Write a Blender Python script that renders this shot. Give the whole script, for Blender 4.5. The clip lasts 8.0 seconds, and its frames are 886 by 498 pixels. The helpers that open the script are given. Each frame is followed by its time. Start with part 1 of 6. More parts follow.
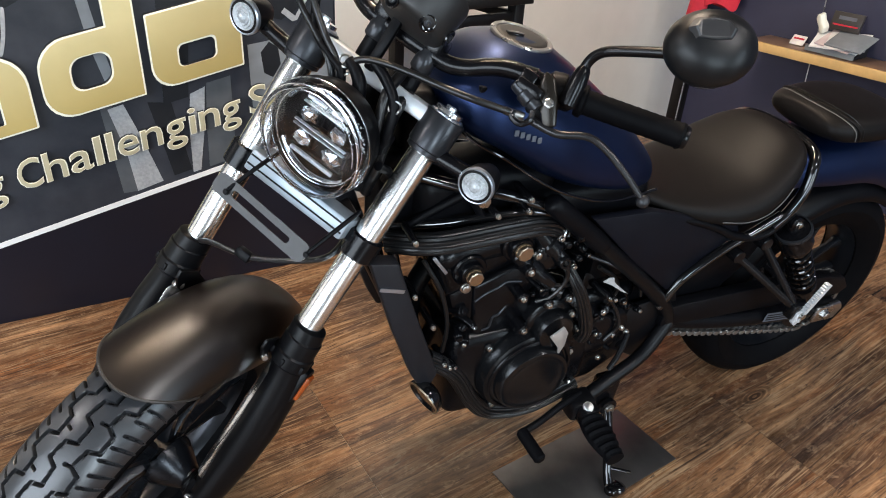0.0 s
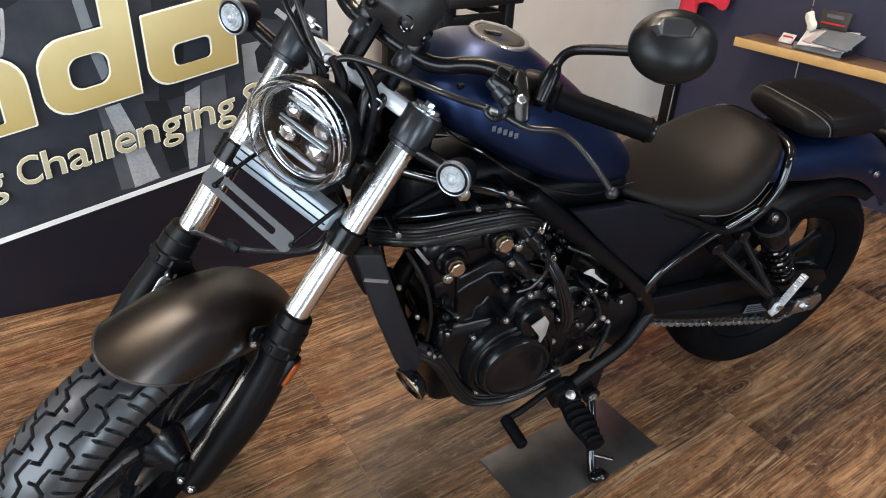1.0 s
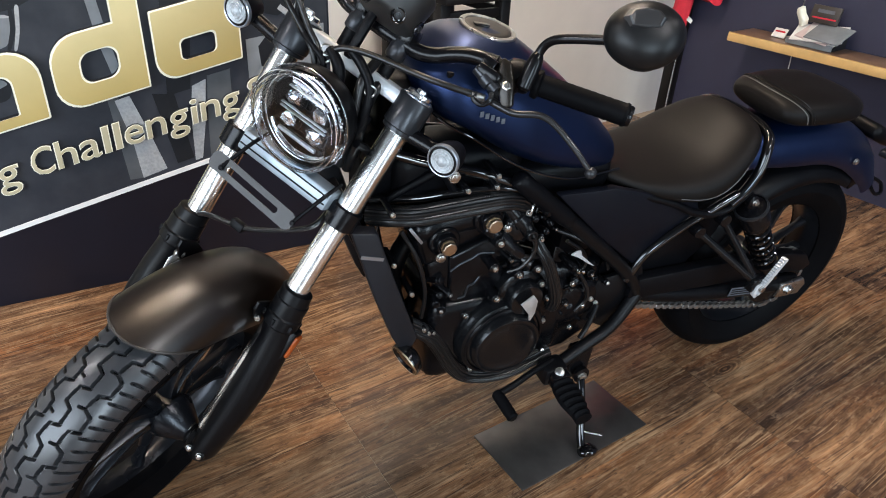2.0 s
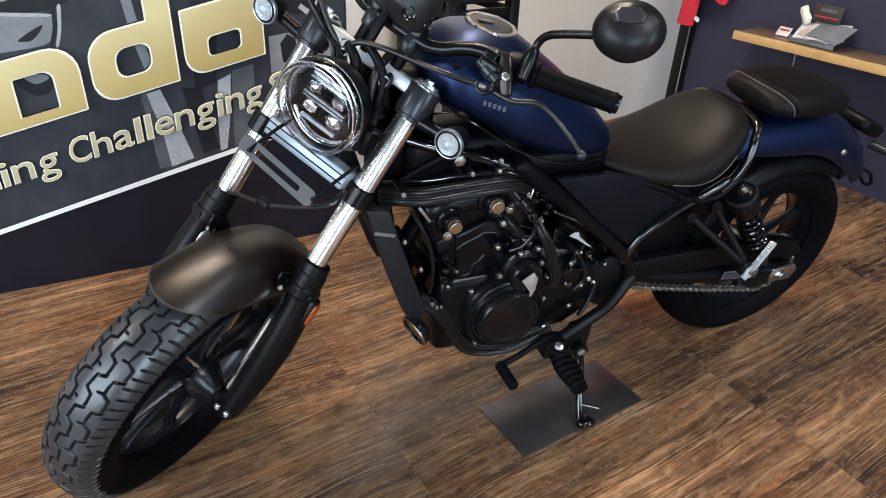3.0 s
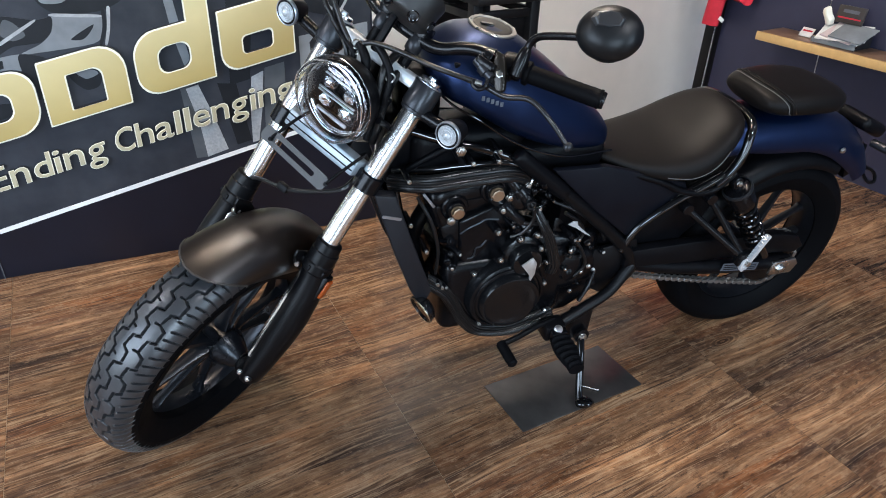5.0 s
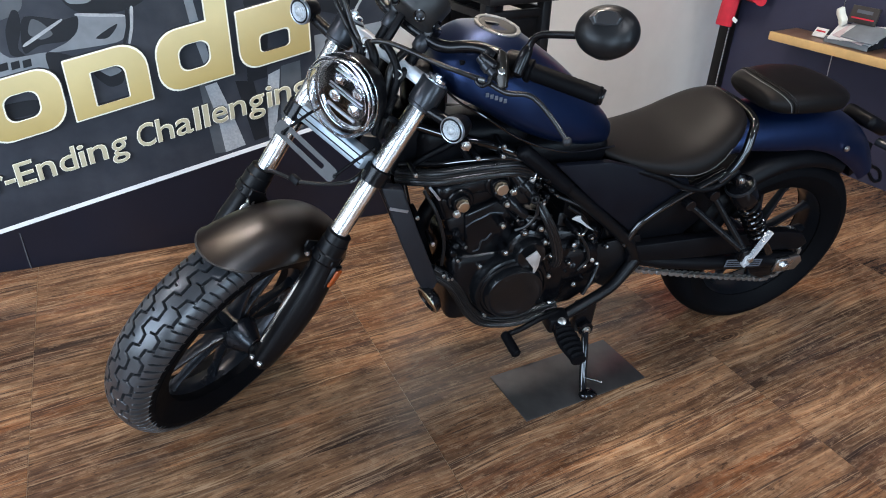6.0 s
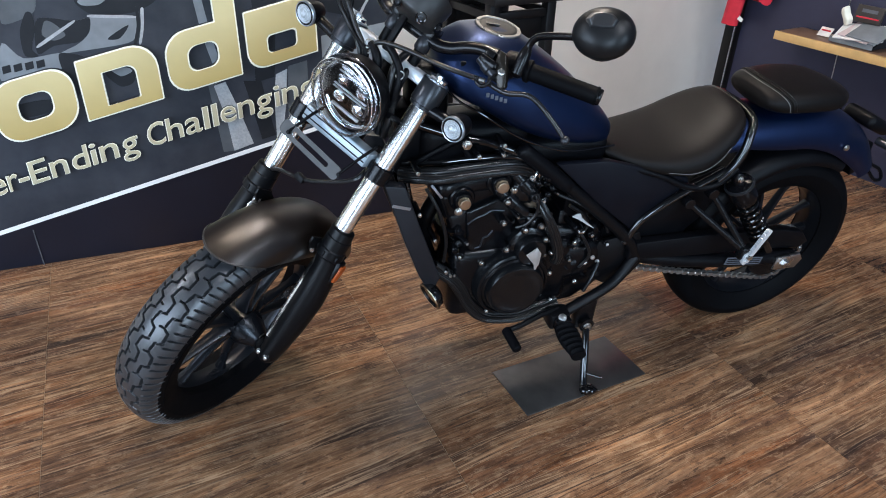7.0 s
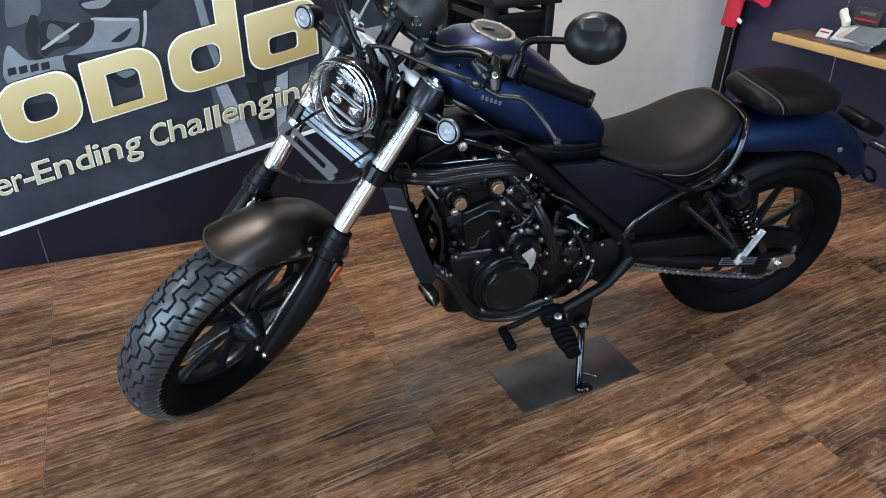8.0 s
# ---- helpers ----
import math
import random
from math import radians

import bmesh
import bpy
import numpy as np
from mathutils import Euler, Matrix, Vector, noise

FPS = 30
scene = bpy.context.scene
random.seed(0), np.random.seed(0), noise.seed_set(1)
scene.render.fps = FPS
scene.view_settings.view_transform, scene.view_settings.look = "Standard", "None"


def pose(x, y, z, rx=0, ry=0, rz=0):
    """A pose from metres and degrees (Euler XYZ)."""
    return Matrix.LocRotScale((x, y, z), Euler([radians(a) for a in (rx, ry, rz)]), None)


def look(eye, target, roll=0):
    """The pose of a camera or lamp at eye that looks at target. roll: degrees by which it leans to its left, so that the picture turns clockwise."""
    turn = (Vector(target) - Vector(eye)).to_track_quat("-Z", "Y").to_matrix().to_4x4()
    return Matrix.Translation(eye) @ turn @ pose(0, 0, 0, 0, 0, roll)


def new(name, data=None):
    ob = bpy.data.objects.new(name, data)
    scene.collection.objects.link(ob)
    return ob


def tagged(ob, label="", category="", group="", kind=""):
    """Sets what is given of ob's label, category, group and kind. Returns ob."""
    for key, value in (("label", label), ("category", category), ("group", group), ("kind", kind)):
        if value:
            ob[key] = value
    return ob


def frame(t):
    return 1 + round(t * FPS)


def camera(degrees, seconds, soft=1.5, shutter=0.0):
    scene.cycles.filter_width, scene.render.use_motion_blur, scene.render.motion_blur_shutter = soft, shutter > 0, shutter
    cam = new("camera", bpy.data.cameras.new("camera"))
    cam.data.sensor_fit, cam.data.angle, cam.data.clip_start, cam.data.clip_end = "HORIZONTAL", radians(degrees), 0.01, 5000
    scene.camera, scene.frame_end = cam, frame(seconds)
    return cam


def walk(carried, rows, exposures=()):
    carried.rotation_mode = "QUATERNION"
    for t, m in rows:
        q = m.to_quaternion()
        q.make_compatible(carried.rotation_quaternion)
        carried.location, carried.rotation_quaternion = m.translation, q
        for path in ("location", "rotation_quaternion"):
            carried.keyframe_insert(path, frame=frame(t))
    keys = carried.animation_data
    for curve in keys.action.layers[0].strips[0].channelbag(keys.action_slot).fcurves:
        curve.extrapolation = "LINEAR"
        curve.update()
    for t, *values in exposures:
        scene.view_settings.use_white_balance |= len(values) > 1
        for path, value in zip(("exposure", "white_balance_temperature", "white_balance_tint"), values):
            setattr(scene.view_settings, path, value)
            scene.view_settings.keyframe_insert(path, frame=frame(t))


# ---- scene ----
cam = camera(66.5, 8.0, soft=1.0)
PATH = [
    (0, (0.037, 0.101, 1.215), (1.13, 1.443, 0.212), 3.6),
    (0.5, (0.044, 0.078, 1.22), (1.133, 1.421, 0.215), 3.5),
    (1, (0.036, 0.047, 1.227), (1.124, 1.39, 0.222), 3.4),
    (1.5, (0.028, 0.02, 1.228), (1.115, 1.363, 0.22), 3.3),
    (3, (-0.053, -0.132, 1.256), (0.988, 1.243, 0.244), 2.8),
    (3.5, (-0.065, -0.16, 1.261), (0.957, 1.229, 0.248), 2.7),
    (4, (-0.063, -0.187, 1.269), (0.937, 1.214, 0.251), 2.5),
    (4.5, (-0.06, -0.228, 1.281), (0.915, 1.19, 0.261), 2.3),
    (6, (-0.065, -0.329, 1.3), (0.839, 1.135, 0.28), 1.8),
    (6.5, (-0.067, -0.346, 1.303), (0.822, 1.126, 0.282), 1.6),
    (7, (-0.066, -0.363, 1.313), (0.814, 1.113, 0.289), 1.5),
    (7.5, (-0.064, -0.377, 1.32), (0.811, 1.102, 0.297), 1.5),
    (8, (-0.062, -0.392, 1.326), (0.808, 1.09, 0.302), 1.4),
]
walk(cam, [(t, look(eye, target, roll)) for t, eye, target, roll in PATH], [(0, 0.92, 6750, 11.5), (3.5, 0.94, 6350, 10.5), (6, 0.89, 5960, 10.3), (8, 0.83, 5850, 9.5)])

# ---- light ----
world = bpy.data.worlds.new("daylight")
scene.world = world
world.use_nodes = True
wn = world.node_tree.nodes
sky = wn.new("ShaderNodeTexSky")
sky.sky_type = "NISHITA"
sky.sun_disc = False
sky.sun_elevation, sky.sun_rotation = radians(40), radians(200)
wn["Background"].inputs["Strength"].default_value = 0.12
world.node_tree.links.new(sky.outputs["Color"], wn["Background"].inputs["Color"])


def area_lamp(name, m, sx, sy, power, color):
    d = bpy.data.lights.new(name, "AREA")
    d.shape, d.size, d.size_y, d.energy, d.color = "RECTANGLE", sx, sy, power, color
    ob = new(name, d)
    ob.matrix_world = m
    return ob


area_lamp("window_light", look((-2.9, -0.2, 1.5), (0, 0.5, 0.6)), 2.9, 1.9, 72, (0.74, 0.87, 1.0))
for wx, wp in ((-1.0, 50), (1.9, 30)):
    area_lamp("shopfront_light", look((wx, -3.5, 1.35), (wx + 0.3, 0.9, 0.8)), 0.85, 2.1, wp, (0.66, 0.85, 1.0))
# Unseen ceiling: warm lamp follows highlights, the three neutral ones are guessed fill.
for lx, ly, lp, lc in ((0.5, 1.25, 8, (1.0, 0.76, 0.54)), (2.3, -0.7, 7, (0.98, 0.98, 1.0)), (0.9, -1.35, 20, (0.98, 0.98, 1.0)), (-1.7, 1.3, 14, (0.98, 0.98, 1.0))):
    area_lamp("ceiling_light", pose(lx, ly, 2.70), 0.6, 0.16, lp, lc)
# Added fill aimed at the white panel; no such fixture is in view.
area_lamp("wall_washer_light", look((1.3, 1.35, 2.68), (1.25, 2.24, 0.75)), 0.5, 0.16, 26, (1.0, 0.84, 0.68))

# ---- materials ----


class Mat:
    """A node material with a small set of shortcuts."""

    def __init__(self, name):
        self.m = bpy.data.materials.new(name)
        self.m.use_nodes = True
        self.t = self.m.node_tree
        self.b = self.t.nodes["Principled BSDF"]

    def node(self, kind, **kw):
        n = self.t.nodes.new(kind)
        for k, v in kw.items():
            n.inputs[k].default_value = v
        return n

    def link(self, a, b):
        self.t.links.new(a, b)

    def coords(self, scale=(1, 1, 1), which="Object"):
        c = self.t.nodes.new("ShaderNodeTexCoord")
        mp = self.t.nodes.new("ShaderNodeMapping")
        mp.inputs["Scale"].default_value = scale
        self.link(c.outputs[which], mp.inputs["Vector"])
        return mp.outputs["Vector"]

    def noise(self, vec, scale, detail=4, rough=0.55):
        n = self.node("ShaderNodeTexNoise", Scale=scale, Detail=detail, Roughness=rough)
        self.link(vec, n.inputs["Vector"])
        return n.outputs["Fac"]

    def ramp(self, fac, stops):
        n = self.t.nodes.new("ShaderNodeValToRGB")
        el = n.color_ramp.elements
        while len(el) < len(stops):
            el.new(0.5)
        for e, (p, c) in zip(el, stops):
            e.position, e.color = p, (*c, 1) if len(c) == 3 else c
        self.link(fac, n.inputs["Fac"])
        return n.outputs["Color"]

    def mix(self, fac, a, b, mode="MIX"):
        n = self.t.nodes.new("ShaderNodeMix")
        n.data_type, n.blend_type = "RGBA", mode
        for sock, val in (("Factor", fac), ("A", a), ("B", b)):
            i = [s for s in n.inputs if s.name == sock and s.type == ("VALUE" if sock == "Factor" else "RGBA")][0]
            if isinstance(val, (int, float)):
                i.default_value = val
            elif isinstance(val, tuple):
                i.default_value = (*val, 1)
            else:
                self.link(val, i)
        return [s for s in n.outputs if s.type == "RGBA"][0]

    def bump(self, height, strength, distance=0.002):
        n = self.node("ShaderNodeBump", Strength=strength, Distance=distance)
        self.link(height, n.inputs["Height"])
        self.link(n.outputs["Normal"], self.b.inputs["Normal"])


def plain(name, color, rough=0.5, metal=0.0, vary=0.25, scale=30.0, bump=0.1, coat=0.0, spec=0.5):
    """A surface with uneven colour and gloss at two scales and a fine grain."""
    k = Mat(name)
    v = k.coords()
    n1, n2 = k.noise(v, scale), k.noise(v, scale * 0.13, 3)
    dark = tuple(c * (1 - vary) for c in color)
    light = tuple(min(1, c * (1 + vary)) for c in color)
    k.link(k.mix(0.5, k.ramp(n1, [(0.3, dark), (0.7, light)]), k.ramp(n2, [(0.3, dark), (0.7, light)])), k.b.inputs["Base Color"])
    r = k.ramp(n2, [(0.25, (rough * 0.85,) * 3), (0.75, (min(1, rough * 1.15),) * 3)])
    k.link(r, k.b.inputs["Roughness"])
    k.b.inputs["Metallic"].default_value = metal
    k.b.inputs["Coat Weight"].default_value = coat
    k.b.inputs["Specular IOR Level"].default_value = spec
    if bump:
        k.bump(k.noise(v, scale * 12, 2), bump, 0.0006)
    return k.m


M_matte = plain("matte_black_paint", (0.0024, 0.0025, 0.0032), 0.36, 0.0, 0.15, 25, 0.04, spec=0.2)
M_fender = plain("fender_black_paint", (0.0062, 0.0038, 0.0027), 0.33, 0.0, 0.15, 25, 0.04, spec=0.7)
M_perch = plain("perch_brown", (0.018, 0.0145, 0.011), 0.26, 0.5, 0.15, 60, 0.05, spec=0.5)
M_pod = plain("pod_plastic", (0.013, 0.0125, 0.0125), 0.48, 0.0, 0.15, 60, 0.15)
M_dark_alu = plain("dark_anodised", (0.034, 0.036, 0.041), 0.32, 0.6, 0.1, 60, 0.05)
M_satin = plain("satin_black_metal", (0.004, 0.004, 0.005), 0.24, 0.2, 0.2, 60, 0.06, spec=0.32)
M_gloss = plain("gloss_black_paint", (0.003, 0.003, 0.0035), 0.09, 0.0, 0.15, 20, 0.0, 0.5, spec=0.5)
M_gloss.node_tree.nodes["Principled BSDF"].inputs["Coat Roughness"].default_value = 0.05
M_guard = plain("guard_plastic", (0.007, 0.0075, 0.0105), 0.5, 0.0, 0.2, 80, 0.15, spec=0.4)
M_side = plain("side_cover_plastic", (0.003, 0.0036, 0.0066), 0.45, 0.0, 0.2, 80, 0.12, spec=0.16)
M_plastic = plain("black_plastic", (0.0026, 0.0027, 0.0036), 0.4, 0.0, 0.2, 80, 0.15, spec=0.11)
M_engine = plain("engine_black", (0.003, 0.0031, 0.004), 0.25, 0.08, 0.25, 90, 0.12, spec=0.25)
M_cover = plain("satin_cover_black", (0.005, 0.0053, 0.0062), 0.22, 0.2, 0.2, 90, 0.12, spec=0.4)
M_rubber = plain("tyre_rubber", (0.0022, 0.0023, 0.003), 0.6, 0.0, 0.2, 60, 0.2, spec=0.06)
# Window sheen on the front tread is put into this paler base colour.
M_tread_lit = plain("tread_rubber_lit", (0.024, 0.0252, 0.028), 0.33, 0.0, 0.2, 60, 0.1, spec=0.7)
M_hose = plain("hose_rubber", (0.006, 0.006, 0.0065), 0.3, 0.0, 0.2, 60, 0.08, spec=0.45)
M_chrome = plain("chrome", (0.88, 0.87, 0.85), 0.24, 1.0, 0.03, 40, 0.0)
M_steel = plain("zinc_steel", (0.55, 0.54, 0.52), 0.28, 1.0, 0.15, 60, 0.05)
M_gold = plain("brass_bolt", (0.56, 0.45, 0.33), 0.3, 1.0, 0.1, 60, 0.05)
M_alu = plain("silver_anodised", (0.42, 0.46, 0.52), 0.3, 0.85, 0.08, 60, 0.05)
M_yoke = plain("silver_yoke_paint", (0.56, 0.585, 0.61), 0.38, 0.3, 0.08, 60, 0.05)
M_lower_yoke = plain("steel_blue_yoke_paint", (0.33, 0.385, 0.435), 0.38, 0.35, 0.08, 60, 0.05)
M_alu_peg = plain("cast_aluminium", (0.6, 0.61, 0.62), 0.45, 0.35, 0.1, 60, 0.15)
M_blue = plain("matte_blue_paint", (0.0017, 0.013, 0.058), 0.38, 0.8, 0.1, 35, 0.015, 0.2)
M_blue.node_tree.nodes["Principled BSDF"].inputs["Coat Roughness"].default_value = 0.42
M_wheel = plain("wheel_black", (0.012, 0.0135, 0.0175), 0.3, 0.5, 0.15, 60, 0.04)
M_seat = plain("black_vinyl", (0.0056, 0.0046, 0.0043), 0.48, 0.0, 0.15, 40, 0.3, spec=0.13)
M_thread = plain("seat_thread", (0.11, 0.105, 0.1), 0.75)
M_chain = plain("chain_steel", (0.33, 0.32, 0.31), 0.35, 0.9, 0.2, 90, 0.1)
M_indic = plain("indicator_lens_clear", (0.4, 0.43, 0.45), 0.22, 0.2, 0.45, 220, 0.5, 0.6)
M_glint = plain("lamp_glints_and_bars", (0.66, 0.68, 0.7), 0.4, 0.5, 0.2, 200, 0.1)
M_amber = plain("amber_reflector", (0.3, 0.06, 0.012), 0.2, 0.0, 0.1, 60, 0.05)
M_decal = plain("grey_decal", (0.085, 0.095, 0.115), 0.5)
M_cap_ring = plain("brushed_cap_ring", (0.4, 0.39, 0.37), 0.3, 0.9, 0.15, 60, 0.05)
M_mat = plain("dark_metal_sheet", (0.17, 0.162, 0.155), 0.36, 0.9, 0.3, 14, 0.02)
M_white = plain("white_print", (0.78, 0.78, 0.77), 0.5, 0.0, 0.05)
M_paper = plain("printed_paper", (0.7, 0.68, 0.66), 0.6, 0.0, 0.15, 25)
M_booklet = plain("brown_black_print", (0.03, 0.024, 0.02), 0.35, 0.0, 0.3, 14)
M_red_print = plain("pink_print", (0.62, 0.5, 0.5), 0.5, 0.0, 0.3, 14)
M_red = plain("red_cloth", (0.55, 0.02, 0.04), 0.85, 0.0, 0.2, 30, 0.4)
M_wood_edge = plain("pine_shelf", (0.62, 0.4, 0.16), 0.45, 0.0, 0.15, 25, 0.1)
M_wood_top = plain("shelf_top", (0.22, 0.13, 0.08), 0.3, 0.0, 0.2, 20, 0.1)
M_dark_wood = plain("dark_stained_wood", (0.006, 0.005, 0.005), 0.45, 0.0, 0.3, 20, 0.1, spec=0.3)
M_grey_wall = plain("grey_wall_paint", (0.6, 0.555, 0.5), 0.7, 0.0, 0.06, 8, 0.15)
M_white_wall = plain("white_wall_paint", (0.86, 0.85, 0.82), 0.6, 0.0, 0.04, 8, 0.1)
M_navy = plain("navy_panel", (0.028, 0.0285, 0.056), 0.55, 0.0, 0.12, 12, 0.2)
M_board = plain("dark_display_board", (0.0052, 0.0075, 0.0165), 0.4, 0.0, 0.15, 10, 0.1)
M_ceiling = plain("ceiling_paint", (0.05, 0.05, 0.052), 0.8, 0.0, 0.04, 6, 0.1)
M_sub = plain("floor_base", (0.4, 0.3, 0.2), 0.7)
M_room = plain("dark_room_paint", (0.16, 0.16, 0.165), 0.7, 0.0, 0.06, 8, 0.1)
M_slogan = plain("slogan_face", (0.5, 0.45, 0.3), 0.45, 0.1, 0.15, 6, 0.0)
M_cream = plain("cream_edge", (0.85, 0.83, 0.7), 0.5, 0.0, 0.04)
M_print_mid = plain("print_grey", (0.085, 0.092, 0.1), 0.5, 0.0, 0.3, 14, spec=0.2)
M_print_white = plain("print_pale_grey", (0.34, 0.35, 0.36), 0.45, 0.0, 0.3, 120, spec=0.2)
M_print_light = plain("print_light_grey", (0.19, 0.205, 0.22), 0.5, 0.0, 0.25, 18, spec=0.2)
M_print_dark = plain("print_black", (0.014, 0.015, 0.018), 0.5, 0.0, 0.3, 14, spec=0.2)


def glass_mat(name, tint=(1, 1, 1), rough=0.02):
    k = Mat(name)
    k.b.inputs["Base Color"].default_value = (*tint, 1)
    k.b.inputs["Transmission Weight"].default_value = 1.0
    k.b.inputs["Roughness"].default_value = rough
    k.b.inputs["IOR"].default_value = 1.45
    return k.m


M_glass = glass_mat("clear_lens", (0.95, 0.97, 1.0))
M_led = plain("led_reflector", (0.88, 0.9, 0.93), 0.16, 1.0, 0.1, 200, 0.05)
M_mirror_shell = plain("mirror_shell_plastic", (0.006, 0.0062, 0.0068), 0.36, 0.0, 0.2, 70, 0.12, spec=0.26)
M_facet = plain("facet_plastic", (0.02, 0.021, 0.023), 0.3, 0.0, 0.15, 70, 0.1, spec=0.5)
M_insert = plain("lamp_insert_black", (0.008, 0.006, 0.0055), 0.35, 0.0, 0.2, 60, 0.05, spec=0.2)
M_mirror = plain("mirror_silver", (0.9, 0.9, 0.9), 0.02, 1.0, 0.0, 10, 0.0)


def poster_material():
    k = Mat("poster_print")
    v = k.coords()
    n1, n2 = k.noise(v, 1.8, 3), k.noise(v, 9, 5)
    c = k.ramp(n1, [(0.3, (0.012, 0.0145, 0.0205)), (0.5, (0.025, 0.0283, 0.038)), (0.72, (0.05, 0.056, 0.07))])
    k.link(k.mix(0.25, c, k.ramp(n2, [(0.35, (0.02, 0.02, 0.025)), (0.7, (0.09, 0.092, 0.1))])), k.b.inputs["Base Color"])
    k.b.inputs["Roughness"].default_value = 0.42
    k.b.inputs["Specular IOR Level"].default_value = 0.25
    return k.m


M_poster = poster_material()


def gold_material():
    """Gold print that runs from deep gold at the foot of the shapes to pale gold at their head."""
    k = Mat("gold_board")
    tc = k.t.nodes.new("ShaderNodeTexCoord")
    dot = k.t.nodes.new("ShaderNodeVectorMath")
    dot.operation = "DOT_PRODUCT"
    dot.inputs[1].default_value = (-0.229, 0, 1)
    k.link(tc.outputs["Object"], dot.inputs[0])
    c = k.ramp(dot.outputs["Value"], [(0.41, (0.5, 0.375, 0.13)), (0.62, (0.64, 0.54, 0.28))])
    n = k.noise(k.coords(), 6, 4)
    k.link(k.mix(0.5, c, k.ramp(n, [(0.3, (0.86, 0.86, 0.86)), (0.7, (1.1, 1.1, 1.1))]), "MULTIPLY"), k.b.inputs["Base Color"])
    k.b.inputs["Roughness"].default_value = 0.36
    k.b.inputs["Metallic"].default_value = 0.3
    return k.m


M_gold_letter = gold_material()


KNOT = (1.63, 0.655)


def floor_material():
    k = Mat("wood_vinyl_plank")
    oi = k.t.nodes.new("ShaderNodeObjectInfo")
    tc = k.t.nodes.new("ShaderNodeTexCoord")
    add = k.t.nodes.new("ShaderNodeVectorMath")
    add.operation = "MULTIPLY_ADD"
    comb = k.t.nodes.new("ShaderNodeCombineXYZ")
    for i, g in enumerate((37.0, 91.0, 53.0)):
        mul = k.t.nodes.new("ShaderNodeMath")
        mul.operation = "MULTIPLY"
        mul.inputs[1].default_value = g
        k.link(oi.outputs["Random"], mul.inputs[0])
        k.link(mul.outputs[0], comb.inputs[i])
    add.inputs[1].default_value = (1, 1, 1)
    k.link(tc.outputs["Object"], add.inputs[0])
    k.link(comb.outputs[0], add.inputs[2])

    bend = k.node("ShaderNodeTexNoise", Scale=1.0, Detail=2.0)
    bmap = k.t.nodes.new("ShaderNodeMapping")
    bmap.inputs["Scale"].default_value = (1.6, 5.0, 1)
    k.link(add.outputs[0], bmap.inputs["Vector"])
    k.link(bmap.outputs[0], bend.inputs["Vector"])
    wave = k.t.nodes.new("ShaderNodeVectorMath")
    wave.operation = "MULTIPLY_ADD"
    wave.inputs[1].default_value = (0, 0.06, 0)
    k.link(bend.outputs["Color"], wave.inputs[0])
    slant = k.t.nodes.new("ShaderNodeMapping")
    slant.inputs["Rotation"].default_value = (0, 0, radians(-3))
    k.link(add.outputs[0], slant.inputs["Vector"])
    k.link(slant.outputs[0], wave.inputs[2])

    def grain(sx, sy, detail, rough=0.6, dist=0.0):
        mp = k.t.nodes.new("ShaderNodeMapping")
        mp.inputs["Scale"].default_value = (sx, sy, 1)
        k.link(wave.outputs[0], mp.inputs["Vector"])
        n = k.node("ShaderNodeTexNoise", Scale=1.0, Detail=detail, Roughness=rough, Distortion=dist)
        k.link(mp.outputs[0], n.inputs["Vector"])
        return n.outputs["Fac"]

    tone = grain(1.1, 13, 6, 0.62, 0.4)
    warm = grain(1.3, 7, 4, 0.6)
    rough_zone = grain(1.6, 14, 4, 0.6)
    streak = grain(2.8, 48, 7, 0.7, 0.2)
    line = grain(4.0, 170, 5, 0.66)
    pale = grain(4.2, 150, 5, 0.66)
    fine = grain(14, 300, 4, 0.7)
    tick = grain(24, 95, 4, 0.65)
    chalk = grain(22, 48, 7, 0.78)
    cloud = k.node("ShaderNodeTexNoise", Scale=2.0, Detail=5, Roughness=0.6)
    geo = k.t.nodes.new("ShaderNodeNewGeometry")
    k.link(geo.outputs["Position"], cloud.inputs["Vector"])
    ring = k.t.nodes.new("ShaderNodeMath")
    ring.operation = "MULTIPLY"
    ring.inputs[1].default_value = 120.0
    k.link(grain(0.6, 6.5, 2, 0.45), ring.inputs[0])
    sine = k.t.nodes.new("ShaderNodeMath")
    sine.operation = "SINE"
    k.link(ring.outputs[0], sine.inputs[0])

    def both(a, b):
        n = k.t.nodes.new("ShaderNodeMath")
        n.operation = "MULTIPLY"
        k.link(a, n.inputs[0])
        k.link(b, n.inputs[1])
        return n.outputs[0]

    def mask(fac, lo, hi, top):
        return k.ramp(fac, [(lo, (0, 0, 0)), (hi, (top,) * 3)])

    c = k.ramp(tone, [(0.33, (0.062, 0.041, 0.032)), (0.43, (0.128, 0.075, 0.047)), (0.53, (0.208, 0.119, 0.063)), (0.65, (0.35, 0.212, 0.118))])
    c = k.mix(mask(warm, 0.5, 0.64, 0.75), c, (0.25, 0.112, 0.048))
    c = k.mix(0.9, c, k.ramp(streak, [(0.36, (0.58, 0.55, 0.53)), (0.46, (0.93, 0.93, 0.93)), (0.55, (1.05, 1.05, 1.05)), (0.64, (1.6, 1.52, 1.42))]), "MULTIPLY")
    c = k.mix(mask(chalk, 0.52, 0.6, 0.6), c, (0.36, 0.24, 0.145))
    c = k.mix(k.ramp(chalk, [(0.36, (0.6,) * 3), (0.45, (0, 0, 0))]), c, (0.065, 0.042, 0.033))
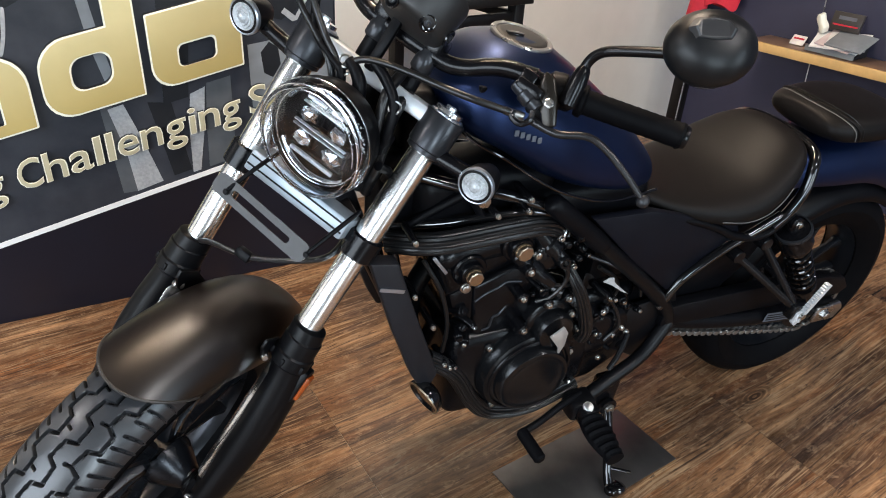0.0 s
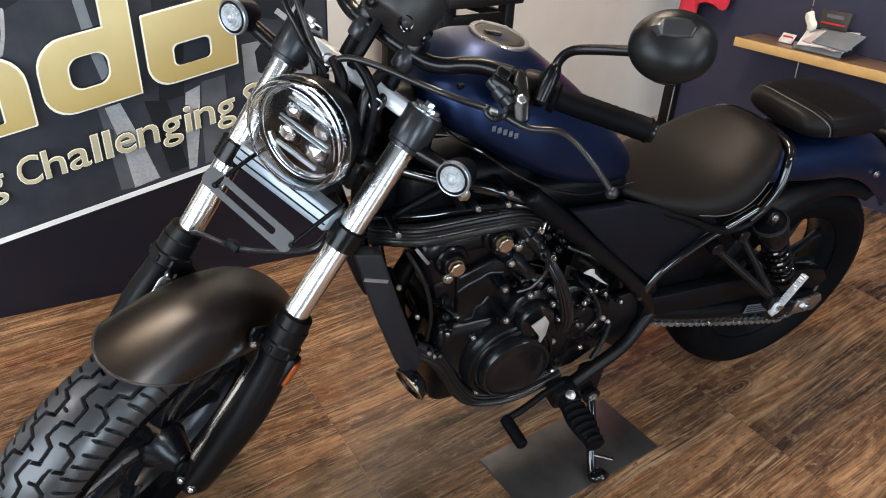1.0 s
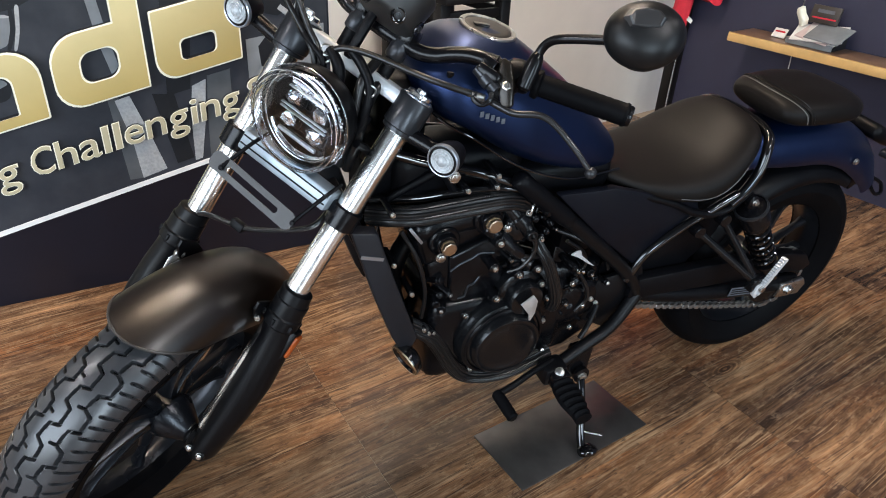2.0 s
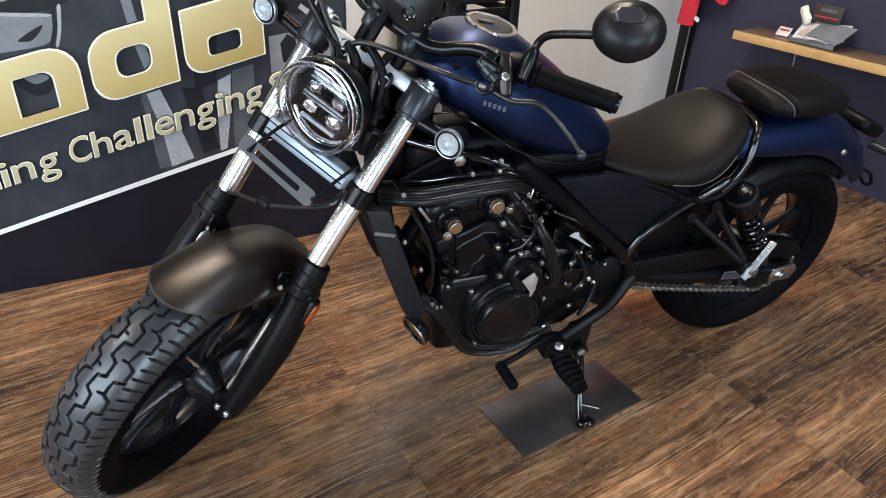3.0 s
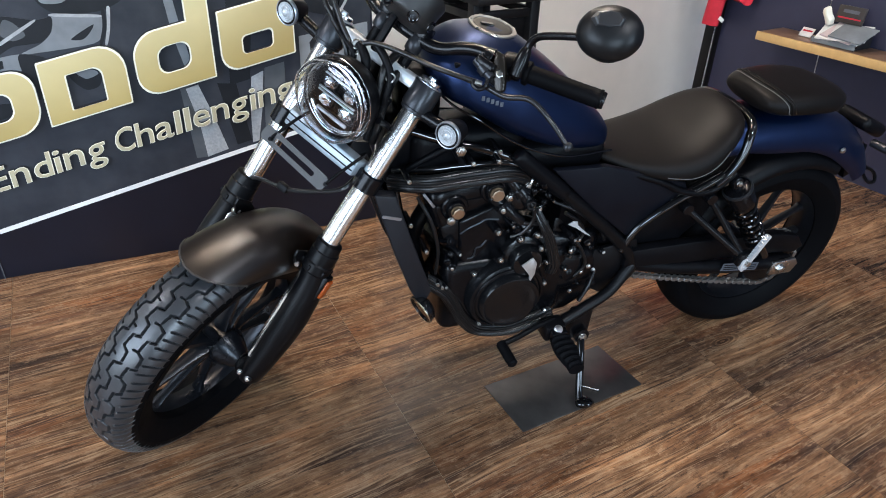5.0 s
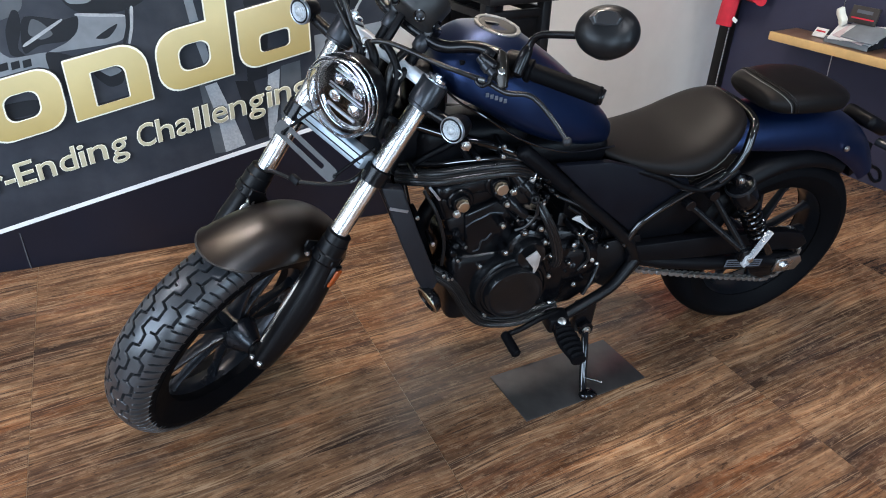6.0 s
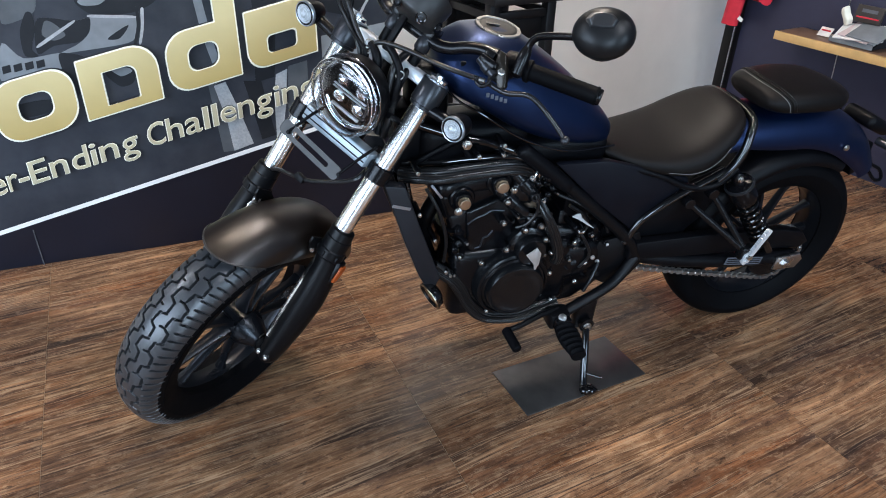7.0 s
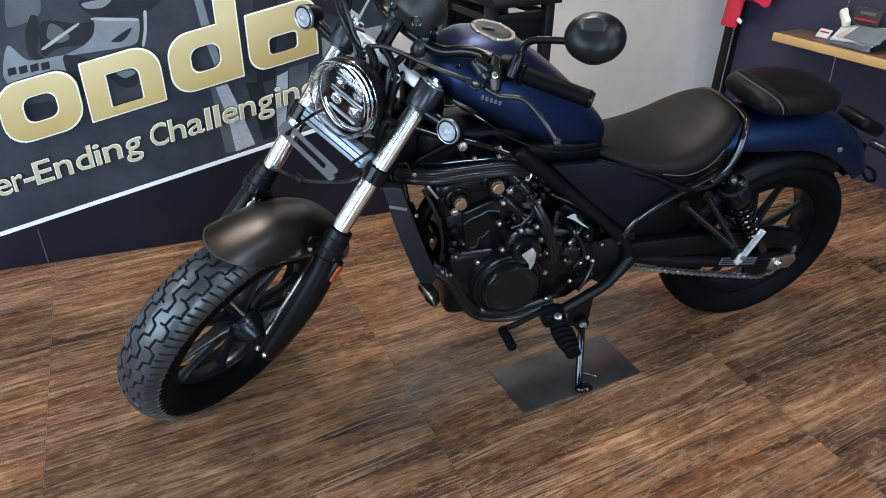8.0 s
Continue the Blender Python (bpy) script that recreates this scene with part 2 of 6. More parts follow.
    c = k.mix(0.3, c, k.ramp(sine.outputs[0], [(0.0, (0.35, 0.3, 0.28)), (0.1, (0.95, 0.95, 0.95)), (0.85, (1, 1, 1)), (1.0, (1.35, 1.3, 1.25))]), "MULTIPLY")
    zone = mask(rough_zone, 0.4, 0.56, 1.0)
    c = k.mix(both(mask(pale, 0.54, 0.59, 0.7), zone), c, (0.42, 0.285, 0.17))
    c = k.mix(both(k.ramp(line, [(0.41, (0.7,) * 3), (0.455, (0, 0, 0))]), zone), c, (0.05, 0.034, 0.027))
    c = k.mix(k.ramp(line, [(0.34, (0.7,) * 3), (0.385, (0, 0, 0))]), c, (0.045, 0.031, 0.025))
    c = k.mix(0.5, c, k.ramp(fine, [(0.36, (0.4, 0.36, 0.34)), (0.46, (0.95, 0.95, 0.95)), (0.57, (1.05, 1.05, 1.05)), (0.66, (1.5, 1.45, 1.4))]), "MULTIPLY")
    c = k.mix(k.ramp(tick, [(0.33, (0.65,) * 3), (0.38, (0, 0, 0))]), c, (0.034, 0.025, 0.021))
    # one printed knot with its rings
    off = k.t.nodes.new("ShaderNodeVectorMath")
    off.operation = "SUBTRACT"
    off.inputs[1].default_value = (KNOT[0], KNOT[1], 0)
    k.link(geo.outputs["Position"], off.inputs[0])
    kmap = k.t.nodes.new("ShaderNodeMapping")
    kmap.inputs["Scale"].default_value = (9.0, 27.0, 0)
    k.link(off.outputs[0], kmap.inputs["Vector"])
    kbend = k.t.nodes.new("ShaderNodeVectorMath")
    kbend.operation = "MULTIPLY_ADD"
    kbend.inputs[1].default_value = (0.5, 0.5, 0)
    k.link(bend.outputs["Color"], kbend.inputs[0])
    k.link(kmap.outputs[0], kbend.inputs[2])
    klen = k.t.nodes.new("ShaderNodeVectorMath")
    klen.operation = "LENGTH"
    k.link(kbend.outputs[0], klen.inputs[0])
    kmul = k.t.nodes.new("ShaderNodeMath")
    kmul.operation = "MULTIPLY"
    kmul.inputs[1].default_value = 30.0
    k.link(klen.outputs["Value"], kmul.inputs[0])
    ksin = k.t.nodes.new("ShaderNodeMath")
    ksin.operation = "SINE"
    k.link(kmul.outputs[0], ksin.inputs[0])
    near = k.ramp(klen.outputs["Value"], [(0.12, (0.9,) * 3), (0.95, (0, 0, 0))])
    c = k.mix(both(near, k.ramp(ksin.outputs[0], [(0.1, (1, 1, 1)), (0.6, (0.15,) * 3)])), c, (0.045, 0.027, 0.019))
    c = k.mix(1.0, c, k.ramp(cloud.outputs["Fac"], [(0.32, (0.6, 0.6, 0.63)), (0.5, (0.96, 0.94, 0.92)), (0.68, (1.36, 1.3, 1.22))]), "MULTIPLY")
    rnd = k.ramp(oi.outputs["Random"], [(0.0, (0.78, 0.77, 0.77)), (0.5, (0.95, 0.92, 0.9)), (1.0, (1.08, 1.02, 0.97))])
    c = k.mix(1.0, c, rnd, "MULTIPLY")
    k.link(c, k.b.inputs["Base Color"])
    k.link(k.ramp(tone, [(0.2, (0.12,) * 3), (0.8, (0.22,) * 3)]), k.b.inputs["Roughness"])
    k.b.inputs["Specular IOR Level"].default_value = 0.34
    k.bump(fine, 0.25, 0.001)
    return k.m


M_floor = floor_material()

# ---- shape helpers ----


def part(name, bm, material, parent=None, label="", xf=None, smooth=True, angle=40):
    """One mesh object from a bmesh; parented parts share the parent's frame."""
    if xf is not None:
        bm.transform(xf)
    bmesh.ops.recalc_face_normals(bm, faces=bm.faces)
    me = bpy.data.meshes.new(name)
    for f in bm.faces:
        f.smooth = smooth
    lim = radians(angle)
    for e in bm.edges:
        if len(e.link_faces) == 2 and e.calc_face_angle(0) > lim:
            e.smooth = False
    bm.to_mesh(me)
    bm.free()
    me.materials.append(material)
    ob = new(name, me)
    if parent is not None:
        ob.parent = parent
    if label:
        tagged(ob, label)
    return ob


def merge(*bms):
    out = bms[0]
    for b in bms[1:]:
        tmp = bpy.data.meshes.new("tmp")
        b.to_mesh(tmp)
        b.free()
        out.from_mesh(tmp)
        bpy.data.meshes.remove(tmp)
    return out


def box(c, s, bevel=0.0, segs=2, rot=None):
    bm = bmesh.new()
    bmesh.ops.create_cube(bm, size=1)
    bmesh.ops.scale(bm, vec=s, verts=bm.verts)
    if bevel:
        bmesh.ops.bevel(bm, geom=bm.edges[:], offset=bevel, segments=segs, affect="EDGES", profile=0.5)
    if rot is not None:
        bm.transform(rot.to_4x4() if len(rot) == 3 else rot)
    bmesh.ops.translate(bm, vec=c, verts=bm.verts)
    return bm


def axis_frame(p0, p1):
    p0, p1 = Vector(p0), Vector(p1)
    m = (p1 - p0).to_track_quat("Z", "Y").to_matrix().to_4x4()
    m.translation = p0
    return m, (p1 - p0).length


def lathe(p0, p1, profile, seg=24, caps=True):
    """Turned body: profile rows of (distance from p0 towards p1, radius)."""
    m, _ = axis_frame(p0, p1)
    bm = bmesh.new()
    rings = []
    for h, r in profile:
        rings.append([bm.verts.new((max(r, 1e-5) * math.cos(2 * math.pi * i / seg), max(r, 1e-5) * math.sin(2 * math.pi * i / seg), h)) for i in range(seg)])
    for a, b in zip(rings, rings[1:]):
        for i in range(seg):
            bm.faces.new((a[i], a[(i + 1) % seg], b[(i + 1) % seg], b[i]))
    if caps:
        for r in (rings[0], rings[-1]):
            bm.faces.new(r)
    bmesh.ops.remove_doubles(bm, verts=bm.verts, dist=2e-5)
    bm.transform(m)
    return bm


def rod(p0, p1, r0, r1=None, seg=20, edge=0.0015):
    """A round bar with slightly broken edges."""
    r1 = r0 if r1 is None else r1
    n = (Vector(p1) - Vector(p0)).length
    e = min(edge, n * 0.3, r0 * 0.4, r1 * 0.4)
    return lathe(p0, p1, [(0, r0 - e), (e, r0), (n - e, r1), (n, r1 - e)], seg)


def smooth_path(pts, n=8):
    pts = [Vector(p) for p in pts]
    if len(pts) < 3:
        return pts
    ext = [2 * pts[0] - pts[1], *pts, 2 * pts[-1] - pts[-2]]
    out = []
    for i in range(1, len(ext) - 2):
        a, b, c, d = ext[i - 1 : i + 3]
        for k in range(n):
            t = k / n
            out.append(0.5 * (2 * b + (c - a) * t + (2 * a - 5 * b + 4 * c - d) * t * t + (3 * b - a - 3 * c + d) * t ** 3))
    out.append(pts[-1])
    return out


def tube(pts, r, seg=12, n=8, ribs=0, rib=0.0, close=False):
    """A bent tube through points; ribs lengthwise if asked. r: radius or (start, end)."""
    path = smooth_path([*pts, pts[0]] if close else pts, n)
    r0, r1 = r if isinstance(r, tuple) else (r, r)
    bm = bmesh.new()
    rings = []
    side = None
    for i, p in enumerate(path):
        d = (path[min(i + 1, len(path) - 1)] - path[max(i - 1, 0)]).normalized()
        if side is None:
            side = d.orthogonal().normalized()
        side = (side - d * side.dot(d)).normalized()
        up = d.cross(side)
        rr = r0 + (r1 - r0) * i / max(1, len(path) - 1)
        ring = []
        for k in range(seg):
            a = 2 * math.pi * k / seg
            q = rr + (rib * (1.0, 0.2, -1.0, 0.2)[k % 4] if ribs else 0)
            ring.append(bm.verts.new(p + side * q * math.cos(a) + up * q * math.sin(a)))
        rings.append(ring)
    for a, b in zip(rings, rings[1:]):
        for k in range(seg):
            bm.faces.new((a[k], a[(k + 1) % seg], b[(k + 1) % seg], b[k]))
    bm.faces.new(rings[0])
    bm.faces.new(rings[-1])
    return bm


def loft(rings, closed_ends=True, cyclic=True):
    bm = bmesh.new()
    vr = [[bm.verts.new(p) for p in ring] for ring in rings]
    n = len(vr[0])
    for a, b in zip(vr, vr[1:]):
        for k in range(n if cyclic else n - 1):
            bm.faces.new((a[k], a[(k + 1) % n], b[(k + 1) % n], b[k]))
    if closed_ends:
        bm.faces.new(vr[0])
        bm.faces.new(vr[-1])
    return bm


def lerp_rows(rows, steps):
    """Smoothly interpolated rows of numbers."""
    path = [np.array(r, float) for r in rows]
    ext = [2 * path[0] - path[1], *path, 2 * path[-1] - path[-2]]
    out = []
    for i in range(1, len(ext) - 2):
        a, b, c, d = ext[i - 1 : i + 3]
        for k in range(steps):
            t = k / steps
            out.append(0.5 * (2 * b + (c - a) * t + (2 * a - 5 * b + 4 * c - d) * t * t + (3 * b - a - 3 * c + d) * t ** 3))
    out.append(path[-1])
    return out


def body(rows, steps=5, seg=32, dish=None):
    """A rounded body along x: rows of (x, top, bottom, half width, height of widest place 0..1, squareness)."""
    rings = []
    for x, top, bot, hw, mid, sq in lerp_rows(rows, steps):
        zm = bot + (top - bot) * mid
        ring = []
        for k in range(seg):
            a = 2 * math.pi * k / seg
            ca, sa = math.cos(a), math.sin(a)
            y = hw * math.copysign(abs(ca) ** (2 / sq), ca)
            z = zm + (top - zm if sa > 0 else zm - bot) * math.copysign(abs(sa) ** (2 / sq), sa)
            if dish:
                z += dish(x, y, sa)
            ring.append((x, y, z))
        rings.append(ring)
    return loft(rings)


def prism(outline, depth, bevel=0.0, segs=2):
    """A plate: outline in x, z (metres), thickness along y, middle at y = 0."""
    bm = bmesh.new()
    f = bm.faces.new([bm.verts.new((x, -depth / 2, z)) for x, z in outline])
    r = bmesh.ops.extrude_face_region(bm, geom=[f])
    bmesh.ops.translate(bm, vec=(0, depth, 0), verts=[v for v in r["geom"] if isinstance(v, bmesh.types.BMVert)])
    if bevel:
        bmesh.ops.bevel(bm, geom=bm.edges[:], offset=bevel, segments=segs, affect="EDGES", profile=0.5)
    return bm


def hex_bolt(p, d, r, h, round_head=False):
    """A bolt head at p standing out along d."""
    p, d = Vector(p), Vector(d).normalized()
    bm = lathe(p, p + d, [(0, r * 1.25), (h * 0.25, r * 1.25), (h * 0.25, r), (h * 0.9, r), (h, r * 0.85)], 16 if round_head else 6)
    return bm


def empty(name, m, label, category, group="", kind=""):
    ob = new(name)
    ob.empty_display_size = 0.05
    ob.matrix_world = m
    return tagged(ob, label, category, group, kind)


# ---- the room ----
tagged(part("floor", box((0.2, -0.65, -0.0515), (6.8, 6.3, 0.1)), M_sub), "dark floor base under the wood planks", "floor", kind="structure")
floor_ob = bpy.data.objects["floor"]


def wall(name, lo, hi, mat, label):
    lo, hi = Vector(lo), Vector(hi)
    return tagged(part(name, box((lo + hi) / 2, hi - lo), mat), label, "wall", kind="structure")


wall("wall_north", (-3.0, 2.25, -0.01), (3.4, 2.35, 2.8), M_grey_wall, "warm grey painted shop wall")
wall("wall_east", (3.15, -3.6, -0.01), (3.25, 2.02, 2.8), M_navy, "dark navy panelled display wall")
wall("wall_west_low", (-3.1, -3.6, -0.01), (-3.0, 2.35, 0.45), M_room, "grey wall below the side window")
wall("wall_west_top", (-3.1, -3.6, 2.45), (-3.0, 2.35, 2.8), M_room, "grey wall above the side window")
wall("wall_west_end", (-3.1, 1.3, 0.45), (-3.0, 2.35, 2.45), M_room, "grey wall beside the side window")
wall("wall_west_pier", (-3.1, -3.6, 0.45), (-3.0, -1.7, 2.45), M_room, "grey wall pier beside the side window")
wall("wall_south_top", (-3.1, -3.7, 2.7), (3.4, -3.6, 2.8), M_room, "grey lintel over the shop front")
wall("wall_south_left", (-3.1, -3.7, -0.01), (-1.6, -3.6, 2.7), M_room, "grey wall beside the shop front")
wall("wall_south_middle", (-0.7, -3.7, -0.01), (1.45, -3.6, 2.7), M_room, "grey wall between the glass doors")
wall("wall_south_right", (2.35, -3.7, -0.01), (3.4, -3.6, 2.7), M_room, "grey wall beside the shop front")
tagged(part("ceiling", box((0.2, -0.65, 2.85), (6.8, 6.3, 0.1)), M_ceiling), "dark painted shop ceiling", "ceiling", kind="structure")
tagged(part("ground", box((0, 0, -0.2), (60, 60, 0.1)), plain("pavement_grey", (0.25, 0.25, 0.24), 0.8)), "grey pavement outside the shop", "ground", kind="structure")
tagged(part("wall_panel_white", box((1.21, 2.243, 1.2), (0.8, 0.014, 2.4), 0.002), M_white_wall), "white panel on the grey wall", "wall panel", kind="structure")

edge_post = part("edge_trim", box((3.135, 2.05, 1.4), (0.05, 0.07, 2.8), 0.003), M_dark_wood)
tagged(edge_post, "black edge trim with a pale stitched seam", "trim", kind="structure")
seam = bmesh.new()
for i in range(90):
    seam = merge(seam, box((3.107, 2.022, 0.03 + i * 0.016), (0.003, 0.003, 0.008)))
part("seam", seam, M_white, edge_post, "pale stitched seam")

# ---- display board with raised pieces ----
BOARD = Matrix.Translation((-0.403, 2.123, 0)) @ Matrix.Rotation(math.atan2(-0.1635, 0.9865), 4, "Z")
SLOPE = 0.229
board = empty("display_board", BOARD, "dark printed display board with raised gold shapes and slogan", "display board")
# Top part is out of view, taken near the ceiling to darken fender reflections.
part("panel", box((0.52, 0.03, 1.375), (1.88, 0.05, 2.75), 0.004), M_board, board, "dark blue-black board")


def sheared(outline, depth, y, bevel=0.001):
    """A plate on the board's face: outline in (s, height above the sloping base line)."""
    bm = bmesh.new()
    f = bm.faces.new([bm.verts.new((s, 0, h + SLOPE * s)) for s, h in outline])
    r = bmesh.ops.extrude_face_region(bm, geom=[f])
    bmesh.ops.translate(bm, vec=(0, -depth, 0), verts=[v for v in r["geom"] if isinstance(v, bmesh.types.BMVert)])
    bmesh.ops.translate(bm, vec=(0, y, 0), verts=bm.verts)
    return bm


part("poster", sheared([(-0.415, 0.13), (1.452, 0.13), (1.452, 1.75), (-0.415, 2.177)], 0.003, 0.005), M_poster, board, "grey printed poster sheet")
part("white_line", sheared([(-0.415, 0.126), (1.452, 0.126), (1.452, 0.141), (-0.415, 0.141)], 0.004, 0.004), M_white, board, "white stripe along the poster's lower edge")
part("joint", box((0.155, 0.0035, 0.07), (0.003, 0.004, 0.14)), M_print_mid, board, "thin panel joint")


def rounded(x0, x1, z0, z1, r, n=6):
    """Rounded rectangle; r: one radius or one per corner (lower left, lower right, upper right, upper left)."""
    rs = r if isinstance(r, tuple) else (r,) * 4
    out = []
    for (cx, cz, a0), q in zip(((x0, z0, 180), (x1, z0, 270), (x1, z1, 0), (x0, z1, 90)), rs):
        sx, sz = (1 if cx == x0 else -1), (1 if cz == z0 else -1)
        for k in range(n + 1):
            a = radians(a0 + 90 * k / n)
            out.append((cx + sx * q + q * math.cos(a), cz + sz * q + q * math.sin(a)))
    return out


def ring_plate(outer, inner, depth, y):
    """A plate with a hole on the board's face; both outlines have as many points."""
    bm = bmesh.new()
    n = len(outer)
    vs = []
    for yy in (y, y - depth):
        for o in (outer, inner):
            vs.append([bm.verts.new((s, yy, h + SLOPE * s)) for s, h in o])
    a, b, c, d = vs
    for i in range(n):
        j = (i + 1) % n
        bm.faces.new((a[i], a[j], b[j], b[i]))
        bm.faces.new((c[i], c[j], d[j], d[i]))
        bm.faces.new((a[i], a[j], c[j], c[i]))
        bm.faces.new((b[i], b[j], d[j], d[i]))
    return bm


def gold_piece(kind, s0, s1):
    """One raised gold shape with a cream edge plate behind it."""
    for grow, depth, y, mat, nm in ((0.0035, 0.018, 0.002, M_print_dark, "back_plate"), (0.0035, 0.002, -0.0165, M_cream, "edge_plate"), (-0.001, 0.002, -0.018, M_gold_letter, "gold_face")):
        a, b, lo, hi, st = s0 - grow, s1 + grow, 0.42 - grow, 0.61 + grow, 0.066 + 2 * grow
        if kind == "ring":
            bm = ring_plate(rounded(a, b, lo, hi, 0.07), rounded(a + st, b - st, lo + st * 0.8, hi - st * 0.8, 0.03), depth, y)
        elif kind == "arch":
            bm = ring_plate(rounded(a, b, lo, hi, (0.004, 0.004, 0.085, 0.004)), rounded(a + st, b - st, lo + 0.028 + grow, hi - st * 0.8, (0.004, 0.004, 0.03, 0.004)), depth, y)
        elif kind == "tall":
            bm = ring_plate(rounded(a, b, lo, hi, (0.07, 0.002, 0.002, 0.07)), rounded(a + st, b - st, lo + st * 0.8, hi - st * 0.8, 0.03), depth, y)
            bm = merge(bm, sheared([(b - st, hi - 0.001), (b, hi - 0.001), (b, hi + 0.17), (b - st, hi + 0.17)], depth, y))
        else:
            bm = ring_plate(rounded(a, b, lo, hi, (0.06, 0.004, 0.05, 0.004)), rounded(a + st, b - st, lo + 0.04 + grow, lo + 0.1, 0.015), depth, y)
        part(nm, bm, mat, board, {"gold_face": "raised gold shape", "edge_plate": "cream edge"}.get(nm, "dark side of the raised shape"), smooth=False)


for kind, s0, s1 in (("ring", 0.16, 0.396), ("arch", 0.418, 0.655), ("tall", 0.686, 0.918), ("slot", 0.946, 1.18)):
    gold_piece(kind, s0, s1)


def raised_letter(char, s0, s1, base, height, y, depth, fat=0.0):
    """One raised letter on the board, fitted to a width and following the slope."""
    c = bpy.data.curves.new("letter", "FONT")
    c.body, c.extrude, c.offset, c.resolution_u = char, depth / 2, fat, 3
    tmp = new("letter", c)
    bpy.context.view_layer.update()
    me = bpy.data.meshes.new_from_object(tmp.evaluated_get(bpy.context.evaluated_depsgraph_get()))
    bpy.data.objects.remove(tmp)
    bm = bmesh.new()
    bm.from_mesh(me)
    bpy.data.meshes.remove(me)
    xs = [v.co.x for v in bm.verts]
    x0, x1 = min(xs), max(xs)
    for v in bm.verts:
        s = s0 + (v.co.x - x0) / (x1 - x0) * (s1 - s0)
        v.co = (s, y - v.co.z, base + SLOPE * s + v.co.y * height / 0.7)
    return bm


SLOGAN = (("e", 0.078, 0.1235), ("r", 0.133, 0.161), ("-", 0.167, 0.1945), ("E", 0.203, 0.2545), ("n", 0.2665, 0.317), ("d", 0.3345, 0.385), ("i", 0.396, 0.4115), ("n", 0.4245, 0.4795), ("g", 0.495, 0.546),
          ("C", 0.582, 0.635), ("h", 0.646, 0.696), ("a", 0.708, 0.759), ("l", 0.771, 0.7865), ("l", 0.8015, 0.817), ("e", 0.829, 0.879), ("n", 0.8895, 0.942), ("g", 0.954, 1.007), ("i", 1.019, 1.0345), ("n", 1.047, 1.1), ("g", 1.11, 1.16),
          ("S", 1.19, 1.238), ("p", 1.25, 1.297), ("i", 1.309, 1.3245))
for char, s0, s1 in SLOGAN:
    high = 0.079 if char in "ECSdhli" else 0.083
    letter = part("slogan_letter", raised_letter(char, s0 - 0.0028, s1 + 0.0028, 0.268, high, -0.004, 0.012, 0.011), M_print_dark, board, "dark side of a raised slogan letter", smooth=False)
    part("letter_edge", raised_letter(char, s0 - 0.0028, s1 + 0.0028, 0.268, high, -0.011, 0.002, 0.011), M_cream, letter, "raised cream letter edge", smooth=False)
    part("letter_face", raised_letter(char, s0, s1, 0.268, high, -0.0122, 0.002, -0.001), M_slogan, letter, "dull gold letter face", smooth=False)

# shapes printed on the poster
MOTIF = [
    (M_print_mid, [(0.274, 0.86), (0.352, 0.839), (0.346, 0.786), (0.31, 0.771), (0.248, 0.773)]),
    (M_print_light, [(0.233, 0.72), (0.279, 0.66), (0.381, 0.646), (0.395, 0.616), (0.378, 0.599), (0.202, 0.614)]),
    (M_print_light, [(0.487, 0.722), (0.614, 0.693), (0.615, 0.643), (0.581, 0.618), (0.429, 0.636), (0.385, 0.645), (0.442, 0.658), (0.477, 0.682)]),
    (M_print_dark, [(0.318, 0.785), (0.335, 0.776), (0.331, 0.733), (0.309, 0.681), (0.322, 0.655), (0.295, 0.659), (0.283, 0.675), (0.289, 0.737)]),
    (M_print_dark, [(0.347, 0.761), (0.442, 0.726), (0.487, 0.722), (0.477, 0.682), (0.443, 0.662), (0.371, 0.671), (0.323, 0.659), (0.323, 0.702)]),
    (M_print_mid, [(0.363, 0.748), (0.387, 0.733), (0.41, 0.693), (0.375, 0.686), (0.346, 0.712)]),
    (M_print_white, [(0.331, 0.689), (0.434, 0.726), (0.437, 0.719), (0.333, 0.68)]),
    (M_print_dark, [(0.457, 0.787), (0.558, 0.8), (0.694, 0.731), (0.629, 0.703), (0.539, 0.715), (0.486, 0.738)]),
    (M_print_light, [(0.468, 0.78), (0.551, 0.77), (0.522, 0.752), (0.476, 0.762)]),
    (M_print_white, [(0.493, 0.73), (0.61, 0.694), (0.609, 0.687), (0.491, 0.722)]),
    (M_print_dark, [(0.524, 0.647), (0.561, 0.663), (0.593, 0.671), (0.58, 0.653), (0.556, 0.638)]),
    (M_print_dark, [(0.623, 0.717), (0.63, 0.699), (0.625, 0.649), (0.606, 0.61), (0.598, 0.613), (0.616, 0.66)]),
    (M_print_white, [(0.637, 0.707), (0.646, 0.704), (0.635, 0.646), (0.62, 0.606), (0.613, 0.608), (0.628, 0.656)]),
    (M_print_dark, [(0.497, 0.567), (0.55, 0.569), (0.586, 0.535), (0.573, 0.493), (0.533, 0.492), (0.499, 0.535)]),
    (M_print_light, [(0.512, 0.556), (0.562, 0.546), (0.576, 0.529), (0.54, 0.524)]),
    (M_print_dark, [(0.381, 0.646), (0.441, 0.62), (0.45, 0.586), (0.394, 0.495), (0.375, 0.605)]),
    (M_print_dark, [(0.216, 0.53), (0.324, 0.517), (0.314, 0.479), (0.213, 0.489)]),
]
DARKS = [
    (M_print_dark, [(0.96, 0.37), (0.985, 0.75), (1.075, 0.75), (1.027, 0.37)]),
    (M_print_dark, [(0.92, 0.39), (0.98, 0.37), (1.01, 0.16), (0.96, 0.16)]),
]
